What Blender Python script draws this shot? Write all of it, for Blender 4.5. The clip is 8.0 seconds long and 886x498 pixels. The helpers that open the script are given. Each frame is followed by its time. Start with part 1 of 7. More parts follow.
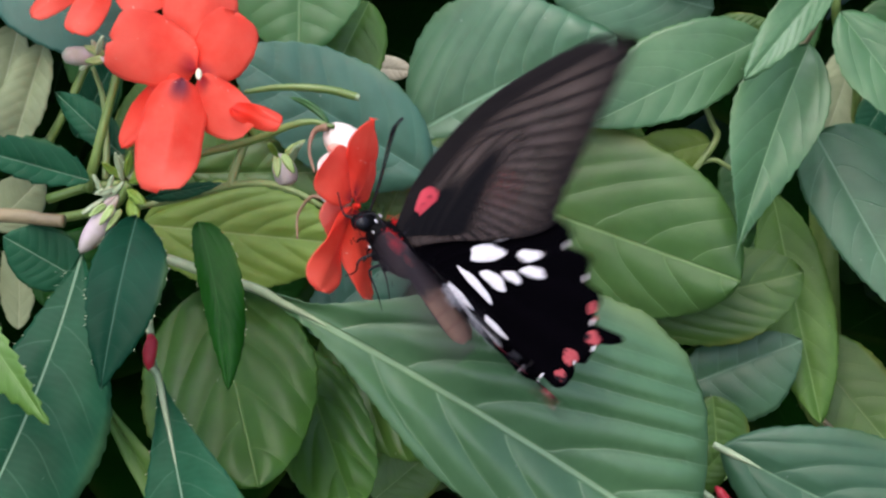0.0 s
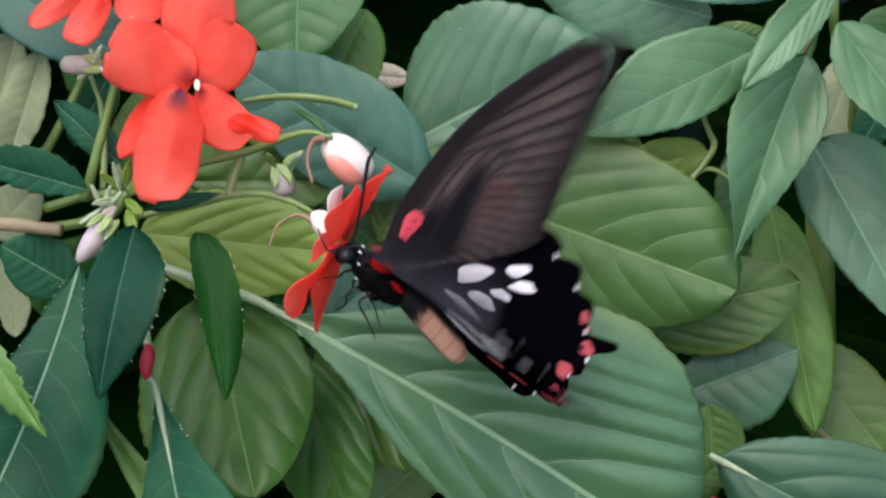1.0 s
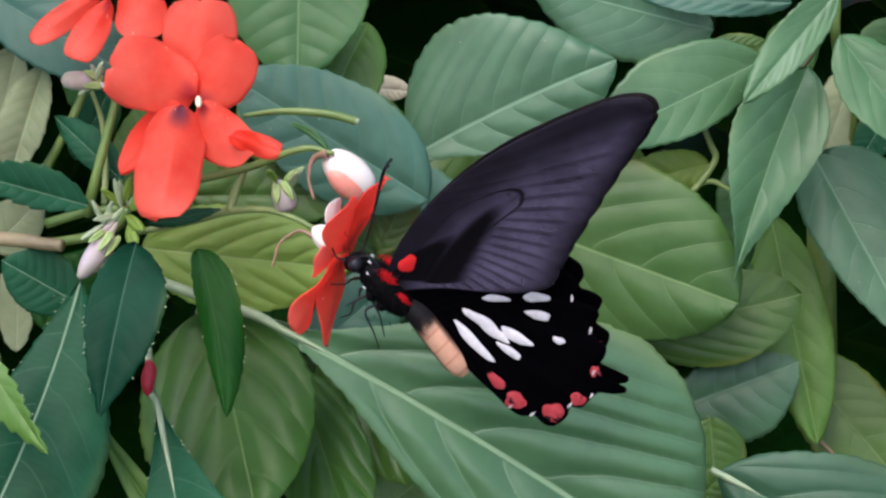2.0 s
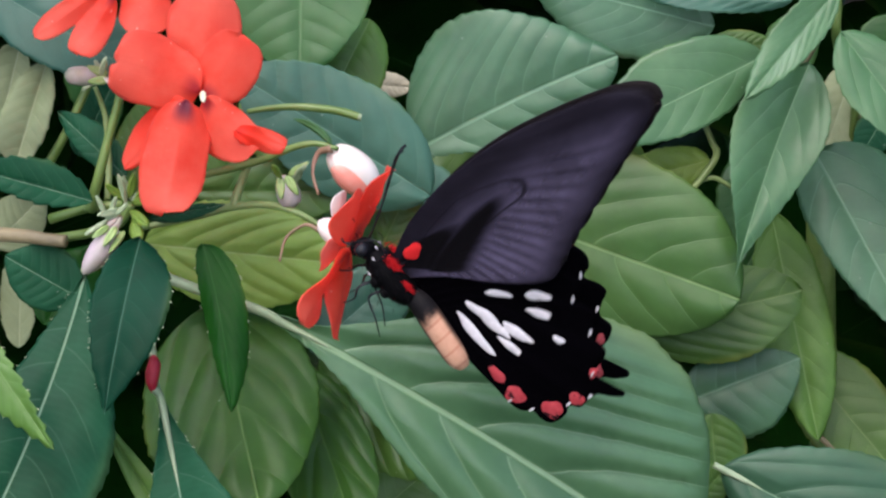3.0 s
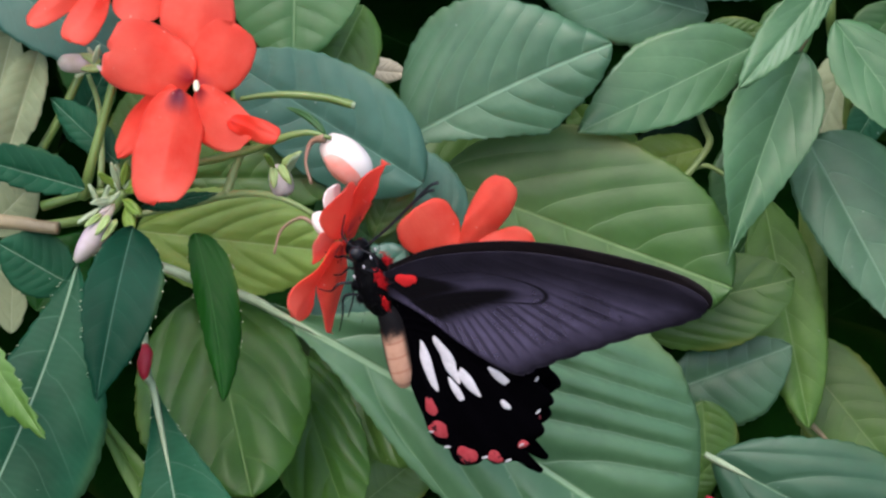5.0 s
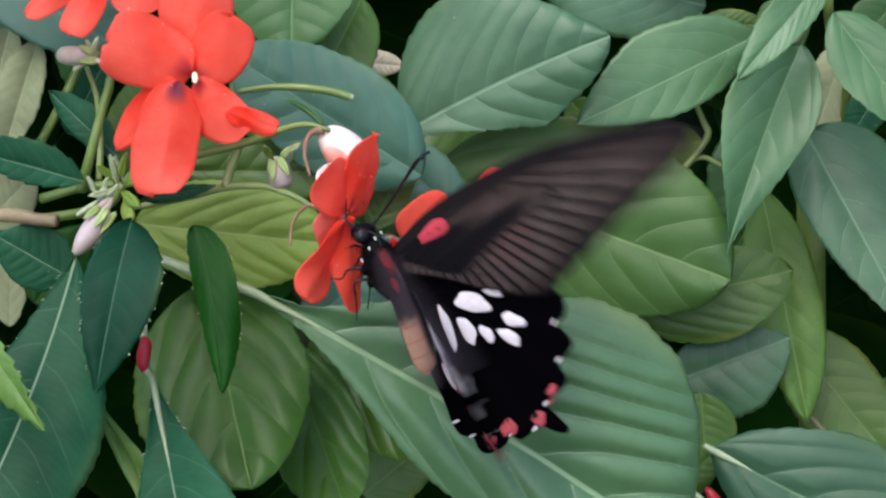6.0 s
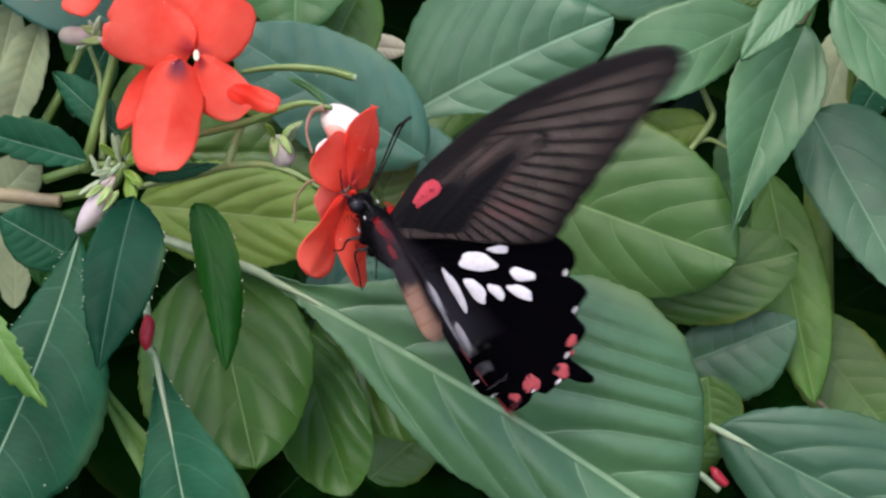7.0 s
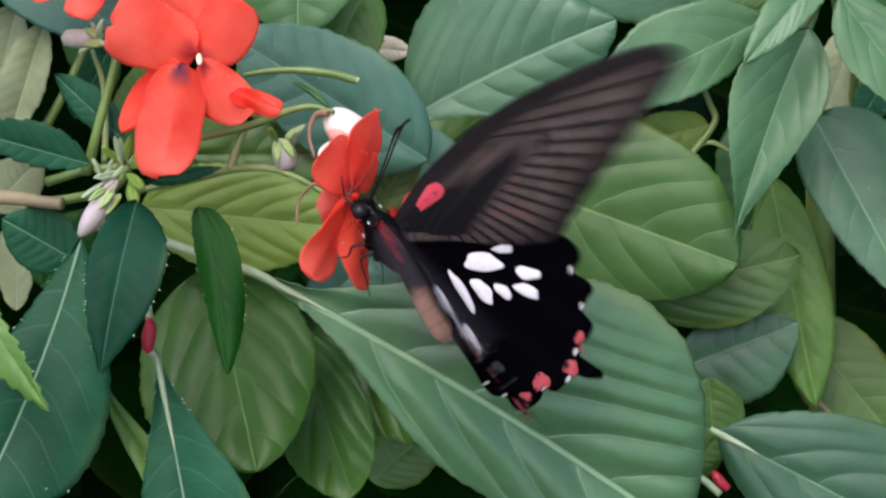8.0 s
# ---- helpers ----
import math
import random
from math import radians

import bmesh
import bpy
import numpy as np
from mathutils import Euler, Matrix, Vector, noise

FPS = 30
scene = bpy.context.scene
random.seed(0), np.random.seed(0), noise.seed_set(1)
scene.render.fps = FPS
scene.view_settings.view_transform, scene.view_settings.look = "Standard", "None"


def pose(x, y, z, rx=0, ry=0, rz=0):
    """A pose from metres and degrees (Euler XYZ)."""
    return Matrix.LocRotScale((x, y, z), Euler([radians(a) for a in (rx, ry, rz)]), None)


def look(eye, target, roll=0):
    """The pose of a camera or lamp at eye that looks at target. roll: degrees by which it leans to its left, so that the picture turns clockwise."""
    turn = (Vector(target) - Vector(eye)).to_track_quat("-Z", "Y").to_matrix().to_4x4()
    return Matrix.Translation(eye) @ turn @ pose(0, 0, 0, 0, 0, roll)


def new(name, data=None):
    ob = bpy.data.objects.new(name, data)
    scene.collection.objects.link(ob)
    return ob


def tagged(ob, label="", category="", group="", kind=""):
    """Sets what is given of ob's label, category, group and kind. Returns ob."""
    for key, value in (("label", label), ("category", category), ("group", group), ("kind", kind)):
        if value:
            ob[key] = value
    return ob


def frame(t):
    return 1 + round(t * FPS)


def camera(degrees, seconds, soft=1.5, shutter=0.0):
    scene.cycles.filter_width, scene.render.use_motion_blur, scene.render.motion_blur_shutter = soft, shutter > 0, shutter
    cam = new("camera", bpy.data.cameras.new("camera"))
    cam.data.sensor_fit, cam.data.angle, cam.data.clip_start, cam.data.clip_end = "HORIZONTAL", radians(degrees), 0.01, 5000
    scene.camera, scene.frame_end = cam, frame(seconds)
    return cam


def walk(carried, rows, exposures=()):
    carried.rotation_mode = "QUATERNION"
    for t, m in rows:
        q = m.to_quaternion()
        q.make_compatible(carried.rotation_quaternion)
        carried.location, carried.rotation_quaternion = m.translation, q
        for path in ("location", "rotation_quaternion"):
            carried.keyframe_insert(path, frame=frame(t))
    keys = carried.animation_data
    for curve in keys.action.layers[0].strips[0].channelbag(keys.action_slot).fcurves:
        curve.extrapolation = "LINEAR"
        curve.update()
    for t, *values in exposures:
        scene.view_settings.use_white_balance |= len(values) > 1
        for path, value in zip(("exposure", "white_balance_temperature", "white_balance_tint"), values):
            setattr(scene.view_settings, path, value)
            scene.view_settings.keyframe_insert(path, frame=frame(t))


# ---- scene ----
# The plant frame: millimetres, u to the right, v up the slope of the view, w out of the thicket.
U_AXIS = Vector((1, 0, 0))
V_AXIS = Vector((0, 0.5, 0.8660254))
W_AXIS = Vector((0, -0.8660254, 0.5))
HEART = Vector((0, 0, 0.6))


def spot(u, v, w):
    return HEART + (U_AXIS * u + V_AXIS * v + W_AXIS * w) * 0.001


def turned(m):
    """A pose of the plant frame (metres) as a pose of the world."""
    r = Matrix((U_AXIS, V_AXIS, W_AXIS)).transposed().to_4x4()
    r.translation = HEART
    return r @ m


# ---- camera ----
cam = camera(22, 8.0, soft=2.5, shutter=0.5)
PATH = [
    (0.0, turned(pose(0.00314, -0.01118, 0.43723, 1.019, 0.616, -0.547))),
    (0.5, turned(pose(0.00362, -0.01332, 0.43723, 1.097, 0.713, -0.532))),
    (1.0, turned(pose(0.00193, -0.00707, 0.43723, 0.763, 0.393, -0.299))),
    (1.5, turned(pose(0.00327, -0.00260, 0.43723, 0.614, 0.561, -0.295))),
    (3.0, turned(pose(-0.00165, -0.00478, 0.43723, 0.739, 0.060, -0.367))),
    (3.5, turned(pose(0.00026, -0.00413, 0.43723, 0.632, 0.216, -0.295))),
    (4.0, turned(pose(0.00301, -0.00329, 0.43723, 0.405, 0.394, -0.198))),
    (4.5, turned(pose(0.00000, 0.00000, 0.43723, 0.000, -0.000, 0.000))),
    (6.0, turned(pose(-0.00243, -0.00135, 0.43723, -0.173, -0.259, -0.157))),
    (6.5, turned(pose(-0.00081, -0.00359, 0.43723, -0.122, -0.053, -0.253))),
    (7.0, turned(pose(0.00099, -0.00815, 0.43723, 0.161, 0.261, -0.396))),
    (7.5, turned(pose(0.00114, -0.00809, 0.43723, 0.233, 0.300, -0.400))),
    (8.0, turned(pose(0.00066, -0.00531, 0.43723, -0.106, 0.270, -0.213))),
]
walk(cam, PATH)

# ---- light: an overcast sky over a shaded bed ----
world = bpy.data.worlds.new("sky")
scene.world = world
world.use_nodes = True
wn = world.node_tree.nodes
sky = wn.new("ShaderNodeTexSky")
sky.sky_type, sky.sun_disc = "NISHITA", False
sky.sun_elevation, sky.sun_rotation = radians(58), radians(200)
sky.air_density, sky.dust_density = 1.0, 3.0
veil = wn.new("ShaderNodeHueSaturation")
veil.inputs["Saturation"].default_value = 1.0
world.node_tree.links.new(sky.outputs[0], veil.inputs["Color"])
world.node_tree.links.new(veil.outputs[0], wn["Background"].inputs[0])
wn["Background"].inputs[1].default_value = 0.19
sun = new("sun", bpy.data.lights.new("sun", "SUN"))
sun.data.energy, sun.data.angle, sun.data.color = 1.6, radians(30), (1.0, 0.955, 1.0)
sun.matrix_world = look((-0.55, -0.2, 3.0), (0, 0, 0.6))
scene.view_settings.exposure = 0.97

# ---- materials ----
def node(nt, kind, **values):
    n = nt.nodes.new(kind)
    for key, value in values.items():
        if key in n.inputs:
            n.inputs[key].default_value = value
    return n


def ramp(nt, fac, stops):
    n = nt.nodes.new("ShaderNodeValToRGB")
    while len(n.color_ramp.elements) < len(stops):
        n.color_ramp.elements.new(0.5)
    for e, (p, c) in zip(n.color_ramp.elements, stops):
        e.position, e.color = p, (*c, 1)
    nt.links.new(fac, n.inputs[0])
    return n.outputs[0]


def mix(nt, fac, a, b, blend="MIX"):
    n = nt.nodes.new("ShaderNodeMix")
    n.data_type, n.blend_type = "RGBA", blend
    for sock, value in ((n.inputs[0], fac), (n.inputs[6], a), (n.inputs[7], b)):
        if hasattr(value, "is_linked"):
            nt.links.new(value, sock)
        elif isinstance(value, tuple):
            sock.default_value = (*value, 1)
        else:
            sock.default_value = value
    return n.outputs[2]


def calc(nt, op, a, b=0.0, c=0.0, clamp=False):
    n = nt.nodes.new("ShaderNodeMath")
    n.operation, n.use_clamp = op, clamp
    for sock, value in zip(n.inputs, (a, b, c)):
        if hasattr(value, "is_linked"):
            nt.links.new(value, sock)
        else:
            sock.default_value = value
    return n.outputs[0]


def band(nt, value, low, high):
    """1 below low, 0 above high."""
    n = nt.nodes.new("ShaderNodeMapRange")
    n.interpolation_type = "SMOOTHSTEP"
    nt.links.new(value, n.inputs[0])
    for i, v in zip((1, 2, 3, 4), (low, high, 1.0, 0.0)):
        n.inputs[i].default_value = v
    return n.outputs[0]


def cloud(nt, scale, detail=3.0, rough=0.55):
    tc = nt.nodes.new("ShaderNodeTexCoord")
    n = node(nt, "ShaderNodeTexNoise", Scale=scale, Detail=detail, Roughness=rough)
    nt.links.new(tc.outputs["Object"], n.inputs["Vector"])
    return n.outputs["Fac"]


def fresh(name):
    m = bpy.data.materials.new(name)
    m.use_nodes = True
    return m, m.node_tree, m.node_tree.nodes["Principled BSDF"], m.node_tree.nodes["Material Output"]


def relief(nt, bsdf, height, strength, distance):
    n = node(nt, "ShaderNodeBump", Strength=strength, Distance=distance)
    nt.links.new(height, n.inputs["Height"])
    nt.links.new(n.outputs[0], bsdf.inputs["Normal"])
    return n


def glowing_through(nt, bsdf, out, colour, share):
    """Lets part of the light pass through a thin blade."""
    tr = nt.nodes.new("ShaderNodeBsdfTranslucent")
    nt.links.new(colour, tr.inputs[0])
    mx = nt.nodes.new("ShaderNodeMixShader")
    mx.inputs[0].default_value = share
    nt.links.new(bsdf.outputs[0], mx.inputs[1])
    nt.links.new(tr.outputs[0], mx.inputs[2])
    nt.links.new(mx.outputs[0], out.inputs[0])


def leaf_material(name, deep, light, vein, rough=0.42, vein_share=0.5, passing=0.22, spec=0.2, lateral_share=0.35, rib_width=0.03, edge=(0.16, 0.2, 0.05), edge_share=0.3):
    m, nt, bsdf, out = fresh(name)
    uv = nt.nodes.new("ShaderNodeUVMap")
    uv.uv_map = "veins"
    sep = nt.nodes.new("ShaderNodeSeparateXYZ")
    nt.links.new(uv.outputs[0], sep.inputs[0])
    phase, across = sep.outputs[0], sep.outputs[1]
    wob = cloud(nt, 90, 2)
    phase2 = calc(nt, "ADD", phase, calc(nt, "MULTIPLY", calc(nt, "SUBTRACT", wob, 0.5), 0.25))
    near = calc(nt, "PINGPONG", phase2, 0.5)
    lateral = calc(nt, "MULTIPLY", band(nt, near, 0.005, 0.04), band(nt, across, 0.5, 1.0))
    fine = calc(nt, "PINGPONG", calc(nt, "MULTIPLY", calc(nt, "ADD", phase2, calc(nt, "MULTIPLY", across, 1.3)), 5.0), 0.5)
    fine = calc(nt, "MULTIPLY", band(nt, fine, 0.03, 0.35), 0.015)
    rib = band(nt, across, rib_width * 0.45, rib_width)
    mask = calc(nt, "MAXIMUM", rib, calc(nt, "MULTIPLY", lateral, lateral_share))
    mask = calc(nt, "MAXIMUM", mask, fine)
    big = cloud(nt, 38, 4)
    small = cloud(nt, 420, 3)
    info = nt.nodes.new("ShaderNodeObjectInfo")
    body = mix(nt, ramp(nt, big, [(0.3, (0, 0, 0)), (0.7, (1, 1, 1))]), deep, light)
    body = mix(nt, calc(nt, "MULTIPLY", small, 0.35), body, tuple(0.6 * c for c in deep))
    blotch = ramp(nt, cloud(nt, 95, 4, 0.6), [(0.42, (0, 0, 0)), (0.66, (1, 1, 1))])
    body = mix(nt, calc(nt, "MULTIPLY", blotch, 0.45), body, tuple(0.55 * c for c in deep))
    body = mix(nt, calc(nt, "MULTIPLY", info.outputs["Random"], 0.3), body, light)
    rim = calc(nt, "MULTIPLY", calc(nt, "SUBTRACT", 1.0, band(nt, across, 0.8, 1.0)), calc(nt, "MULTIPLY", big, edge_share * 0.8))
    body = mix(nt, rim, body, edge)
    body = mix(nt, calc(nt, "MULTIPLY", mask, vein_share), body, vein)
    speck = band(nt, cloud(nt, 700, 1), 0.17, 0.2)
    body = mix(nt, calc(nt, "MULTIPLY", speck, 0.5), body, (0.42, 0.46, 0.38))
    nt.links.new(body, bsdf.inputs["Base Color"])
    r = calc(nt, "ADD", calc(nt, "MULTIPLY", big, 0.22), rough - 0.11)
    nt.links.new(r, bsdf.inputs["Roughness"])
    bsdf.inputs["Specular IOR Level"].default_value = spec
    h = calc(nt, "ADD", calc(nt, "MULTIPLY", mask, -0.6), calc(nt, "MULTIPLY", small, 0.12))
    h = calc(nt, "ADD", h, calc(nt, "MULTIPLY", cloud(nt, 75, 2), 1.6))
    relief(nt, bsdf, h, 0.5, 0.0008)
    glowing_through(nt, bsdf, out, mix(nt, 0.5, body, (0.16, 0.3, 0.03)), passing)
    return m


def plain_material(name, a, b, scale=200.0, rough=0.5, passing=0.0, bump=0.2, spec=0.5):
    m, nt, bsdf, out = fresh(name)
    n = cloud(nt, scale, 4)
    col = mix(nt, ramp(nt, n, [(0.3, (0, 0, 0)), (0.7, (1, 1, 1))]), a, b)
    nt.links.new(col, bsdf.inputs["Base Color"])
    bsdf.inputs["Roughness"].default_value = rough
    bsdf.inputs["Specular IOR Level"].default_value = spec
    relief(nt, bsdf, cloud(nt, scale * 5, 2), bump, 0.0004)
    if passing:
        glowing_through(nt, bsdf, out, col, passing)
    return m


def petal_material(name, deep, light, throat):
    m, nt, bsdf, out = fresh(name)
    uv = nt.nodes.new("ShaderNodeUVMap")
    uv.uv_map = "veins"
    sep = nt.nodes.new("ShaderNodeSeparateXYZ")
    nt.links.new(uv.outputs[0], sep.inputs[0])
    along, across = sep.outputs[0], sep.outputs[1]
    big = cloud(nt, 150, 4)
    col = mix(nt, ramp(nt, big, [(0.3, (0, 0, 0)), (0.72, (1, 1, 1))]), deep, light)
    fan = calc(nt, "PINGPONG", calc(nt, "ADD", calc(nt, "MULTIPLY", across, 7.0), calc(nt, "MULTIPLY", cloud(nt, 160, 2), 0.8)), 0.5)
    col = mix(nt, calc(nt, "MULTIPLY", band(nt, fan, 0.0, 0.3), 0.05), col, deep)
    col = mix(nt, calc(nt, "MULTIPLY", calc(nt, "MULTIPLY", band(nt, along, 0.06, 0.26), band(nt, across, 0.1, 0.62)), 0.85), col, throat)
    # Soft highlights towards the petal's outer end, painted into the colour.
    pale = calc(nt, "MULTIPLY", calc(nt, "SUBTRACT", 1.0, band(nt, along, 0.3, 0.95)), cloud(nt, 90, 2))
    col = mix(nt, calc(nt, "MULTIPLY", pale, 0.7), col, (0.98, 0.27, 0.2))
    speck = band(nt, cloud(nt, 900, 1), 0.2, 0.24)
    col = mix(nt, calc(nt, "MULTIPLY", speck, 0.6), col, (0.95, 0.6, 0.52))
    nt.links.new(col, bsdf.inputs["Base Color"])
    bsdf.inputs["Roughness"].default_value = 0.42
    bsdf.inputs["Specular IOR Level"].default_value = 0.35
    bsdf.inputs["Sheen Weight"].default_value = 0.15
    relief(nt, bsdf, calc(nt, "ADD", calc(nt, "MULTIPLY", fan, 0.15), calc(nt, "MULTIPLY", cloud(nt, 160, 3), 2.4)), 0.3, 0.001)
    glowing_through(nt, bsdf, out, col, 0.7)
    return m


LEAF_BLUE = leaf_material("blue_green_leaf", (0.005, 0.042, 0.018), (0.015, 0.08, 0.04), (0.2, 0.31, 0.2), 0.42, 0.65, 0.1, 0.07, 0.16, 0.02)
LEAF_SLATE = leaf_material("slate_green_leaf", (0.016, 0.068, 0.048), (0.032, 0.098, 0.074), (0.12, 0.22, 0.16), 0.4, 0.45, 0.14, 0.25, 0.15, 0.02)
LEAF_BIG = leaf_material("broad_green_leaf", (0.048, 0.128, 0.053), (0.088, 0.19, 0.086), (0.25, 0.38, 0.21), 0.36, 0.72, 0.2, 0.5, 0.42, 0.026, (0.24, 0.26, 0.07), 0.7)
LEAF_BROAD = leaf_material("ribbed_blue_green_leaf", (0.02, 0.07, 0.034), (0.04, 0.104, 0.056), (0.14, 0.24, 0.14), 0.4, 0.5, 0.2, 0.28, 0.4, 0.024)
LEAF_SOFT = leaf_material("soft_green_leaf", (0.042, 0.12, 0.06), (0.076, 0.17, 0.09), (0.18, 0.32, 0.2), 0.42, 0.55, 0.2, 0.42, 0.42, 0.026)
LEAF_TEAL = leaf_material("grey_green_leaf", (0.032, 0.104, 0.068), (0.056, 0.146, 0.102), (0.15, 0.27, 0.19), 0.4, 0.45, 0.18, 0.38, 0.2, 0.02)
LEAF_PALE = leaf_material("pale_green_leaf", (0.046, 0.128, 0.05), (0.078, 0.178, 0.078), (0.2, 0.34, 0.18), 0.36, 0.55, 0.2, 0.38, 0.3, 0.02)
LEAF_OLIVE = leaf_material("yellow_green_leaf", (0.042, 0.112, 0.016), (0.08, 0.162, 0.03), (0.18, 0.28, 0.1), 0.42, 0.5, 0.24, 0.38, 0.4, 0.024, (0.28, 0.27, 0.06), 0.8)
LEAF_MOSS = leaf_material("mossy_dark_green_leaf", (0.022, 0.084, 0.008), (0.052, 0.132, 0.018), (0.13, 0.23, 0.06), 0.44, 0.4, 0.22, 0.34, 0.35, 0.022, (0.16, 0.17, 0.03), 0.6)
LEAF_GREEN = leaf_material("yellow_margined_leaf", (0.038, 0.106, 0.022), (0.072, 0.154, 0.04), (0.17, 0.27, 0.1), 0.44, 0.5, 0.22, 0.32, 0.38, 0.022, (0.28, 0.27, 0.07), 0.9)
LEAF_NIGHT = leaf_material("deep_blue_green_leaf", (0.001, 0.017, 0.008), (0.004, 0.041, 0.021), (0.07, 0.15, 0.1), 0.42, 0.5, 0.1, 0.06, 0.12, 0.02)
LEAF_LIME = leaf_material("young_lime_leaf", (0.14, 0.25, 0.03), (0.23, 0.35, 0.065), (0.33, 0.42, 0.17), 0.46, 0.55, 0.32, 0.34, 0.35, 0.024)
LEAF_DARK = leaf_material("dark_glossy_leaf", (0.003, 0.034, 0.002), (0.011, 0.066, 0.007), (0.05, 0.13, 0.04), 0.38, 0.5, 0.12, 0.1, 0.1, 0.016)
LEAF_FRESH = leaf_material("fresh_green_leaf", (0.06, 0.15, 0.02), (0.1, 0.21, 0.04), (0.18, 0.3, 0.1), 0.42, 0.55, 0.24, 0.32, 0.3)
LEAF_MID = leaf_material("mid_green_leaf", (0.018, 0.084, 0.018), (0.04, 0.126, 0.034), (0.13, 0.23, 0.1), 0.42, 0.5, 0.24, 0.32, 0.3)
LEAF_DULL = leaf_material("dull_grey_green_leaf", (0.14, 0.18, 0.09), (0.25, 0.29, 0.17), (0.33, 0.36, 0.24), 0.6)
LEAF_DRY = leaf_material("dry_tan_leaf", (0.42, 0.38, 0.27), (0.56, 0.52, 0.4), (0.4, 0.36, 0.26), 0.7)
STEM = plain_material("green_stem", (0.085, 0.15, 0.03), (0.15, 0.22, 0.06), 150, 0.42, 0.12)
STEM_PALE = plain_material("pale_green_stem", (0.19, 0.27, 0.15), (0.31, 0.38, 0.24), 150, 0.45, 0.12)
STEM_BROWN = plain_material("brown_stem", (0.13, 0.1, 0.055), (0.22, 0.18, 0.1), 120, 0.55)
STEM_FADED = plain_material("faded_green_stem", (0.13, 0.2, 0.06), (0.21, 0.28, 0.1), 150, 0.45, 0.12)
STEM_RED = plain_material("red_stem_node", (0.26, 0.008, 0.022), (0.36, 0.026, 0.042), 260, 0.4, 0, 0.3, 0.3)
PETAL = petal_material("orange_red_petal", (0.86, 0.062, 0.03), (0.93, 0.16, 0.1), (0.5, 0.02, 0.04))
PETAL_GUIDE = petal_material("orange_red_petal_with_purple_guide", (0.86, 0.062, 0.03), (0.93, 0.16, 0.1), (0.12, 0.01, 0.06))
PETAL_PLAIN = petal_material("plain_orange_red_petal", (0.86, 0.036, 0.013), (0.93, 0.09, 0.042), (0.76, 0.034, 0.018))
PETAL_PINK = petal_material("pink_petal_back", (0.85, 0.2, 0.16), (0.9, 0.3, 0.26), (0.5, 0.05, 0.06))
BUD = plain_material("white_pink_bud", (0.72, 0.6, 0.55), (0.82, 0.78, 0.74), 90, 0.35, 0.15)
BUD_FLUSH = plain_material("pink_flushed_bud", (0.8, 0.22, 0.16), (0.82, 0.5, 0.44), 120, 0.4, 0.2)
BUD_GREY = plain_material("greyish_bud", (0.24, 0.24, 0.17), (0.42, 0.35, 0.38), 180, 0.5, 0.15, 0.3, 0.25)
SPUR = plain_material("reddish_spur", (0.14, 0.1, 0.05), (0.28, 0.13, 0.1), 150, 0.5)
SEPAL = plain_material("green_sepal", (0.16, 0.26, 0.06), (0.3, 0.4, 0.15), 200, 0.45, 0.1)
TOOTH = plain_material("cream_leaf_tooth", (0.34, 0.38, 0.22), (0.45, 0.47, 0.3), 400, 0.5)
ANTHER = plain_material("cream_anther", (0.5, 0.46, 0.3), (0.62, 0.57, 0.42), 400, 0.5)
# The deep shade of the gaps is put into this near-black soil colour.
SOIL = plain_material("shade_darkened_soil", (0.004, 0.0032, 0.0022), (0.012, 0.009, 0.006), 14, 0.95, 0, 0.8, 0.05)


# ---- builders ----
def mesh_object(name, verts, faces, material, uvs=None, smooth=True):
    me = bpy.data.meshes.new(name)
    me.from_pydata([tuple(v) for v in verts], [], faces)
    if smooth:
        me.polygons.foreach_set("use_smooth", [True] * len(me.polygons))
    if uvs is not None:
        layer = me.uv_layers.new(name="veins")
        idx = np.empty(len(me.loops), dtype=np.int32)
        me.loops.foreach_get("vertex_index", idx)
        layer.data.foreach_set("uv", np.asarray(uvs, dtype=np.float32)[idx].ravel())
    if material:
        me.materials.append(material)
    return new(name, me)


def under(ob, parent, label=""):
    """Hangs a part, built at its place in the world, under a thing that stands at its own place."""
    ob.parent = parent
    ob.matrix_parent_inverse = parent.matrix_basis.inverted()
    if label:
        tagged(ob, label)
    return ob


def grid_faces(rows, cols, start=0):
    return [(start + i * cols + j, start + i * cols + j + 1, start + (i + 1) * cols + j + 1, start + (i + 1) * cols + j)
            for i in range(rows - 1) for j in range(cols - 1)]


def smooth_share(stops, s):
    """A smooth curve through the stops, which stand at even steps, rising from and falling to nothing like a leaf's edge."""
    full = (0.0, *stops, 0.0)
    x = s * (len(full) - 1)
    k = min(int(x), len(full) - 2)
    f = x - k
    p0, p1, p2, p3 = full[max(k - 1, 0)], full[k], full[k + 1], full[min(k + 2, len(full) - 1)]
    if k == 0:
        return p1 + (p2 - p1) * f ** 0.8
    if k == len(full) - 2:
        return p1 * (1 - f) ** 0.62
    return max(0.0, 0.5 * (2 * p1 + (p2 - p0) * f + (2 * p0 - 5 * p1 + 4 * p2 - p3) * f * f + (3 * p1 - p0 - 3 * p2 + p3) * f ** 3))


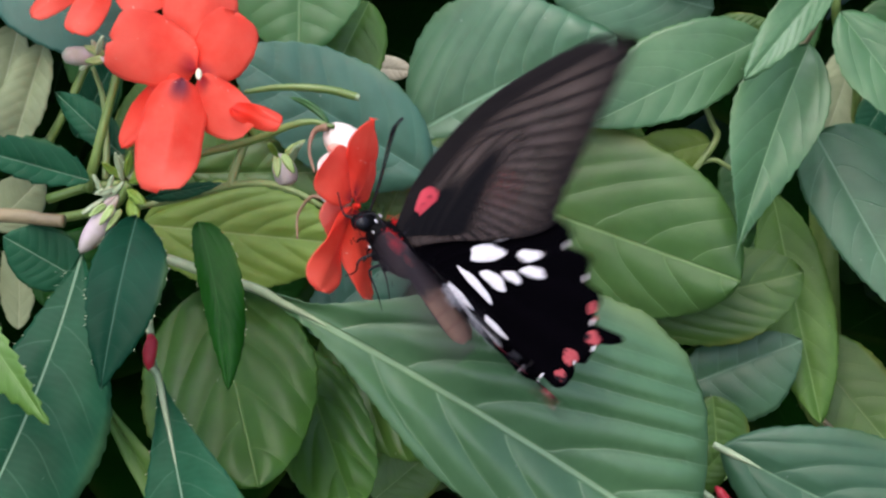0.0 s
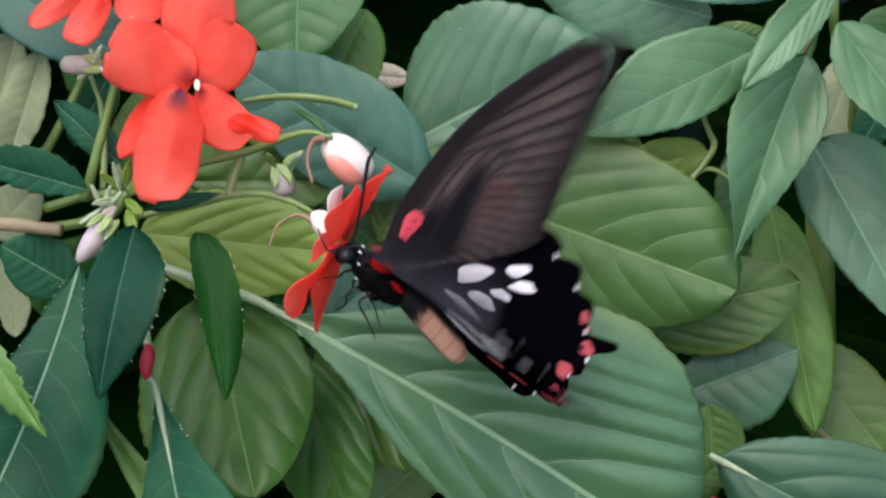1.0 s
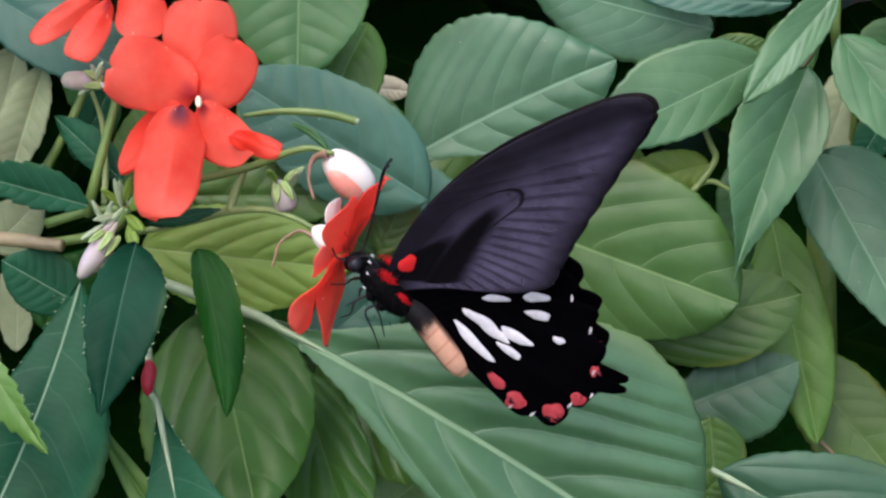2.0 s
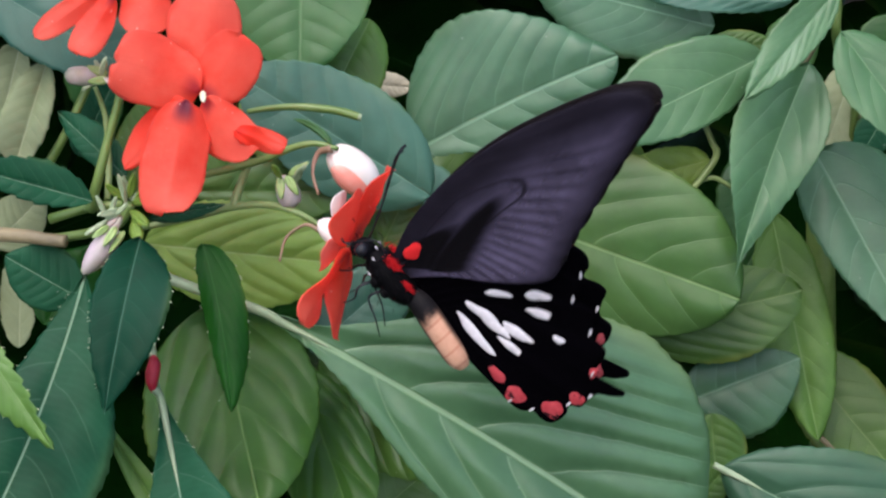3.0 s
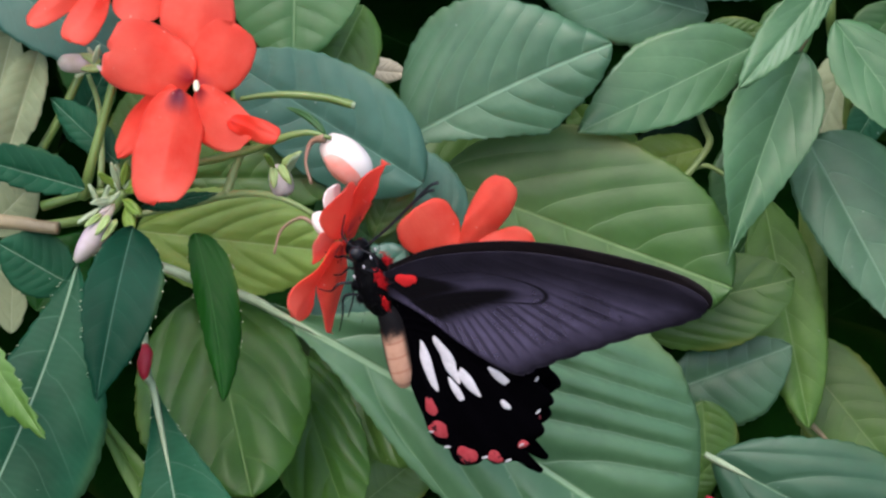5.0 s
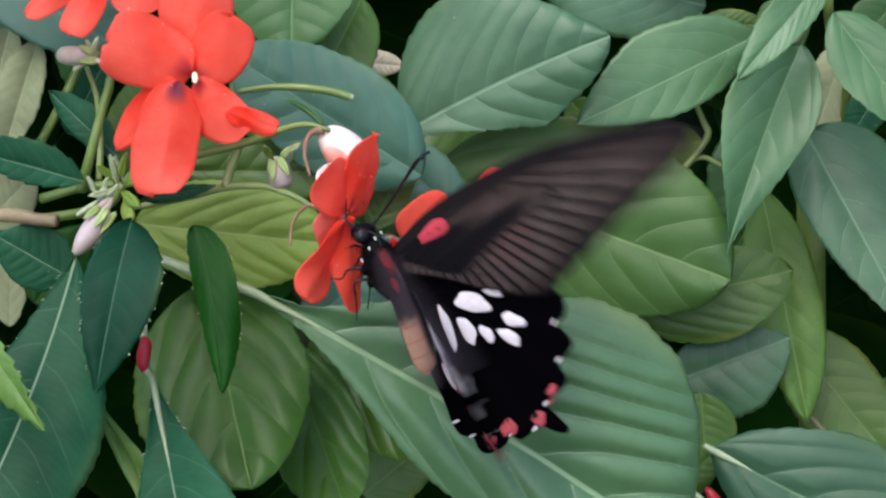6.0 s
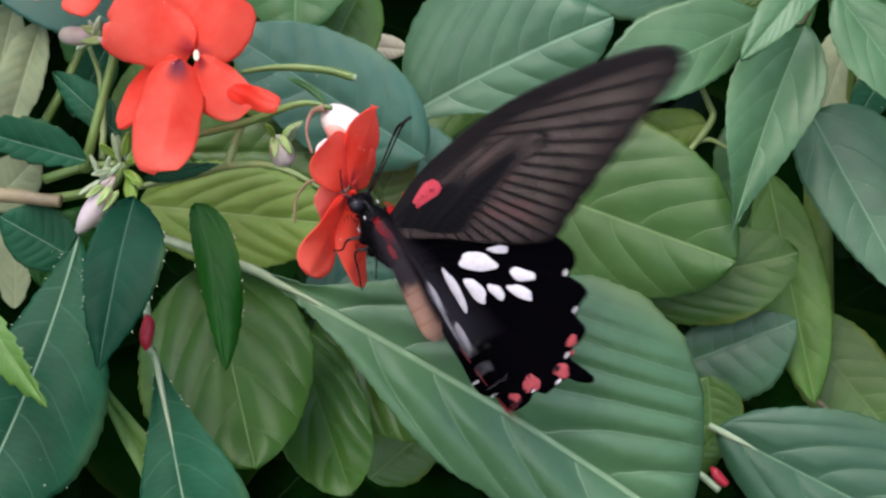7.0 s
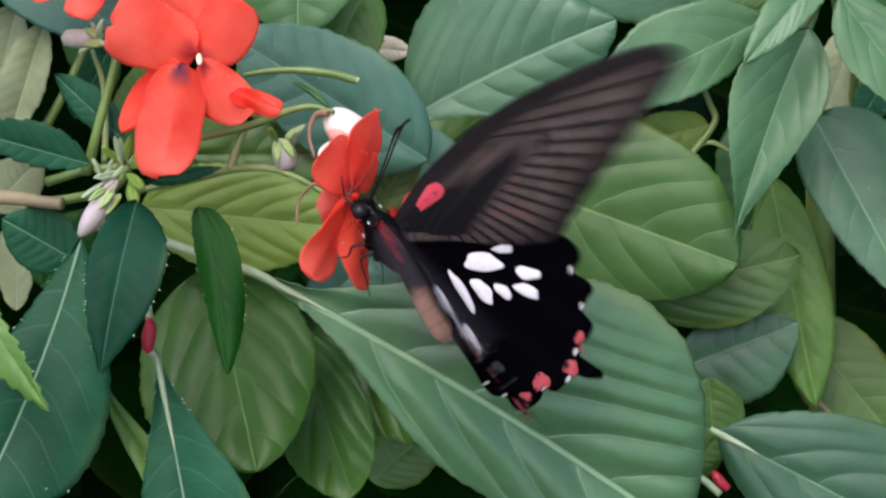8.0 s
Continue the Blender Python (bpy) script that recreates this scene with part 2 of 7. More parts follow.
def blade(name, base, tip, left, right, material, a=0.8, b=0.7, roll=0.0, arc=0.0, bow=0.0, cup=0.12, fold=0.1,
          veins=8, ridge=0.25, teeth=0.03, sweep=0.25, thick=0.16, rows=64, wave=0.35, seed=0, petal=False, place=spot, notch=0.0, twist=0.0, tips=0, cols=21, form=None):
    """A leaf or petal from its base to its tip, in the plant frame's millimetres. form: the half-widths of the two sides, in shares
    of left and right, at even steps along the midrib."""
    base, tip = np.array(base, float), np.array(tip, float)
    d = tip - base
    length = np.linalg.norm(d)
    d /= length
    n = np.array((0, 0, 1.0))
    n -= d * n.dot(d)
    n /= np.linalg.norm(n)
    side = np.cross(n, d)
    peak = a / (a + b)
    top = peak ** a * (1 - peak) ** b
    verts, uvs = [], []
    rnd = random.Random(seed + int(abs(base[0] * 7 + tip[1] * 13)))
    f1, f2 = rnd.uniform(0, 6), rnd.uniform(0, 6)
    count = max(6, round(length / 3.2))
    if teeth:
        rows = max(rows, min(140, count * 4 + 1))
    for i in range(rows):
        s = i / (rows - 1)
        prof = (max(s, 1e-4) ** a) * (max(1 - s, 1e-4) ** b) / top
        ang = radians(roll + twist * (s - 0.5))
        sd = side * math.cos(ang) + n * math.sin(ang)
        nn = n * math.cos(ang) - side * math.sin(ang)
        for j in range(cols):
            t = -1 + 2 * j / (cols - 1)
            half = (left if t > 0 else right) * (smooth_share(form[0 if t > 0 else 1], s) if form else prof)
            at = abs(t)
            half *= 1 + 0.05 * noise.noise((s * 4 + f1, 2.0 if t > 0 else 7.0, f2)) + 0.02 * noise.noise((s * 17 + f1, 2.0 if t > 0 else 7.0, f2))
            if teeth:
                half += 14 * teeth * ((s * count + f2) % 1.0 - 0.5) * at ** 6 * min(1.0, length / 30) * (1 if 0.06 < s < 0.97 else 0)
            wide = min(1.0, abs(t) * half / max(left, right))
            ph = (s - sweep * wide ** 1.5) * veins + (0.0 if petal else (0.45 if t < 0 else 0.0) * min(1.0, wide * 50) + 0.16 * noise.noise((s * 3.5 + f1, 3.0 if t > 0 else 9.0, f2 + wide)))
            lift = ridge * abs(math.sin(math.pi * ph)) ** 0.55 * (1 - at ** 4) * min(1, wide * 6) * min(1, prof * 2)
            lift += arc * 4 * s * (1 - s) + half * (fold * at - cup * at * at)
            lift += wave * length * 0.05 * (math.sin(5 * s + f1 + 2 * t) * at + 0.6 * math.sin(9 * s + f2) * t * at)
            dent = -notch * length * max(0.0, s - 0.7) / 0.3 * max(0.0, 1 - (at / 0.5)) if notch else 0.0
            p = base + d * (s * length + dent) + sd * (t * half + bow * length * 4 * s * (1 - s)) + nn * lift
            verts.append(place(*p))
            uvs.append((s, at) if petal else (ph, wide))
    faces = grid_faces(rows, cols)
    plain = len(faces)
    for k in range(tips):
        # pale points of the teeth along both edges
        i, edge = rnd.randrange(8, rows - 8), rnd.choice((0, cols - 1))
        p, q, r = verts[i * cols + edge], verts[(i + 1) * cols + edge], verts[i * cols + (1 if edge == 0 else cols - 2)]
        outward, along = (p - r).normalized(), (q - p).normalized()
        up, n0 = outward.cross(along) * 0.0001, len(verts)
        verts += [p - along * 0.00008 - up, p + along * 0.00008 - up, p + up, p + outward * 0.00042 + along * 0.0003]
        uvs += [(0.5, 0.9)] * 4
        faces += [(n0, n0 + 1, n0 + 3), (n0 + 1, n0 + 2, n0 + 3), (n0 + 2, n0, n0 + 3)]
    ob = mesh_object(name, verts, faces, material, uvs)
    if tips:
        ob.data.materials.append(TOOTH)
        for f in ob.data.polygons[plain:]:
            f.material_index = 1
    so = ob.modifiers.new("thickness", "SOLIDIFY")
    so.thickness, so.offset = thick * 0.001, 0
    return ob


def tube(name, points, radii, material, sides=10, place=spot, steps=6):
    """A rounded stalk along a smooth line through the points; the radii in millimetres."""
    pts = [np.array(p, float) for p in points]
    ext = [2 * pts[0] - pts[1]] + pts + [2 * pts[-1] - pts[-2]]
    line, rad = [], []
    for k in range(1, len(ext) - 2):
        for q in range(steps):
            t = q / steps
            p0, p1, p2, p3 = ext[k - 1:k + 3]
            line.append(0.5 * (2 * p1 + (p2 - p0) * t + (2 * p0 - 5 * p1 + 4 * p2 - p3) * t * t + (3 * p1 - p0 - 3 * p2 + p3) * t ** 3))
            rad.append(radii[k - 1] * (1 - t) + radii[k] * t)
    line.append(pts[-1])
    rad.append(radii[-1])
    verts, faces = [], []
    ref = np.array((0.3, 0.2, 1.0))
    for k, p in enumerate(line):
        d = line[min(k + 1, len(line) - 1)] - line[max(k - 1, 0)]
        d = d / (np.linalg.norm(d) + 1e-9)
        x = np.cross(d, ref)
        x /= np.linalg.norm(x) + 1e-9
        y = np.cross(d, x)
        for q in range(sides):
            an = 2 * math.pi * q / sides
            verts.append(place(*(p + (x * math.cos(an) + y * math.sin(an)) * rad[k])))
    for k in range(len(line) - 1):
        for q in range(sides):
            r = (q + 1) % sides
            faces.append((k * sides + q, k * sides + r, (k + 1) * sides + r, (k + 1) * sides + q))
    faces.append(tuple(range(sides - 1, -1, -1)))
    faces.append(tuple(range((len(line) - 1) * sides, len(line) * sides)))
    return mesh_object(name, verts, faces, material)


def pod(name, start, end, radius, material, a=0.5, b=0.5, bend=0.0, place=spot):
    """An egg-shaped bud from start to end."""
    start, end = np.array(start, float), np.array(end, float)
    d = end - start
    side = np.cross((0, 0, 1.0), d)
    pts, rad = [], []
    pk = a / (a + b)
    top = pk ** a * (1 - pk) ** b
    for i in range(13):
        s = i / 12
        pts.append(start + d * s + side * bend * 4 * s * (1 - s))
        rad.append(max(0.05, radius * (max(s, 0.002) ** a) * (max(1 - s, 0.002) ** b) / top))
    return tube(name, pts, rad, material, 16, place, 2)


# ---- ground ----
def ground_sheet():
    n, size = 60, 60.0
    verts, faces = [], []
    for i in range(n + 1):
        for j in range(n + 1):
            x, y = [size * math.copysign(abs(q) ** 3, q) for q in (2 * i / n - 1, 2 * j / n - 1)]
            verts.append((x, y, 0.02 * noise.noise((x * 3, y * 3, 0))))
    faces = grid_faces(n + 1, n + 1)
    return tagged(mesh_object("ground", verts, faces, SOIL), "soil under the plants, its colour darkened for the shade", "ground", kind="structure")


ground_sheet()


def plant(name, x, y, label, category):
    ob = new(name)
    ob.empty_display_size = 0.05
    ob.matrix_basis = pose(x, y, 0)
    return tagged(ob, label, category)


# ---- the plants ----
balsam = plant("balsam_plant", -0.06, 0.02, "orange-red flowering balsam plant with toothed green leaves", "plant")
shrub = plant("broadleaf_plant", 0.03, 0.14, "broad-leaved green plant with ribbed oval leaves", "plant")
bush = plant("pointed_leaf_plant", 0.13, 0.16, "tall plant with pointed pale green leaves", "plant")


def foliage(name, count, seed, material, label, pick):
    """Many small simple leaves in one mesh."""
    rnd = random.Random(seed)
    verts, faces, uvs = [], [], []
    for _ in range(count):
        while True:
            p, size, free = pick(rnd)
            d = Vector((rnd.uniform(-1, 1), rnd.uniform(-1, 0.4), rnd.uniform(-0.9, 0.3))).normalized()
            if free(p) and free(p + d * size) and free(p + d * size * 0.5):
                break
        up = (Vector((rnd.uniform(-0.5, 0.5), rnd.uniform(-1.0, -0.2), 1))).normalized()
        sd = d.cross(up).normalized()
        nn = sd.cross(d)
        start = len(verts)
        for i in range(7):
            q = i / 6
            w = size * 0.42 * math.sin(math.pi * min(1.0, q * 0.93 + 0.03)) ** 0.8
            for j in (-1.0, -0.5, 0.0, 0.5, 1.0):
                verts.append(p + d * size * q + sd * w * j + nn * size * (0.2 * q * (1 - q) - 0.1 * j * j * w / size))
                uvs.append((q * 7 - abs(j), abs(j)))
        faces += grid_faces(7, 5, start)
    return tagged(mesh_object(name, verts, faces, material, uvs), label, "foliage", kind="stuff")


def open_ground(p):
    """Clear of the part of the bed that is built leaf by leaf, and of the dark hollow behind it."""
    q = p - HEART
    u, v, w = [1000 * q.dot(a) for a in (U_AXIS, V_AXIS, W_AXIS)]
    wide = (437 - w) / 437
    return p.z > 0.03 and (abs(u) > 125 * wide or abs(v) > 85 * wide)


# A ring of leaves outside the view, added to keep light from the gaps.
def round_about(rnd):
    an, far = rnd.uniform(0, 2 * math.pi), 0.1 + 0.5 * rnd.random() ** 0.8
    rise = 0.1 * math.sin(3 * an) + rnd.gauss(0, 0.03)
    q = spot(1000 * far * math.cos(an), 900 * far * math.sin(an), rnd.uniform(-460, -50) - 200 * far * far + 300 * rise)
    return q, rnd.uniform(0.055, 0.1), open_ground


def above_soil(p):
    return p.z > 0.03


# Dark-coloured leaves added far behind the gaps in place of their shade.
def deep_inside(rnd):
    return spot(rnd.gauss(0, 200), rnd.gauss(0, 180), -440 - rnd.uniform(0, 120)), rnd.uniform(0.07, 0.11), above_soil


foliage("foliage", 4200, 5, LEAF_MID, "unseen green leaves added all round to shade the gaps", round_about)
foliage("foliage", 700, 6, LEAF_DARK, "dark leaves added behind the gaps to stand in for shade", deep_inside)


# balsam leaves
under(blade("leaf", (-37.3, -10.7, 0), (46.3, -62.8, -12), 33.8, 16.4, LEAF_BIG, form=((0.07, 0.26, 0.48, 0.66, 0.82, 0.96, 0.99, 0.9, 0.66), (0.1, 0.27, 0.5, 0.73, 0.93, 0.97, 1.0, 0.84, 0.62)), bow=0.018, cup=0.14, fold=0.16, veins=6.2, ridge=1.7, sweep=1.0, arc=2, rows=120, cols=65, teeth=0.028), balsam, "broad ribbed green leaf with a pale midrib")
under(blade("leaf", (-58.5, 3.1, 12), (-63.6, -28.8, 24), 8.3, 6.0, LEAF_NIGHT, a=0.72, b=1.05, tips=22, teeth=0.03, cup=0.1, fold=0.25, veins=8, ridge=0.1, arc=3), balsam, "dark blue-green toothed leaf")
under(blade("leaf", (-46.7, 1.9, 14.0), (-41.3, -29.2, 16.0), 5.2, 3.0, LEAF_DARK, a=0.45, b=0.8, bow=0.03, tips=12, teeth=0.02, cup=0.3, fold=0.1, veins=6, sweep=0.6, ridge=0.12, cols=41), balsam, "dark folded narrow leaf")
under(blade("leaf", (-69.4, -3.1, 8), (-87.6, -55.5, 26), 15.6, 8.9, LEAF_BLUE, a=1.15, b=0.7, tips=14, teeth=0.03, cup=0.15, fold=0.15, veins=8, ridge=0.2, bow=0.03, rows=90), balsam, "blue-green toothed leaf")
under(blade("leaf", (-88.8, -10.0, 30), (-70.8, -34.4, 36), 2.6, 4.8, LEAF_FRESH, a=0.7, b=1.0, tips=8, teeth=0.06, veins=8), balsam, "bright yellow-green leaf")
under(blade("leaf", (-56.5, -23.0, 4), (-45.9, -70.9, 16), 12.5, 8.9, LEAF_BLUE, a=2.1, b=0.8, tips=10, teeth=0.02, fold=0.25, veins=8, ridge=0.15), balsam, "blue-green leaf on a red node")
under(blade("leaf", (-69.0, 10.4, 2), (-91.3, 16.7, 6), 3.2, 5.2, LEAF_BLUE, a=0.7, b=0.8, fold=0.3, teeth=0.05), balsam, "blue-green leaf")
under(blade("leaf", (-64.2, 15.6, -10), (-78.2, 28.6, -14), 2.9, 4.2, LEAF_BLUE, a=0.7, b=0.8), balsam)
under(blade("leaf", (-58.4, 7.0, 0), (-43.4, 9.6, 4), 1.3, 1.7, LEAF_BLUE, a=0.7, b=0.9), balsam)
under(blade("leaf", (-97.4, 56.9, -12), (-61.2, 35.4, -8), 8.9, 8.0, LEAF_SLATE, a=0.7, b=0.6), balsam)
under(blade("leaf", (-80.5, 38.8, -15), (-86.4, 17.9, -12), 4.2, 5.4, LEAF_DULL, a=0.6, b=0.5, fold=0.5, wave=0.5), balsam, "pale limp grey-green leaf")
under(blade("leaf", (-87.0, 43.4, -22), (-92.7, 20.6, -22), 4.3, 6.8, LEAF_DULL, a=0.6, b=0.5, fold=0.4, wave=0.5), balsam)
under(blade("leaf", (-48.9, -10.0, -28), (-37.8, -49.3, -6), 16.7, 20.3, LEAF_MOSS, a=0.6, b=0.7, veins=3.8, ridge=0.9, sweep=0.8, cup=0.2, rows=90, cols=57), balsam, "broad yellow-green leaf with pale ribs")
under(blade("leaf", (-62.5, 2.6, -22), (-20.2, -1.9, -18), 10.6, 11.1, LEAF_LIME, roll=-10, a=0.6, b=0.75, veins=5.5, ridge=0.8, sweep=0.6, rows=90, cols=57), balsam, "yellow-green ribbed leaf")
under(blade("leaf", (-54.0, 13.6, -36), (-20.5, 13.4, -36), 6.8, 7.2, LEAF_OLIVE, a=0.6, b=0.7, ridge=0.5, veins=5), balsam, "yellow-green leaf behind the buds")
under(blade("leaf", (-72.8, -8.8, -12), (-88.0, 0.1, -10), 6.1, 6.7, LEAF_BLUE, a=0.8, b=0.8), balsam)
under(blade("leaf", (-65.9, 12.9, -30), (-61.3, 33.7, -30), 5.8, 4.6, LEAF_OLIVE, a=0.6, b=0.8), balsam)
under(blade("leaf", (-77.6, 21.1, -34), (-68.8, 37.2, -30), 4.7, 4.7, LEAF_BLUE, a=0.6, b=0.8), balsam)
under(blade("leaf", (-83.2, -13.7, -26), (-73.4, 2.4, -30), 6.9, 5.8, LEAF_DARK, a=0.6, b=0.8), balsam)
under(blade("leaf", (-94.3, 2.4, -30), (-84.6, 13.0, -34), 5.8, 5.8, LEAF_DULL, a=0.6, b=0.8), balsam)
under(blade("leaf", (-89.1, -18.4, -30), (-89.3, 4.8, -34), 4.2, 3.5, LEAF_DULL, a=0.6, b=0.8), balsam)

# broad leaves behind
under(blade("leaf", (-9.8, 22.2, -62), (35.9, 43.1, -55), 22.1, 12.9, LEAF_SOFT, form=((0.5, 0.78, 0.94, 0.98, 0.96, 0.89, 0.74, 0.55, 0.31), (0.24, 0.38, 0.55, 0.72, 0.87, 1.0, 0.87, 0.7, 0.48)), bow=0.02, veins=7, ridge=0.5, sweep=0.6, rows=100, cup=0.2, fold=0.12, teeth=0.04, cols=57), shrub, "broad oval green leaf with a pale midrib")
under(blade("leaf", (-4.6, 12.4, -35), (-45.1, 38.1, -30), 11.6, 13.0, LEAF_TEAL, a=0.6, b=0.75, veins=7, ridge=0.44, cols=57), shrub, "blue-green leaf")
under(blade("leaf", (-31.6, 73.1, -45), (-31.9, 36.6, -40), 14.9, 14.9, LEAF_MID, a=0.8, b=0.9, ridge=0.3, cols=57), shrub, "green oval leaf")
under(blade("leaf", (-17.7, 51.7, -58), (-27.9, 30.6, -55), 8.6, 7.3, LEAF_FRESH, a=0.6, b=0.6), shrub)
under(blade("leaf", (-19.8, 39.6, -80), (-9.0, 38.6, -80), 3.1, 2.8, LEAF_DRY, a=0.5, b=0.6), shrub, "dry tan leaf")
under(blade("leaf", (-10.0, 22.6, -72), (-18.5, 36.9, -74), 7.0, 5.1, LEAF_OLIVE, a=0.6, b=0.6), shrub)
under(blade("leaf", (-1.8, 14.7, -74), (63.4, -9.9, -66), 23.0, 17.0, LEAF_GREEN, a=0.6, b=0.55, veins=6, ridge=0.45, sweep=0.6, cup=0.15, rows=90, cols=57), shrub, "broad green leaf with a yellow margin")
under(blade("leaf", (42.1, -16.6, -84), (79.5, -8.0, -81), 9.7, 12.2, LEAF_OLIVE, a=0.6, b=0.6, ridge=0.45, veins=6, sweep=0.55, cols=57), shrub, "yellow-edged green leaf")
under(blade("leaf", (51.5, -34.6, -92), (80.2, -23.7, -90), 7.4, 13.6, LEAF_SOFT, a=0.5, b=0.7, ridge=0.35, veins=6), shrub, "blue-green leaf")
under(blade("leaf", (75.1, 10.8, -100), (85.0, -43.3, -94), 8.9, 8.8, LEAF_FRESH, a=0.7, b=0.8, fold=0.2), shrub, "bright green hanging leaf")
under(blade("leaf", (81.5, -21.8, -110), (107.4, -54.8, -104), 11.0, 11.0, LEAF_OLIVE, a=0.6, b=0.6), shrub)
under(blade("leaf", (54.6, -44.1, -30), (104.0, -69.5, -22), 16.2, 13.5, LEAF_BROAD, a=0.72, b=0.6, ridge=0.7, veins=5, sweep=0.65, rows=90, cols=57), shrub, "ribbed green leaf on a pale stalk")
under(blade("leaf", (46.9, -55.5, -40), (56.7, -44.4, -38), 4.7, 4.3, LEAF_OLIVE, a=0.7, b=0.7), shrub)
under(blade("leaf", (59.0, -36.1, -85), (60.3, -55.6, -85), 7.8, 7.8, LEAF_OLIVE, a=0.6, b=0.7), shrub)
under(blade("leaf", (-33.1, -24.0, -50), (-19.8, -56.3, -22), 9.4, 11.1, LEAF_MOSS, a=0.6, b=0.6, veins=3.6, sweep=0.75, ridge=0.8, rows=80, cols=57), shrub)
under(blade("leaf", (-27.8, -19.8, -64), (-5.2, -45.6, -36), 9.1, 9.7, LEAF_OLIVE, a=0.6, b=0.6, veins=3.6, sweep=0.75, ridge=0.8, rows=80, cols=57), shrub)
under(blade("leaf", (-29.7, -19.7, -34), (-8.1, -1.1, -34), 7.2, 8.2, LEAF_TEAL, a=0.6, b=0.6), shrub)
under(blade("leaf", (3.8, 3.8, -52), (-12.6, 18.9, -52), 7.3, 7.5, LEAF_TEAL, a=0.6, b=0.6), shrub)
under(blade("leaf", (-12.5, 14.8, -100), (30.1, 25.4, -100), 9.3, 10.7, LEAF_OLIVE, a=0.6, b=0.6), shrub)
under(blade("leaf", (-18.1, -57.7, -70), (-3.0, -45.2, -70), 7.5, 7.5, LEAF_OLIVE, a=0.6, b=0.6), shrub)
under(blade("leaf", (-15.4, 1.3, -44), (-7.4, 17.7, -42), 4.0, 4.8, LEAF_OLIVE, a=0.6, b=0.8), shrub)
under(blade("leaf", (-27.5, 9.9, -58), (-10.4, -3.6, -60), 7.4, 7.4, LEAF_MID, a=0.6, b=0.8), shrub)
under(blade("leaf", (-39.1, -14.4, -50), (-29.5, 2.5, -50), 4.8, 4.8, LEAF_DARK, a=0.6, b=0.8), shrub)

# pointed leaves
under(blade("leaf", (79.1, 42.3, -66), (61.6, -4.6, -60), 9.4, 10.9, LEAF_PALE, a=0.8, b=1.6, veins=5, sweep=0.5, ridge=0.2, fold=0.4, cup=0.05, bow=-0.02, cols=57), bush, "pale green pointed leaf")
under(blade("leaf", (83.7, 57.5, -55), (62.7, 33.0, -50), 4.6, 5.1, LEAF_PALE, a=0.6, b=0.8, sweep=0.5, fold=0.3), bush, "narrow green leaf")
under(blade("leaf", (84.4, 48.1, -56), (105.1, 18.3, -52), 7.6, 8.0, LEAF_PALE, a=0.7, b=1.2, ridge=0.15, sweep=0.5, veins=5, fold=0.2, cols=57), bush, "pale green pointed leaf")
under(blade("leaf", (82.5, 23.9, -82), (106.4, -22.8, -76), 16.0, 9.6, LEAF_SOFT, a=0.5, b=1.0, sweep=0.45, veins=6), bush, "green pointed leaf")
under(blade("leaf", (70.0, 44.6, -72), (29.4, 24.5, -66), 8.3, 11.9, LEAF_PALE, a=0.7, b=0.9, sweep=0.45, veins=6), bush, "green pointed leaf")
under(blade("leaf", (60.2, 52.5, -84), (18.7, 63.0, -80), 12.2, 9.0, LEAF_SOFT, a=0.6, b=0.7, sweep=0.4), bush)
under(blade("leaf", (77.4, 57.9, -78), (42.9, 59.5, -78), 3.8, 3.8, LEAF_TEAL, a=0.6, b=0.7), bush)
under(blade("leaf", (60.8, 50.0, -95), (76.0, 49.0, -95), 3.4, 3.4, LEAF_OLIVE, a=0.6, b=0.7), bush)
under(blade("leaf", (58.6, 21.6, -80), (36.5, 16.4, -80), 4.9, 5.4, LEAF_LIME, a=0.5, b=0.6), bush)
under(blade("leaf", (103.4, 34.8, -100), (96.0, 22.8, -100), 4.7, 4.7, LEAF_BLUE, a=0.6, b=0.7), bush)
under(blade("leaf", (96.3, 45.8, -105), (88.2, 23.0, -105), 6.1, 6.1, LEAF_DULL, a=0.5, b=0.6), bush)

# leaves deeper in the bush
under(blade("leaf", (44.8, 14.8, -100), (30.0, 32.0, -98), 8.0, 7.3, LEAF_OLIVE, a=0.55, b=0.65), shrub)
under(blade("leaf", (74.4, 26.0, -112), (68.4, 2.8, -108), 8.1, 8.1, LEAF_MID, a=0.55, b=0.65), shrub)
under(blade("leaf", (49.7, 47.6, -110), (64.8, 39.6, -112), 6.0, 6.0, LEAF_OLIVE, a=0.55, b=0.65), shrub)
under(blade("leaf", (76.8, 8.3, -110), (65.7, -10.7, -108), 8.7, 8.1, LEAF_MID, a=0.55, b=0.65), shrub)
under(blade("leaf", (86.3, 58.5, -110), (75.7, 39.6, -112), 6.8, 6.8, LEAF_MID, a=0.55, b=0.65), shrub)
under(blade("leaf", (103.0, 19.2, -112), (89.0, 2.8, -110), 8.2, 8.2, LEAF_OLIVE, a=0.55, b=0.65), shrub)
under(blade("leaf", (109.8, 57.3, -112), (97.5, 42.4, -112), 6.8, 6.8, LEAF_MID, a=0.55, b=0.65), shrub)
under(blade("leaf", (108.6, -34.4, -112), (98.4, -66.5, -108), 8.1, 8.1, LEAF_MID, a=0.55, b=0.65), shrub)
under(blade("leaf", (-58.0, 10.9, -46), (-43.6, 22.9, -46), 7.2, 7.2, LEAF_OLIVE, a=0.55, b=0.65), shrub)
under(blade("leaf", (-78.6, 47.5, -40), (-72.1, 26.4, -44), 5.9, 5.9, LEAF_MID, a=0.55, b=0.65), shrub)
under(blade("leaf", (-43.3, 38.0, -56), (-32.0, 17.1, -52), 7.3, 7.3, LEAF_OLIVE, a=0.55, b=0.65), shrub)

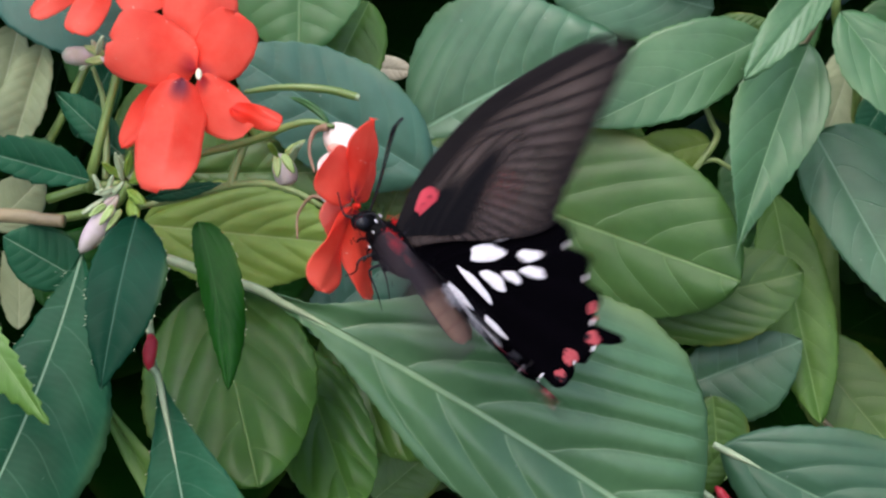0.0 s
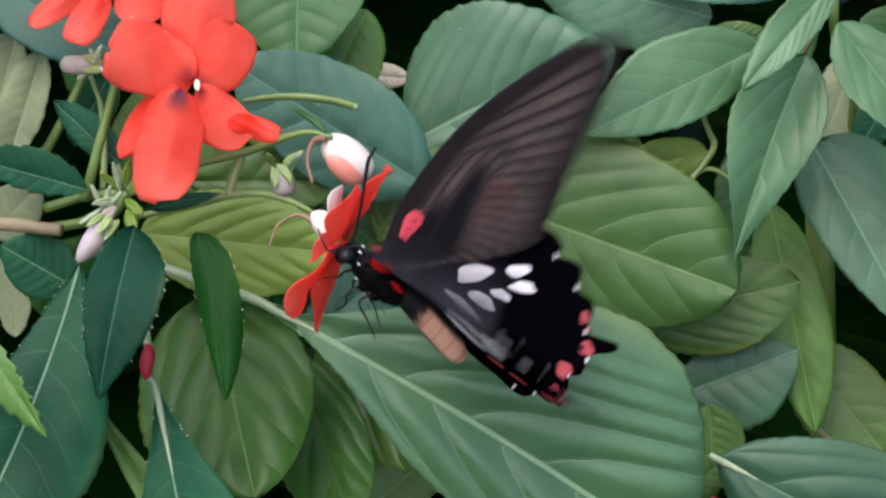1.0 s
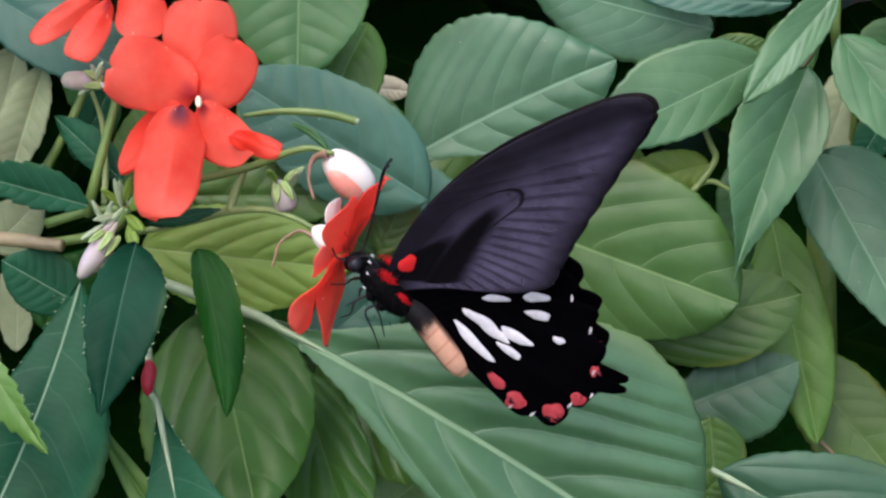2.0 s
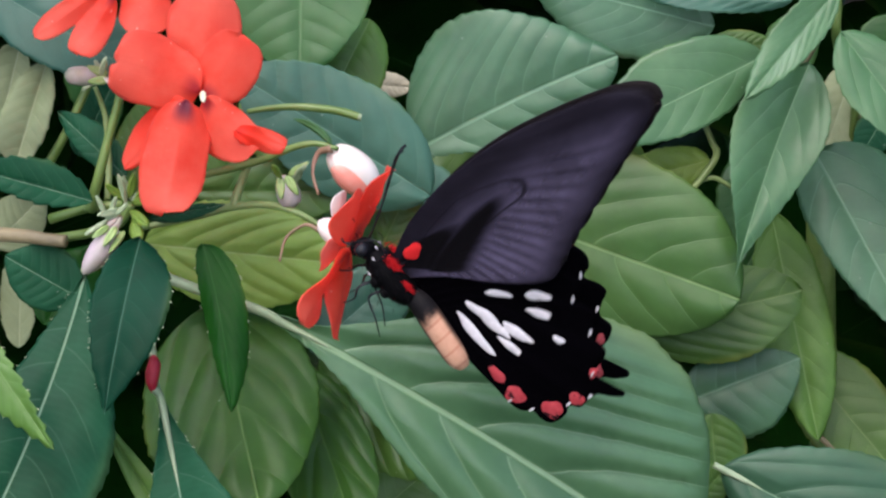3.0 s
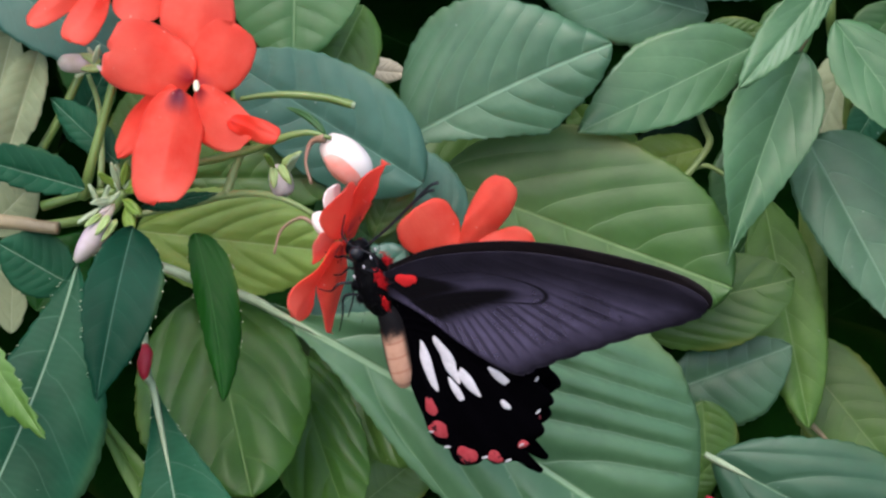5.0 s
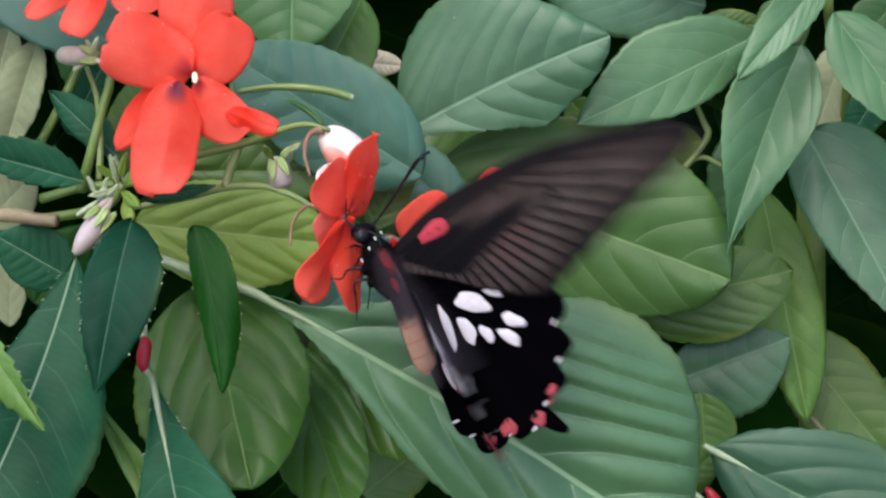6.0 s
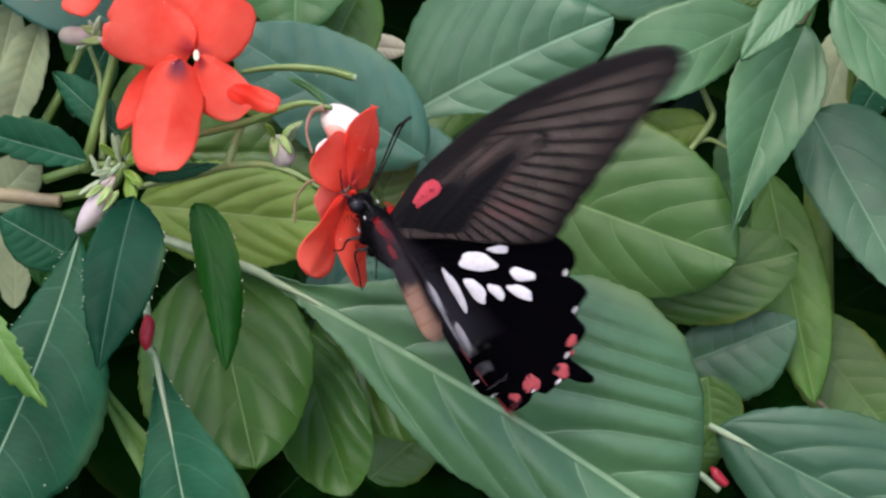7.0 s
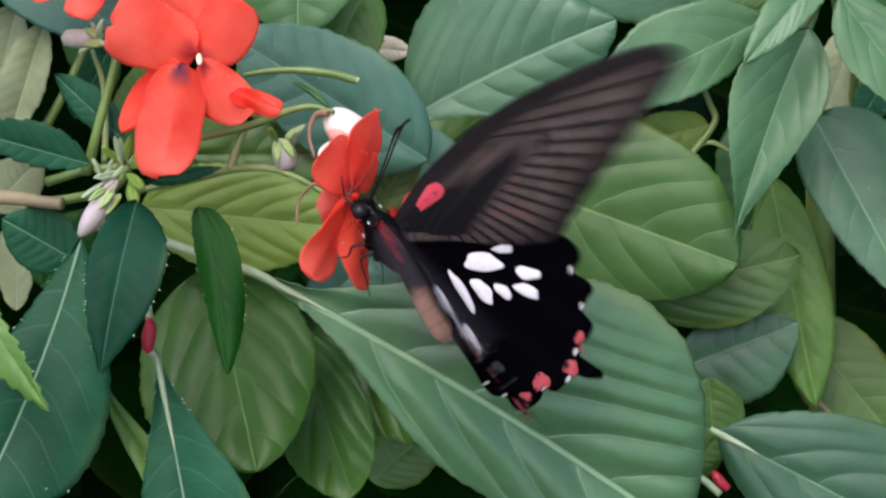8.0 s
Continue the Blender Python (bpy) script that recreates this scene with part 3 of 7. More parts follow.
# stalks
under(tube("stem", [(-125.6, 7.1, -30), (-87.3, 4.3, -12), (-80.1, 3.4, -9), (-75.7, 3.0, -8)], [1.9, 1.5, 1.3, 1.3], STEM_BROWN), balsam, "brown-green broken stem")
under(tube("stem", [(-81.4, 3.3, -16), (-71.7, 4.6, -12), (-65.3, 6.2, -6), (-62.3, 10.0, -4)], [1.0, 1.0, 1.0, 0.9], STEM), balsam)
under(tube("stem", [(-70.5, 8.7, -4.0), (-68.7, 14.1, -2.0), (-66.3, 21.9, 0.0), (-63.7, 30.4, 2.0), (-61.3, 41.3, 4.0)], [1.1, 1.0, 0.9, 0.85, 0.8], STEM), balsam)
under(tube("stem", [(-67.1, 10.9, -5.0), (-67.3, 18.1, -8.0), (-67.9, 27.0, -8.0), (-69.6, 32.9, -6.0)], [0.65, 0.65, 0.55, 0.45], STEM_FADED), balsam)
under(tube("stem", [(-81.7, 17.0, -18), (-76.3, 26.0, -16), (-70.9, 37.0, -14), (-66.2, 46.9, -12)], [1.0, 0.9, 0.85, 0.8], STEM), balsam)
under(tube("stem", [(-78.8, 7.3, -8), (-70.6, 9.4, -5), (-63.9, 10.0, -4)], [1.0, 0.9, 0.9], STEM), balsam)
under(tube("stem", [(-62.2, -3.0, -13.0), (-55.0, -4.8, -9.0), (-46.7, -7.7, -4.0), (-37.3, -10.7, 0.3), (-32.9, -13.1, 0.1), (-28.5, -15.4, -0.4), (-23.3, -18.3, -1.0)], [1.0, 1.05, 1.05, 1.0, 0.8, 0.5, 0.15], STEM_PALE), balsam, "pale stalk of the broad leaf")
under(tube("stem", [(-50.2, 14.9, 0.0), (-42.5, 16.6, 1.0), (-36.4, 18.2, 2.0), (-30.5, 20.3, 4.0), (-26.2, 21.0, 5.0), (-21.8, 19.9, 6.0)], [0.7, 0.85, 0.8, 0.7, 0.6, 0.45], STEM), balsam)
under(tube("stem", [(-42.2, 9.2, 0.0), (-41.0, 13.1, 0.0), (-39.2, 17.2, 1.0)], [0.9, 0.85, 0.7], STEM_FADED), balsam)
under(tube("stem", [(-60.6, 5.4, -4.0), (-49.9, 7.4, -2.0), (-42.0, 9.3, 0.0), (-34.8, 9.4, 3.0), (-29.1, 7.6, 5.0), (-24.1, 4.7, 5.0)], [0.6, 0.7, 0.8, 0.7, 0.6, 0.5], STEM_FADED), balsam)
under(tube("stem", [(-41.4, 29.1, -22.0), (-35.9, 29.8, -21.0), (-29.9, 29.8, -20.0), (-23.7, 29.1, -20.0), (-19.9, 28.1, -20.0), (-18.9, 27.8, -20.0)], [0.5, 0.65, 0.8, 0.85, 0.9, 0.85], STEM), balsam, "cut green flower stalk")
under(tube("cut_end", [(-19.0, 27.8, -20.0), (-18.3, 27.6, -20.0)], [0.8, 0.75], STEM_PALE), balsam, "pale cut end of the stalk")
under(blade("leaflet", (-22.9, 20.7, 6.0), (-30.5, 25.9, 2.0), 0.7, 0.7, LEAF_MID, a=0.5, b=0.7, bow=-0.08, teeth=0, rows=20, cols=9), balsam)
under(tube("stem", [(-58.3, -15.2, -2.0), (-57.7, -17.5, 2.0), (-57.2, -19.8, 4.0)], [0.7, 0.75, 0.8], STEM_PALE), balsam)
under(tube("node", [(-57.2, -19.3, 5.0), (-56.8, -20.6, 6.0), (-57.1, -22.5, 6.4), (-57.2, -24.4, 6.4), (-56.9, -25.9, 6.0)], [0.6, 1.25, 1.4, 1.1, 0.5], STEM_RED, 12), balsam, "crimson swollen stem node")
under(tube("stem", [(-56.8, -25.3, 6.4), (-55.6, -27.2, 5.7), (-54.4, -32.5, 6.8), (-53.1, -38.3, 8.0), (-51.7, -44.6, 9.3)], [0.75, 0.75, 0.6, 0.4, 0.12], STEM_PALE), balsam, "pale stalk running into a midrib")
under(blade("leaf", (-68.0, -30.7, 2.0), (-54.2, -50.8, 6.0), 3.0, 2.6, LEAF_FRESH, form=((0.35, 0.4, 0.5, 0.62, 0.75, 0.87, 0.95, 1.0, 1.0), (0.35, 0.4, 0.5, 0.62, 0.75, 0.87, 0.95, 1.0, 1.0)), fold=0.5, cup=0.2, teeth=0, veins=3), balsam, "yellow-green winged leaf stalk")
under(tube("stem", [(-75.6, -18.3, -12), (-70.6, -14.4, -12), (-60.9, -8.8, -14)], [0.9, 0.9, 0.9], STEM_PALE), balsam)
under(tube("stem", [(-64.9, 7.7, 0), (-66.2, 2.2, 6), (-69.8, -3.3, 8)], [0.5, 0.7, 0.8], STEM_PALE), balsam)
under(tube("stem", [(56.5, 32.2, -80.0), (58.9, 26.0, -79.0), (59.8, 22.6, -78.0), (56.3, 17.4, -77.0), (51.7, 12.6, -76.0)], [0.6, 0.75, 0.85, 0.8, 0.7], STEM_FADED), shrub)
under(tube("stem", [(55.7, 16.7, -78.0), (59.2, 17.6, -78.0), (63.3, 15.4, -78.0)], [0.5, 0.6, 0.5], STEM_FADED), shrub)
under(tube("stem", [(40.2, 19.5, -80.0), (46.5, 16.1, -78.0), (51.9, 12.6, -76.0)], [0.5, 0.6, 0.7], STEM_FADED), shrub)
under(tube("stem", [(-10.6, 23.6, -62), (-7.3, 20.6, -63), (-1.7, 13.8, -64)], [0.7, 1.0, 1.1], STEM), shrub)
under(tube("stem", [(80.0, -34.8, -103), (85.0, -41.0, -102), (90.8, -47.1, -101)], [0.5, 0.8, 0.5], STEM_BROWN), shrub)
under(tube("stem", [(53.1, -43.3, -30.0), (56.0, -44.8, -29.4), (59.5, -46.6, -29.0), (63.5, -48.7, -28.7)], [0.7, 0.8, 0.55, 0.12], STEM_PALE), shrub, "pale stalk running into a midrib")
under(tube("stem", [(84.9, 59.5, -62), (80.6, 47.5, -66), (77.2, 41.5, -68)], [1.1, 1.1, 1.0], STEM_BROWN), bush)
under(tube("stem", [(84.9, 59.5, -62), (85.7, 46.5, -68), (94.5, 39.7, -95), (95.8, 21.8, -110)], [1.1, 1.1, 1.1, 1.1], STEM), bush)

# stems down to the ground
for who, u, v, w, mat in ((balsam, -100, 5, -20, STEM_BROWN), (shrub, 20, -20, -110, STEM), (bush, 90, 20, -120, STEM)):
    px, py, pz = spot(u, v, w)
    gx, gy = who.matrix_basis.translation.x, who.matrix_basis.translation.y
    under(tube("main_stem", [(gx, gy, -0.01), (gx * 0.8 + px * 0.2, gy * 0.9 + py * 0.1, pz * 0.45), (px, py, pz)],
               [0.006, 0.005, 0.0035], mat, 12, lambda x, y, z: Vector((x, y, z))), who)

under(tube("node", [(54.0, -52.4, -34.0), (54.7, -53.3, -33.0), (55.7, -54.7, -33.0), (57.1, -55.8, -33.0)], [0.4, 1.0, 1.15, 0.8], STEM_RED, 12), shrub, "crimson swollen stem node")
under(tube("stem", [(50.5, -52.8, -36.0), (52.6, -54.5, -34.0), (55.5, -57.0, -33.0)], [0.6, 0.8, 0.8], STEM_PALE), shrub)

# buds
under(pod("bud", (-23.5, 20.0, 4), (-15.0, 12.6, 0), 3.7, BUD, a=0.45, b=0.4), balsam, "white bud flushed with pink")
under(pod("bud", (-22.7, 17.7, 4.6), (-16.5, 11.7, 1.0), 2.8, BUD_FLUSH, a=0.45, b=0.4), balsam, "pink flushed underside of the bud")
under(tube("spur", [(-23.1, 19.9, 6), (-25.6, 19.2, 5), (-26.7, 15.6, 5), (-25.6, 11.3, 6)], [0.9, 0.5, 0.3, 0.3], SPUR), balsam, "thin curved reddish spur")
under(pod("bud", (-63.4, 4.9, 8), (-69.6, -3.6, 10), 2.3, BUD_GREY, a=0.42, b=0.6), balsam, "whitish closed bud")
under(pod("bud", (-66.8, 34.4, -2), (-74.8, 34.9, -2), 1.9, BUD_GREY, a=0.42, b=0.3), balsam, "whitish bud")
under(pod("bud", (-32.4, 15.0, 4), (-30.6, 8.9, 4), 2.3, BUD_GREY, a=0.4, b=0.3), balsam, "small half-open bud")
# broad sepals that hug the buds
for (su, sv, sw), (eu, ev, ew), wide in (((-63.2, 5.2, 10.6), (-65.4, 1.6, 12.4), 0.7), ((-62.0, 4.4, 9.0), (-64.4, 0.4, 11.6), 0.6), ((-64.8, 5.4, 9.6), (-67.6, 3.2, 11.4), 0.6),
                                         ((-32.8, 14.6, 5.6), (-32.6, 10.4, 6.4), 0.8), ((-31.6, 14.8, 6.0), (-29.4, 11.2, 6.4), 0.8), ((-31.2, 15.0, 4.6), (-27.4, 17.4, 6.0), 0.7),
                                         ((-66.4, 34.8, -0.2), (-70.2, 36.4, 0.0), 0.8), ((-66.2, 33.8, 0.0), (-70.0, 33.4, 0.4), 0.8)):
    under(blade("sepal", (su, sv, sw), (eu, ev, ew), wide, wide, SEPAL, a=0.5, b=0.9, rows=14, teeth=0, veins=2, thick=0.3, cols=9, wave=0.6), balsam)
under(blade("sepal", (-31.4, 13.2, 4), (-27.8, 17.0, 6), 0.3, 0.3, STEM_PALE, rows=12, teeth=0, veins=2, thick=0.5), balsam)
under(blade("sepal", (-32.1, 13.0, 4), (-34.0, 16.4, 6), 0.3, 0.3, STEM_PALE, rows=12, teeth=0, veins=2, thick=0.5), balsam)
under(blade("sepal", (-65.4, 6.7, 6), (-67.3, 11.2, 8), 0.3, 0.3, STEM_PALE, rows=12, teeth=0, veins=2, thick=0.5), balsam)
under(blade("sepal", (-65.4, 6.7, 6), (-63.6, 11.0, 8), 0.3, 0.3, STEM_PALE, rows=12, teeth=0, veins=2, thick=0.5), balsam)
under(blade("sepal", (-65.4, 6.7, 6), (-69.4, 3.9, 8), 0.3, 0.3, STEM_PALE, rows=12, teeth=0, veins=2, thick=0.5), balsam)
under(blade("sepal", (-64.8, 6.7, 6), (-61.5, 9.7, 8), 0.3, 0.3, STEM_PALE, rows=12, teeth=0, veins=2, thick=0.5), balsam)
under(blade("sepal", (-61.4, 10.4, 2), (-62.9, 15.1, 4), 0.3, 0.3, STEM_PALE, rows=12, teeth=0, veins=2, thick=0.5), balsam)
under(blade("sepal", (-61.4, 10.4, 2), (-58.4, 13.2, 4), 0.3, 0.3, STEM_PALE, rows=12, teeth=0, veins=2, thick=0.5), balsam)
under(blade("sepal", (-60.6, 9.6, 2), (-57.1, 10.8, 4), 0.3, 0.3, STEM_PALE, rows=12, teeth=0, veins=2, thick=0.5), balsam)
under(blade("sepal", (-68.0, 34.3, -2), (-71.4, 32.1, -2), 0.3, 0.3, STEM_PALE, rows=12, teeth=0, veins=2, thick=0.5), balsam)
under(blade("sepal", (-67.4, 34.7, -2), (-69.0, 37.7, -2), 0.3, 0.3, STEM_PALE, rows=12, teeth=0, veins=2, thick=0.5), balsam)
under(blade("leaflet", (-61.9, 10.3, 6), (-65.5, 13.4, 9), 0.7, 0.7, LEAF_LIME, rows=14, teeth=0, veins=3, thick=0.4, wave=1.2, seed=0, cols=9), balsam)
under(blade("leaflet", (-61.4, 10.8, 6), (-59.9, 15.4, 9), 0.7, 0.7, LEAF_LIME, rows=14, teeth=0, veins=3, thick=0.4, wave=1.2, seed=1, cols=9), balsam)
under(blade("leaflet", (-60.8, 9.7, 6), (-56.4, 11.1, 9), 0.9, 0.9, LEAF_LIME, rows=14, teeth=0, veins=3, thick=0.4, wave=1.2, seed=2, cols=9), balsam)
under(blade("leaflet", (-62.4, 8.7, 6), (-66.9, 7.5, 9), 0.6, 0.6, STEM_PALE, rows=14, teeth=0, veins=3, thick=0.4, wave=1.2, seed=3, cols=9), balsam)
under(blade("leaflet", (-61.2, 8.4, 6), (-57.6, 5.4, 9), 1.0, 1.0, LEAF_LIME, rows=14, teeth=0, veins=3, thick=0.4, wave=1.2, seed=4, cols=9), balsam)
under(blade("leaflet", (-61.9, 9.7, 6), (-63.0, 15.2, 9), 0.5, 0.5, STEM_PALE, rows=14, teeth=0, veins=3, thick=0.4, wave=1.2, seed=5, cols=9), balsam)
under(blade("leaflet", (-60.1, 10.3, 6), (-57.3, 14.0, 9), 0.6, 0.6, LEAF_LIME, rows=14, teeth=0, veins=3, thick=0.4, wave=1.2, seed=6, cols=9), balsam)
under(blade("leaflet", (-62.9, 7.4, 6), (-65.6, 3.7, 9), 1.1, 1.1, BUD_GREY, rows=14, teeth=0, veins=3, thick=0.4, wave=1.2, seed=7, cols=9), balsam)
under(blade("leaflet", (-60.8, 6.7, 6), (-59.1, 2.4, 9), 1.2, 1.2, LEAF_LIME, rows=14, teeth=0, veins=3, thick=0.4, wave=1.2, seed=8, cols=9), balsam)
under(blade("leaflet", (-32.7, 14.5, 6), (-34.0, 16.8, 9), 0.5, 0.5, LEAF_LIME, rows=14, teeth=0, veins=3, thick=0.4, wave=1.2, seed=9, cols=9), balsam)
under(blade("leaflet", (-30.5, 13.2, 4), (-28.5, 16.2, 9), 0.6, 0.6, STEM_PALE, rows=14, teeth=0, veins=3, thick=0.4, wave=1.2, seed=10, cols=9), balsam)
under(blade("leaflet", (-66.7, 34.1, 6), (-65.2, 37.1, 9), 0.5, 0.5, STEM_PALE, rows=14, teeth=0, veins=3, thick=0.4, wave=1.2, seed=11, cols=9), balsam)
under(blade("leaflet", (-65.9, 33.5, 6), (-62.9, 31.7, 9), 0.6, 0.6, BUD_GREY, rows=14, teeth=0, veins=3, thick=0.4, wave=1.2, seed=12, cols=9), balsam)

# flowers
def flower(parent, label, m=None):
    ob = new("flower")
    ob.empty_display_size = 0.01
    if m:
        ob.matrix_basis = m
    return under(ob, parent, label)


def petal(parent, *args, **kw):
    kw = {"a": 0.5, "b": 0.35, "teeth": 0.0, "ridge": 0.0, "cup": 0.25, "fold": 0.0, "wave": 0.7, "rows": 28, "petal": True, "thick": 0.14, **kw}
    return under(blade("petal", *args, **kw), parent)


first = flower(balsam, "open orange-red flower with five petals")

petal(first, (-47.1, 29.9, 11), (-46.7, 49.6, 8), 7.0, 7.0, PETAL, a=0.5, b=0.25, notch=0.05, wave=0.9)
petal(first, (-47.0, 30.3, 14), (-62.9, 35.7, 17), 5.9, 7.7, PETAL, a=0.36, b=0.2, notch=0.05)
petal(first, (-46.4, 29.0, 13), (-39.5, 41.0, 14), 4.6, 6.9, PETAL, a=0.36, b=0.3, wave=1.0, notch=0.04)
petal(first, (-48.8, 28.2, 15), (-61.3, 15.9, 12), 1.9, 4.6, PETAL_PLAIN, a=0.4, b=0.5)
petal(first, (-49.2, 28.4, 17), (-52.5, 7.3, 24), 5.8, 6.4, PETAL_GUIDE, a=0.3, b=0.28, notch=0.015, wave=0.9, fold=-0.06)
petal(first, (-46.2, 28.7, 16), (-35.5, 19.8, 19), 2.7, 6.9, PETAL, a=0.36, b=0.35, wave=0.8)
petal(first, (-40.1, 22.7, 18.6), (-30.7, 19.5, 21), 2.0, 2.2, PETAL_PLAIN, a=0.3, b=0.25, wave=1.2)
under(pod("anther", (-46.2, 30.1, 17), (-45.9, 27.9, 19), 0.6, ANTHER), first, "cream anther tip")
second_top = flower(balsam, "orange-red flower partly out of sight")
petal(second_top, (-65.4, 51.7, 4), (-78.7, 41.1, 8), 2.4, 2.8, PETAL, a=0.7, b=0.4)
petal(second_top, (-64.3, 49.5, 4), (-70.1, 37.7, 10), 3.2, 3.6, PETAL, a=0.6, b=0.3)
petal(second_top, (-59.5, 53.8, 4), (-57.9, 41.6, 8), 5.3, 4.8, PETAL, a=0.6, b=0.4)
behind = flower(balsam, "orange-red flower behind the butterfly")
petal(behind, (1.9, -3.4, -32), (-5.7, 7.6, -30), 7.2, 5.6, PETAL, a=0.7, b=0.35)
petal(behind, (2.4, -2.8, -32), (12.5, 13.4, -30), 3.7, 4.4, PETAL, a=0.8, b=0.35)
petal(behind, (3.0, -3.4, -32), (18.7, -1.0, -30), 5.2, 4.6, PETAL, a=0.7, b=0.35)
petal(behind, (1.9, -4.3, -32), (-2.8, -18.4, -30), 5.8, 5.8, PETAL, a=0.7, b=0.35)
petal(behind, (2.8, -4.3, -32), (11.1, -16.1, -30), 5.8, 5.8, PETAL, a=0.7, b=0.35)
under(tube("stem", [(-1.7, 13.8, -64), (0.7, 2.5, -50), (2.5, -3.4, -34)], [0.7, 0.6, 0.5], STEM), balsam)

SIDE = turned(pose(-0.0201, 0.0003, 0.0200) @ pose(0, 0, 0, 0, 0, -26) @ pose(0, 0, 0, 0, 78, 0))


def on_flower(x, y, z):
    return SIDE @ (Vector((x, y, z)) * 0.001)


visited = flower(balsam, "orange-red flower seen from the side, visited by the butterfly", SIDE)
for base, tip, left, right, a, b in (((0, 1, 1), (1.5, 16.0, 2.5), 4.5, 5.0, 0.7, 0.55), ((0.8, 0.5, 1), (5.0, 8.0, 1.5), 3.2, 3.6, 0.6, 0.5),
                                     ((-0.8, 0.5, 1), (-8, 8.5, 0.5), 5.5, 5.5, 0.5, 0.4), ((0.6, -0.6, 1), (6.0, -17.0, 3.5), 4.2, 4.6, 0.7, 0.4),
                                     ((-0.6, -0.6, 1), (-6.5, -16.5, 0.5), 4.6, 4.2, 0.7, 0.4)):
    petal(visited, base, tip, left, right, PETAL, a=a, b=b, place=on_flower, wave=1.0)
petal(visited, (-1, 2, -1), (-4.5, 8.5, -3.0), 3, 3, BUD, place=on_flower)
petal(visited, (-1, -1, 0), (-5, -5, -1.4), 3.5, 3.5, PETAL_PINK, place=on_flower)
under(pod("flower_cup", (0, 2, -6.5), (0, 0.5, 0.2), 2.4, BUD, 0.6, 0.4, 0, on_flower), visited, "white cup behind the petals")
under(pod("anther", (0, -0.4, 0.8), (0, -0.2, 2.6), 0.6, PETAL_PLAIN, 0.5, 0.4, 0, on_flower), visited)
under(tube("spur", [(0, 0.5, -5.5), (0, 0.5, -8.5), (0, -3, -11), (0, -7.5, -10.5)], [0.5, 0.35, 0.28, 0.2], SPUR, 8, on_flower), visited, "thin curved reddish spur")



# ---- butterfly: millimetres, x towards the head, y towards the back, z to the far side ----
def mm(x, y, z):
    return Vector((x, y, z)) * 0.001


def velvet(name, a, b, rough=0.6, sheen=0.0):
    m, nt, bsdf, out = fresh(name)
    n = cloud(nt, 900, 3)
    nt.links.new(mix(nt, n, a, b), bsdf.inputs["Base Color"])
    bsdf.inputs["Roughness"].default_value = rough
    bsdf.inputs["Specular IOR Level"].default_value = 0.05
    bsdf.inputs["Sheen Weight"].default_value = sheen
    relief(nt, bsdf, cloud(nt, 2500, 2), 0.5, 0.0003)
    return m


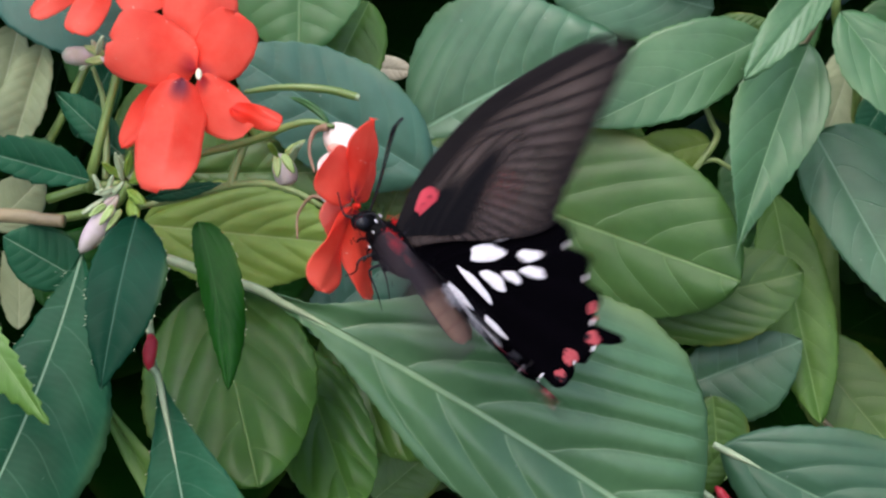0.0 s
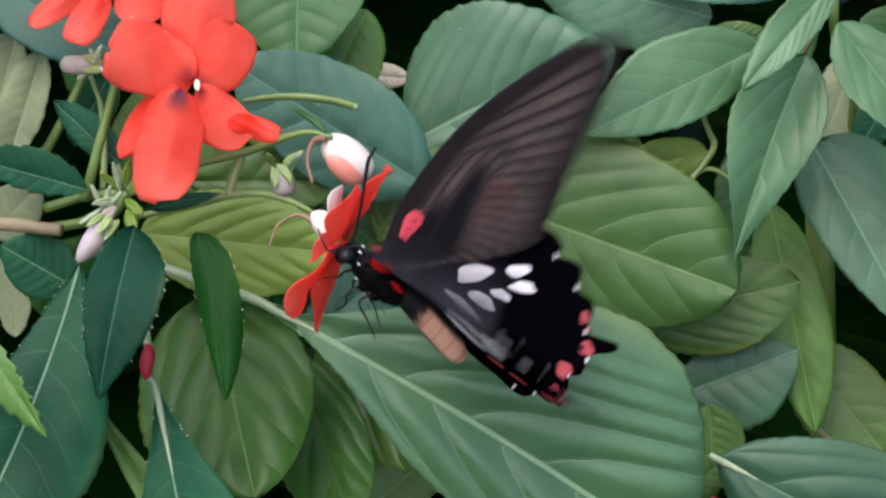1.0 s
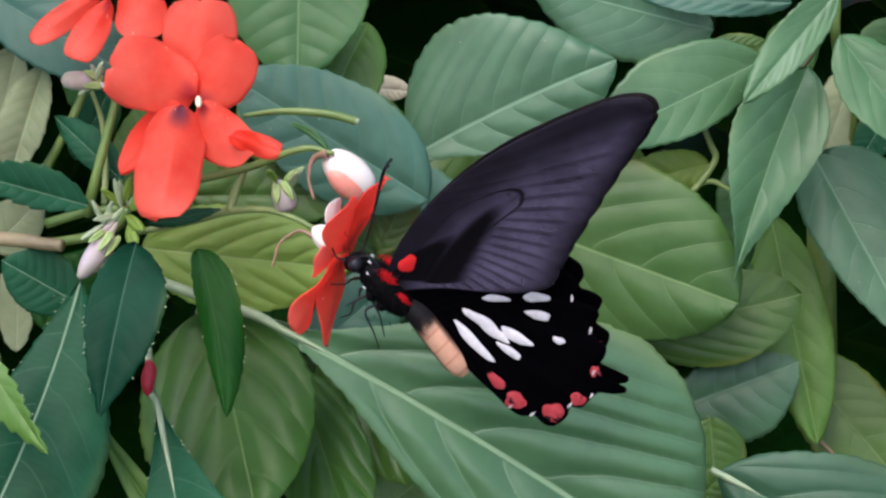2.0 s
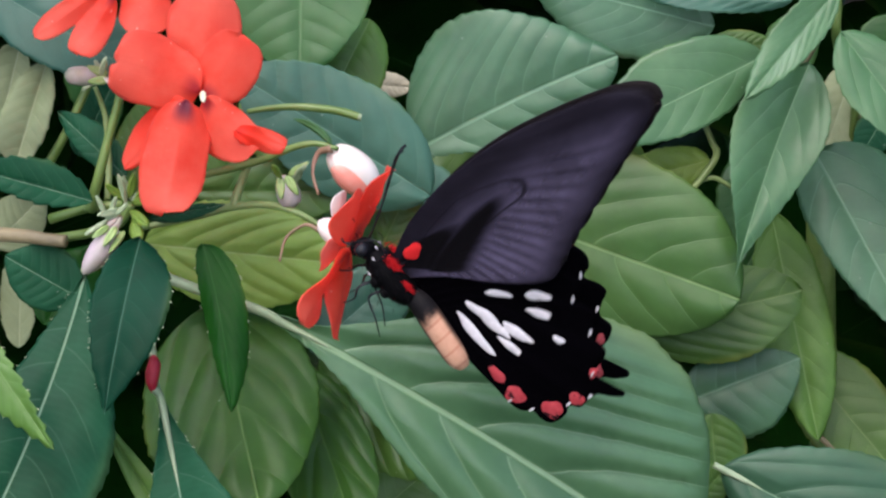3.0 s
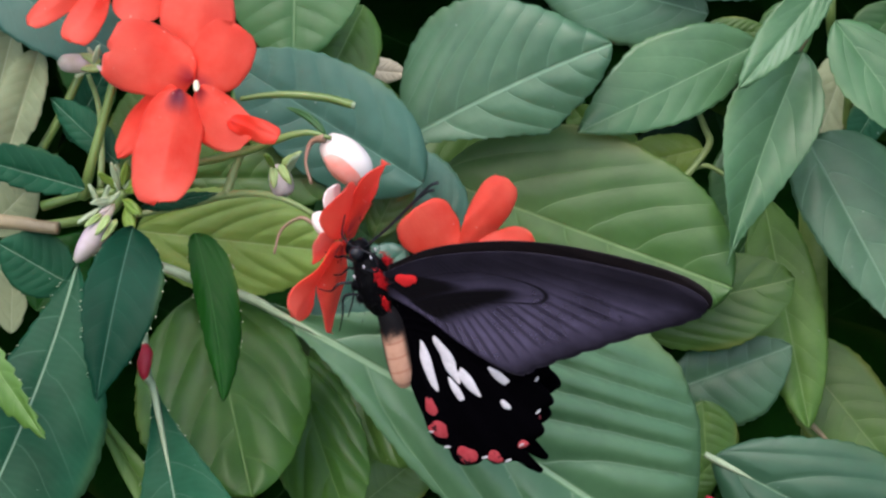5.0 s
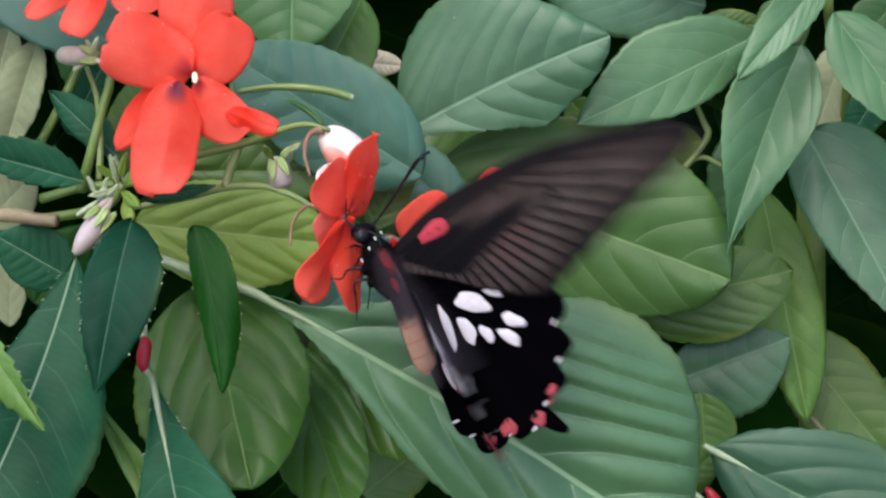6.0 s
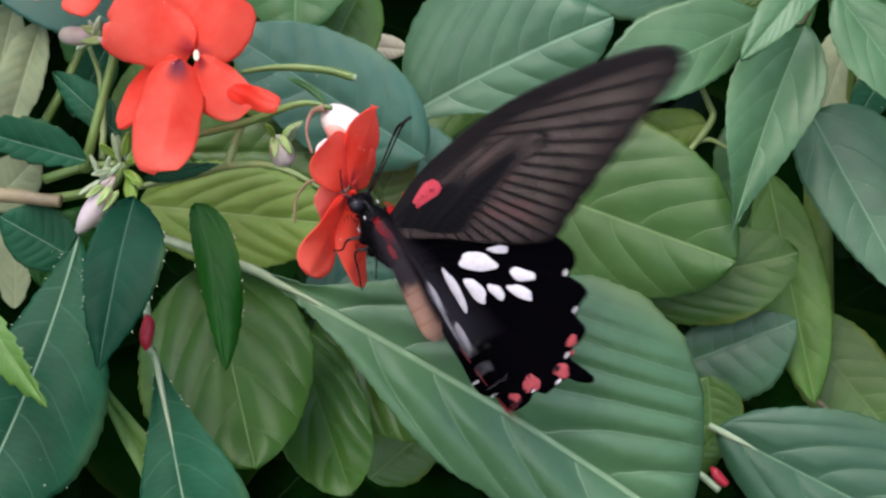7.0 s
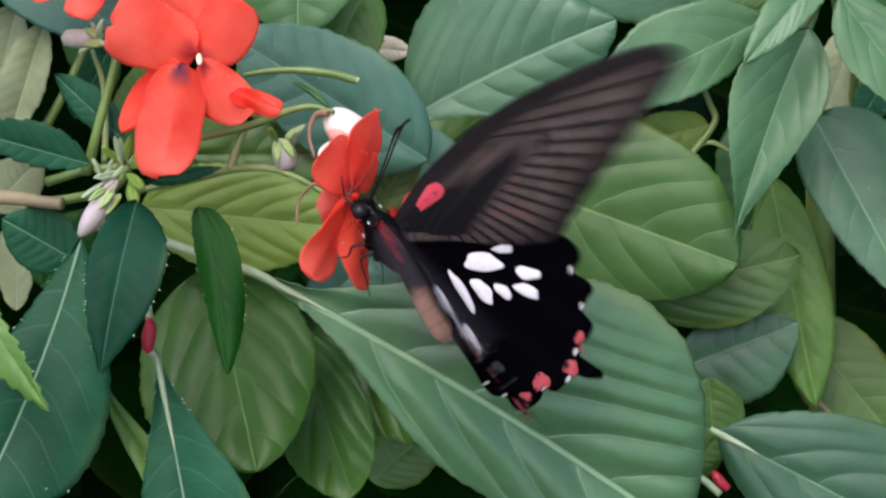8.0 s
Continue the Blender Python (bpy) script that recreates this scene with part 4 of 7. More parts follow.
def wing_material(name, fore, stripes=0.6, tint=(1.0, 1.0, 1.0), lead_end=0.25):
    m, nt, bsdf, out = fresh(name)
    uv = nt.nodes.new("ShaderNodeUVMap")
    uv.uv_map = "veins"
    sep = nt.nodes.new("ShaderNodeSeparateXYZ")
    nt.links.new(uv.outputs[0], sep.inputs[0])
    ray, out_r = sep.outputs[0], sep.outputs[1]
    uv2 = nt.nodes.new("ShaderNodeUVMap")
    uv2.uv_map = "fan"
    sep2 = nt.nodes.new("ShaderNodeSeparateXYZ")
    nt.links.new(uv2.outputs[0], sep2.inputs[0])
    fan = sep2.outputs[0]
    grain = cloud(nt, 600, 4)
    streak = calc(nt, "PINGPONG", calc(nt, "ADD", calc(nt, "MULTIPLY", ray, 21.0 if fore else 8.0), calc(nt, "MULTIPLY", grain, 0.12)), 0.5)
    vein = band(nt, streak, 0.05, 0.3)
    inside = calc(nt, "MULTIPLY", band(nt, out_r, 0.5, 0.54), band(nt, calc(nt, "ABSOLUTE", calc(nt, "SUBTRACT", fan, 0.36)), 0.15, 0.19))
    cell_streak = calc(nt, "PINGPONG", calc(nt, "ADD", calc(nt, "MULTIPLY", fan, 11.0), calc(nt, "MULTIPLY", grain, 0.3)), 0.5)
    cell_vein = calc(nt, "MULTIPLY", band(nt, cell_streak, 0.0, 0.35), inside)
    vein = calc(nt, "ADD", calc(nt, "MULTIPLY", vein, calc(nt, "SUBTRACT", 1.0, inside)), calc(nt, "MULTIPLY", cell_vein, 0.9))
    rim = calc(nt, "SUBTRACT", 1.0, band(nt, out_r, 0.72, 0.99))
    lead = band(nt, fan, 0.13, lead_end)
    root = calc(nt, "MAXIMUM", band(nt, out_r, 0.2, 0.36), calc(nt, "MULTIPLY", band(nt, out_r, 0.38, 0.52), calc(nt, "SUBTRACT", 1.0, band(nt, fan, 0.3, 0.42))))
    cell = calc(nt, "MULTIPLY", calc(nt, "MULTIPLY", inside, calc(nt, "SUBTRACT", 1.0, inside)), 4.0)
    black = (0.0014, 0.0011, 0.0018)
    if fore:
        dark = calc(nt, "MAXIMUM", calc(nt, "MAXIMUM", calc(nt, "MULTIPLY", vein, stripes), calc(nt, "MULTIPLY", rim, 0.85)), calc(nt, "MAXIMUM", calc(nt, "MAXIMUM", calc(nt, "MULTIPLY", lead, 0.9), root), cell))
        web = mix(nt, calc(nt, "ADD", calc(nt, "MULTIPLY", grain, 0.5), calc(nt, "MULTIPLY", ramp(nt, cloud(nt, 140, 3), [(0.35, (0, 0, 0)), (0.65, (1, 1, 1))]), 0.5)), tuple(0.04 * c for c in tint), tuple(0.12 * c for c in tint))
    else:
        dark = calc(nt, "MULTIPLY", vein, 0.6)
        web = mix(nt, grain, (0.0006, 0.0005, 0.0009), (0.0014, 0.0012, 0.0018))
    nt.links.new(mix(nt, dark, web, black), bsdf.inputs["Base Color"])
    bsdf.inputs["Roughness"].default_value = 0.62
    bsdf.inputs["Specular IOR Level"].default_value = 0.06 if fore else 0.0
    bsdf.inputs["Sheen Weight"].default_value = 0.08 if fore else 0.0
    bsdf.inputs["Sheen Tint"].default_value = (0.76, 0.62, 0.8, 1)
    bsdf.inputs["Sheen Roughness"].default_value = 0.4
    relief(nt, bsdf, calc(nt, "ADD", calc(nt, "MULTIPLY", vein, 1.0), calc(nt, "MULTIPLY", grain, 0.4)), 0.15 if fore else 0.3, 0.0005)
    if fore:
        tr = nt.nodes.new("ShaderNodeBsdfTransparent")
        mx = nt.nodes.new("ShaderNodeMixShader")
        nt.links.new(calc(nt, "MULTIPLY", calc(nt, "SUBTRACT", 1.0, dark), 0.2), mx.inputs[0])
        nt.links.new(bsdf.outputs[0], mx.inputs[1])
        nt.links.new(tr.outputs[0], mx.inputs[2])
        nt.links.new(mx.outputs[0], out.inputs[0])
    return m


def abdomen_material():
    m, nt, bsdf, out = fresh("salmon_banded_abdomen")
    tc = nt.nodes.new("ShaderNodeTexCoord")
    sep = nt.nodes.new("ShaderNodeSeparateXYZ")
    nt.links.new(tc.outputs["Object"], sep.inputs[0])
    ring = calc(nt, "PINGPONG", calc(nt, "MULTIPLY", sep.outputs[0], 330.0), 0.5)
    side = band(nt, calc(nt, "ABSOLUTE", calc(nt, "ADD", calc(nt, "MULTIPLY_ADD", sep.outputs[0], -0.17, sep.outputs[1]), 0.0009)), 0.0016, 0.0024)
    col = mix(nt, cloud(nt, 700, 3), (0.4, 0.2, 0.13), (0.55, 0.32, 0.22))
    col = mix(nt, calc(nt, "MULTIPLY", band(nt, ring, 0.02, 0.12), 0.45), col, (0.3, 0.1, 0.06))
    rear = band(nt, calc(nt, "ADD", sep.outputs[0], calc(nt, "MULTIPLY", cloud(nt, 500, 2), 0.004)), -0.0105, -0.0075)
    col = mix(nt, calc(nt, "MULTIPLY", side, rear), (0.006, 0.005, 0.006), col)
    nt.links.new(col, bsdf.inputs["Base Color"])
    bsdf.inputs["Roughness"].default_value = 0.6
    bsdf.inputs["Specular IOR Level"].default_value = 0.12
    relief(nt, bsdf, calc(nt, "ADD", ring, cloud(nt, 2500, 2)), 0.4, 0.0004)
    return m


def dusted(name, a, b, bare):
    """Loose scales that let some of the black wing through."""
    m, nt, bsdf, out = fresh(name)
    col = mix(nt, cloud(nt, 900, 3), a, b)
    col = mix(nt, band(nt, cloud(nt, 420, 3, 0.65), bare, bare + 0.1), col, (0.006, 0.004, 0.006))
    nt.links.new(col, bsdf.inputs["Base Color"])
    bsdf.inputs["Roughness"].default_value = 0.75
    bsdf.inputs["Specular IOR Level"].default_value = 0.06
    relief(nt, bsdf, cloud(nt, 2500, 2), 0.5, 0.0003)
    return m


FUR = velvet("black_velvet", (0.0009, 0.0009, 0.0012), (0.0028, 0.0026, 0.0034))
RED_FUR = velvet("red_tuft", (0.4, 0.008, 0.012), (0.58, 0.02, 0.025))
PINK_SCALE = dusted("pink_red_scales", (0.28, 0.015, 0.03), (0.42, 0.06, 0.075), 0.34)
ROOT_SCALE = dusted("bright_red_scales", (0.5, 0.01, 0.014), (0.62, 0.03, 0.03), 0.26)
UNDER_SCALE = dusted("rose_red_scales", (0.3, 0.02, 0.03), (0.44, 0.07, 0.08), 0.36)
RED_SCALE = dusted("dull_red_scales", (0.2, 0.02, 0.03), (0.36, 0.08, 0.085), 0.4)
WHITE_SCALE = dusted("white_scales", (0.42, 0.39, 0.42), (0.68, 0.64, 0.67), 0.2)
FRINGE = velvet("white_fringe_scales", (0.5, 0.46, 0.48), (0.7, 0.66, 0.68), 0.7)
SHELL = plain_material("glossy_black_shell", (0.004, 0.004, 0.006), (0.012, 0.012, 0.016), 900, 0.24, 0, 0.3, 0.22)
FORE_UNDER = wing_material("smoky_forewing_underside", True, 0.6, (0.88, 0.74, 1.28), 0.6)
FORE_UPPER = wing_material("brown_black_forewing_upperside", True, 0.95, (0.62, 0.45, 0.4))
HIND = wing_material("black_hindwing", False)
ABDOMEN = abdomen_material()

butterfly = tagged(new("butterfly"), "black swallowtail butterfly with white and red marks, feeding at a flower", "butterfly")
butterfly.empty_display_size = 0.02


def limb(ob, label="", parent=None):
    ob.parent = parent or butterfly
    if label:
        tagged(ob, label)
    return ob


def outline(points, per=9, scallop=None):
    pts = [np.array(p, float) for p in points]
    ext = [2 * pts[0] - pts[1]] + pts + [2 * pts[-1] - pts[-2]]
    line = []
    for k in range(1, len(ext) - 2):
        for q in range(per):
            t = q / per
            p0, p1, p2, p3 = ext[k - 1:k + 3]
            line.append(0.5 * (2 * p1 + (p2 - p0) * t + (2 * p0 - 5 * p1 + 4 * p2 - p3) * t * t + (3 * p1 - p0 - 3 * p2 + p3) * t ** 3))
    line.append(pts[-1])
    if scallop:
        first, last, waves, depth = scallop
        n = len(line) - 1
        for i, p in enumerate(line):
            q = i / n
            if first < q < last:
                f = (q - first) / (last - first)
                line[i] = p * (1 - depth * (1 - abs(math.sin(math.pi * waves * f)) ** 0.6) / np.linalg.norm(p))
    return line


def camber(x, y, span):
    r = math.hypot(x, y) / span
    return 0.045 * span * r * (1 - r) + 0.006 * span * math.sin(x * 0.25)


def wing(name, line, span, material, flip, label, back=None):
    rows, verts, uvs, fans = 26, [], [], []
    lead = line[:max(range(len(line)), key=lambda k: line[k][1]) + 1]
    for i in range(rows):
        r = i / (rows - 1)
        for j, p in enumerate(line):
            x, y = p * r
            verts.append(mm(x, y, flip * camber(x, y, span)))
            uvs.append((math.atan2(14 - x, y - 4) / 1.5 if span > 50 else j / (len(line) - 1), r))
            edge = np.interp(y, [q[1] for q in lead], [q[0] for q in lead])
            fans.append(((edge - x) / 20, r))
    ob = mesh_object(name, verts, grid_faces(rows, len(line)), material, uvs)
    layer = ob.data.uv_layers.new(name="fan")
    layer.data.foreach_set("uv", np.array([fans[l.vertex_index] for l in ob.data.loops], dtype=np.float32).ravel())
    so = ob.modifiers.new("thickness", "SOLIDIFY")
    so.thickness, so.offset = 0.00016, 0
    if back:
        ob.data.materials.append(back)
        so.material_offset = 1
    return limb(ob, label)


def scale_patch(name, wing_ob, span, flip, y, x, half_len, half_wid, angle, material, label="", flare=0.0, faces=(1, -1)):
    """A patch of coloured scales on the faces of a wing (1: far, -1: near). The angle turns it from the hinge's ray."""
    base = math.atan2(x, y) + radians(angle)
    n, verts, quads = 20, [], []
    for sgn in faces:
        for ring in (0.0, 0.86, 1.0):
            for k in range(n):
                a = 2 * math.pi * k / n
                wob = 1 + 0.1 * math.sin(3 * a + x) + 0.06 * math.sin(5 * a + y)
                ca, sa = [math.copysign(abs(q) ** (0.55 if flare else 1.0), q) for q in (math.cos(a), math.sin(a))]
                l, w = half_len * ca * ring * wob, half_wid * sa * ring * wob * (1 + flare * ca)
                py, px = y + l * math.cos(base) - w * math.sin(base), x + l * math.sin(base) + w * math.cos(base)
                verts.append(mm(px, py, flip * camber(px, py, span) + sgn * (0.18 if ring < 1 else 0.085)))
    for s in range(0, 3 * len(faces), 3):
        for ring in (0, 1):
            for k in range(n):
                q = (k + 1) % n
                a, b = (s + ring) * n, (s + ring + 1) * n
                quads.append((a + k, a + q, b + q, b + k))
    if len(faces) == 2:
        for k in range(n):
            q = (k + 1) % n
            quads.append((2 * n + k, 2 * n + q, 5 * n + q, 5 * n + k))
    return limb(mesh_object(name, verts, quads, material), label, wing_ob)


FORE_LINE = outline([(2, 0), (6, 9), (8.4, 21), (8.9, 32), (7.7, 43), (5.9, 52.5), (4.1, 58), (1.6, 61), (-1.2, 60.4), (-3.3, 57), (-5.4, 51.3), (-7.8, 45.2), (-10.4, 39),
                     (-12.9, 33.1), (-15.2, 28), (-16.8, 24.6), (-15.6, 20), (-11.8, 13.5), (-7, 7), (-3, 0)], 8, (0.42, 0.78, 8, 0.7))
HIND_LINE = outline([(0, 0), (3.2, 7), (4.2, 16), (3.4, 24), (1.6, 29), (-0.6, 31.8), (-3, 32.3), (-4.9, 31.2), (-6.4, 33.8), (-8, 35), (-10, 34), (-12.2, 33.4), (-14.4, 35.3),
                     (-16.6, 34.8), (-18.8, 33), (-20.6, 33.4), (-22.5, 35.6), (-23.1, 37.6), (-24.3, 37.4), (-24.4, 35), (-24, 32.6), (-25.6, 30.6), (-27, 29), (-26.8, 27),
                     (-28.8, 26), (-30.6, 23.6), (-30.4, 21.6), (-28.4, 20), (-28.2, 17.4), (-26.4, 15.4), (-23, 13.2), (-18, 9.5), (-11, 5), (-5, 1.6), (-2, 0.5)], 6)
FRINGE_NOTCHES = ((-4.6, 30.6), (-11.2, 33), (-19.6, 32.4), (-24.6, 31.2), (-26.4, 26.9), (-28.0, 19.6), (-26.0, 16.0))


def forewing(flip):
    faces = (FORE_UNDER, FORE_UPPER) if flip < 0 else (FORE_UPPER, FORE_UNDER)
    ob = wing("forewing", FORE_LINE, 62, faces[0], flip, "smoky black forewing with dark veins", faces[1])
    scale_patch("red_patch", ob, 62, flip, 7.6, 1.9, 2.9, 1.35, 0, PINK_SCALE, "pink-red patch at the wing root", 0.5, (-flip,))
    scale_patch("red_patch", ob, 62, flip, 4.4, 0.9, 2.3, 1.3, 0, ROOT_SCALE, "bright red patch on the hinge", 0.0, (flip,))
    return ob


def hindwing(flip):
    ob = wing("hindwing", HIND_LINE, 42, HIND, flip, "velvety black scalloped hindwing with a short tail")
    # above: the white spots of the cell and between the veins, and the red lunules along the edge
    for y, x, l, w, a in ((14.3, -4.0, 3.5, 1.75, 12), (18.0, -1.4, 1.9, 0.75, 10), (22.7, -5.6, 2.4, 1.15, 5), (22.7, -8.8, 2.5, 1.1, 0),
                          (18.3, -9.1, 2.0, 0.95, -10), (14.5, -9.2, 2.9, 1.25, -14), (10.8, -9.5, 4.6, 0.8, -14), (7.1, -11.0, 3.4, 0.7, 4), (12.9, -17.7, 3.0, 0.65, 0)):
        scale_patch("white_spot", ob, 42, flip, y, x, l, w, a, WHITE_SCALE, faces=(-flip,))
    for y, x, l, w, a in ((26.2, -25.4, 1.6, 1.7, 0), (31.6, -22.6, 1.5, 1.4, 0), (33.0, -17.0, 0.8, 1.3, 0), (23.4, -28.6, 1.4, 1.2, 0)):
        scale_patch("red_lunule", ob, 42, flip, y, x, l, w, a, RED_SCALE, faces=(-flip,))
    # below: long white streaks towards the inner edge, and larger red marks
    for y, x, l, w, a in ((11.2, -12.2, 5.2, 1.0, -8), (13.2, -8.0, 3.6, 1.05, -6), (15.4, -10.6, 3.0, 1.0, -6), (19.2, -11.6, 3.2, 1.1, -4), (17.6, -14.4, 2.6, 0.8, -2),
                          (16.8, -3.8, 2.6, 0.7, 6), (24.2, -4.0, 2.5, 0.95, 4), (24.0, -7.6, 2.3, 0.95, 0), (27.0, -12.8, 1.2, 0.7, 0)):
        scale_patch("white_streak", ob, 42, flip, y, x, l, w, a, WHITE_SCALE, faces=(flip,))
    for y, x, l, w, a in ((14.2, -20.4, 2.2, 1.1, -4), (17.0, -24.8, 2.0, 1.9, 0), (23.6, -27.8, 2.0, 2.1, 0), (28.6, -25.2, 1.5, 1.4, 0), (32.6, -19.4, 0.8, 1.2, 0)):
        scale_patch("red_lunule", ob, 42, flip, y, x, l, w, a, UNDER_SCALE, faces=(flip,))
    for x, y in FRINGE_NOTCHES:
        scale_patch("white_fringe", ob, 42, flip, y, x, 0.22, 0.75, 0, FRINGE)
    return ob


near_fore_wing, far_fore_wing = forewing(-1), forewing(1)
near_hind_wing, far_hind_wing = hindwing(-1), hindwing(1)

# body
def tuft(name, middle, spread, way, count, length, material, seed):
    """A bunch of short tapering hairs."""
    rnd = random.Random(seed)
    verts, faces = [], []
    for _ in range(count):
        p = Vector([m + rnd.gauss(0, 0.5) * q for m, q in zip(middle, spread)])
        d = (Vector(way).normalized() + Vector([rnd.uniform(-0.5, 0.5) for _ in range(3)])).normalized()
        a = d.orthogonal().normalized()
        b = d.cross(a)
        n = len(verts)
        for k in range(4):
            an = math.pi * k / 2
            verts.append(mm(*(p + (a * math.cos(an) + b * math.sin(an)) * 0.09)))
        verts.append(mm(*(p + d * length * rnd.uniform(0.6, 1.1))))
        faces += [(n + k, n + (k + 1) % 4, n + 4) for k in range(4)] + [(n + 3, n + 2, n + 1, n)]
    return mesh_object(name, verts, faces, material)


limb(tube("thorax", [(5.0, -2.4, 0), (3.4, -2.7, 0), (0.5, -3.0, 0), (-3.2, -3.3, 0), (-6.2, -3.0, 0)], [1.5, 2.6, 3.4, 3.1, 2.2], FUR, 18, mm), "black furry thorax")
limb(tuft("fur", (0.5, -2.8, 0), (6.5, 3.2, 4.2), (-0.6, -0.3, 0), 700, 1.4, FUR, 31))
head = limb(pod("head", (8.4, -3.4, 0), (4.0, -3.0, 0), 1.9, FUR, 0.45, 0.45, 0, mm), "black head")
for s in (1, -1):
    limb(pod("eye", (8.0, -3.3, s * 1.5), (5.2, -3.3, s * 1.5), 1.45, SHELL, 0.5, 0.5, 0, mm), "glossy black eye", head)
    limb(pod("palp", (8.6, -4.2, s * 0.6), (6.4, -5.4, s * 0.7), 0.6, FUR, 0.5, 0.5, 0, mm), "", head)
limb(tube("abdomen", [(-5.4, -2.8, 0), (-8.0, -2.5, 0), (-11, -2.9, 0), (-15, -3.6, 0), (-18.4, -4.3, 0), (-20.6, -4.8, 0), (-22.2, -5.1, 0)],
          [2.0, 2.4, 2.6, 2.65, 2.5, 2.1, 1.1], ABDOMEN, 24, mm), "salmon-orange abdomen with black lines")
for s in (1, -1):
    limb(tuft("red_tuft", (1.6, -0.6, s * 2.4), (1.5, 0.6, 0.5), (-0.5, 0.7, s * 0.8), 240, 1.7, RED_FUR, 11 + s), "bright red tuft of hair")
    limb(tuft("red_tuft", (-3.4, -1.5, s * 2.2), (1.2, 0.6, 0.4), (-0.9, 0.4, s * 0.6), 80, 1.4, RED_FUR, 15 + s), "bright red tuft of hair")
    limb(tube("antenna", [(6.8, -2.0, s * 0.5), (8.8, 2.2, s * 0.7), (11.2, 6.6, s * 0.9), (13.5, 10.5, s * 1.1), (15.2, 13.7, s * 1.3), (15.4, 15.4, s * 1.5)], [0.17, 0.15, 0.15, 0.17, 0.28, 0.32], SHELL, 8, mm), "thin black clubbed antenna")
    for x, far, low in ((3.0, 6.0, 4.0), (0.6, 6.6, 1.0), (-2.0, 6.0, -5.5))[1 if s < 0 else 0:]:
        leg = limb(tube("leg", [(x, -5.0, s * 1.2), (x + 1.4, -8.0, s * 3.0), (x + low * 0.4, -6.2 - far * 0.6, s * 3.2), (x + low, -6 - far, s * 2.6)],
                        [0.34, 0.24, 0.16, 0.1], SHELL, 8, mm))
        limb(pod("coxa", (x + 0.9, -4.2, s * 1.6), (x - 0.7, -6.4, s * 2.0), 1.05, FUR, 0.5, 0.45, 0, mm), "black hip of the leg", leg)
    for x, y, z in ((2.6, -5.0, 2.5), (4.0, -2.6, 2.2), (5.2, -1.0, 1.4), (-1.6, -5.6, 2.5)):
        limb(pod("white_dot", (x + 0.4, y, s * (z - 0.05)), (x - 0.4, y, s * (z + 0.1)), 0.16, FRINGE, 0.5, 0.5, 0, mm))
limb(tube("leg", [(3.6, -3.4, -1.6), (3.2, 0.2, -3.6), (6.2, 0.9, -3.8), (7.9, -1.2, -3.4), (9.6, -4.2, -2.4)], [0.3, 0.22, 0.17, 0.13, 0.1], SHELL, 8, mm), "thin black bent foreleg")
limb(tube("proboscis", [(8.0, -4.4, 0), (9.6, -5.4, 0), (11.4, -4.8, 0.2), (13.6, -3.4, 0.2)], [0.24, 0.18, 0.15, 0.12], SHELL, 8, mm))


# ---- movement ----
def beat(side, x, z, flap, sweep):
    """A wing's pose on the body (side 1: far, -1: near): opened by flap about the body's axis, swept back by sweep in its own plane."""
    return pose(x, 0, side * z, side * flap) @ pose(0, 0, 0, 0, 0, sweep)


def fore_beat(side, flap, sweep):
    return beat(side, 0.0, 0.0015 if side < 0 else 0.0007, flap, sweep)


def hind_beat(side, flap, sweep):
    return beat(side, -0.002, 0.0006 if side < 0 else 0.0011, flap, sweep)


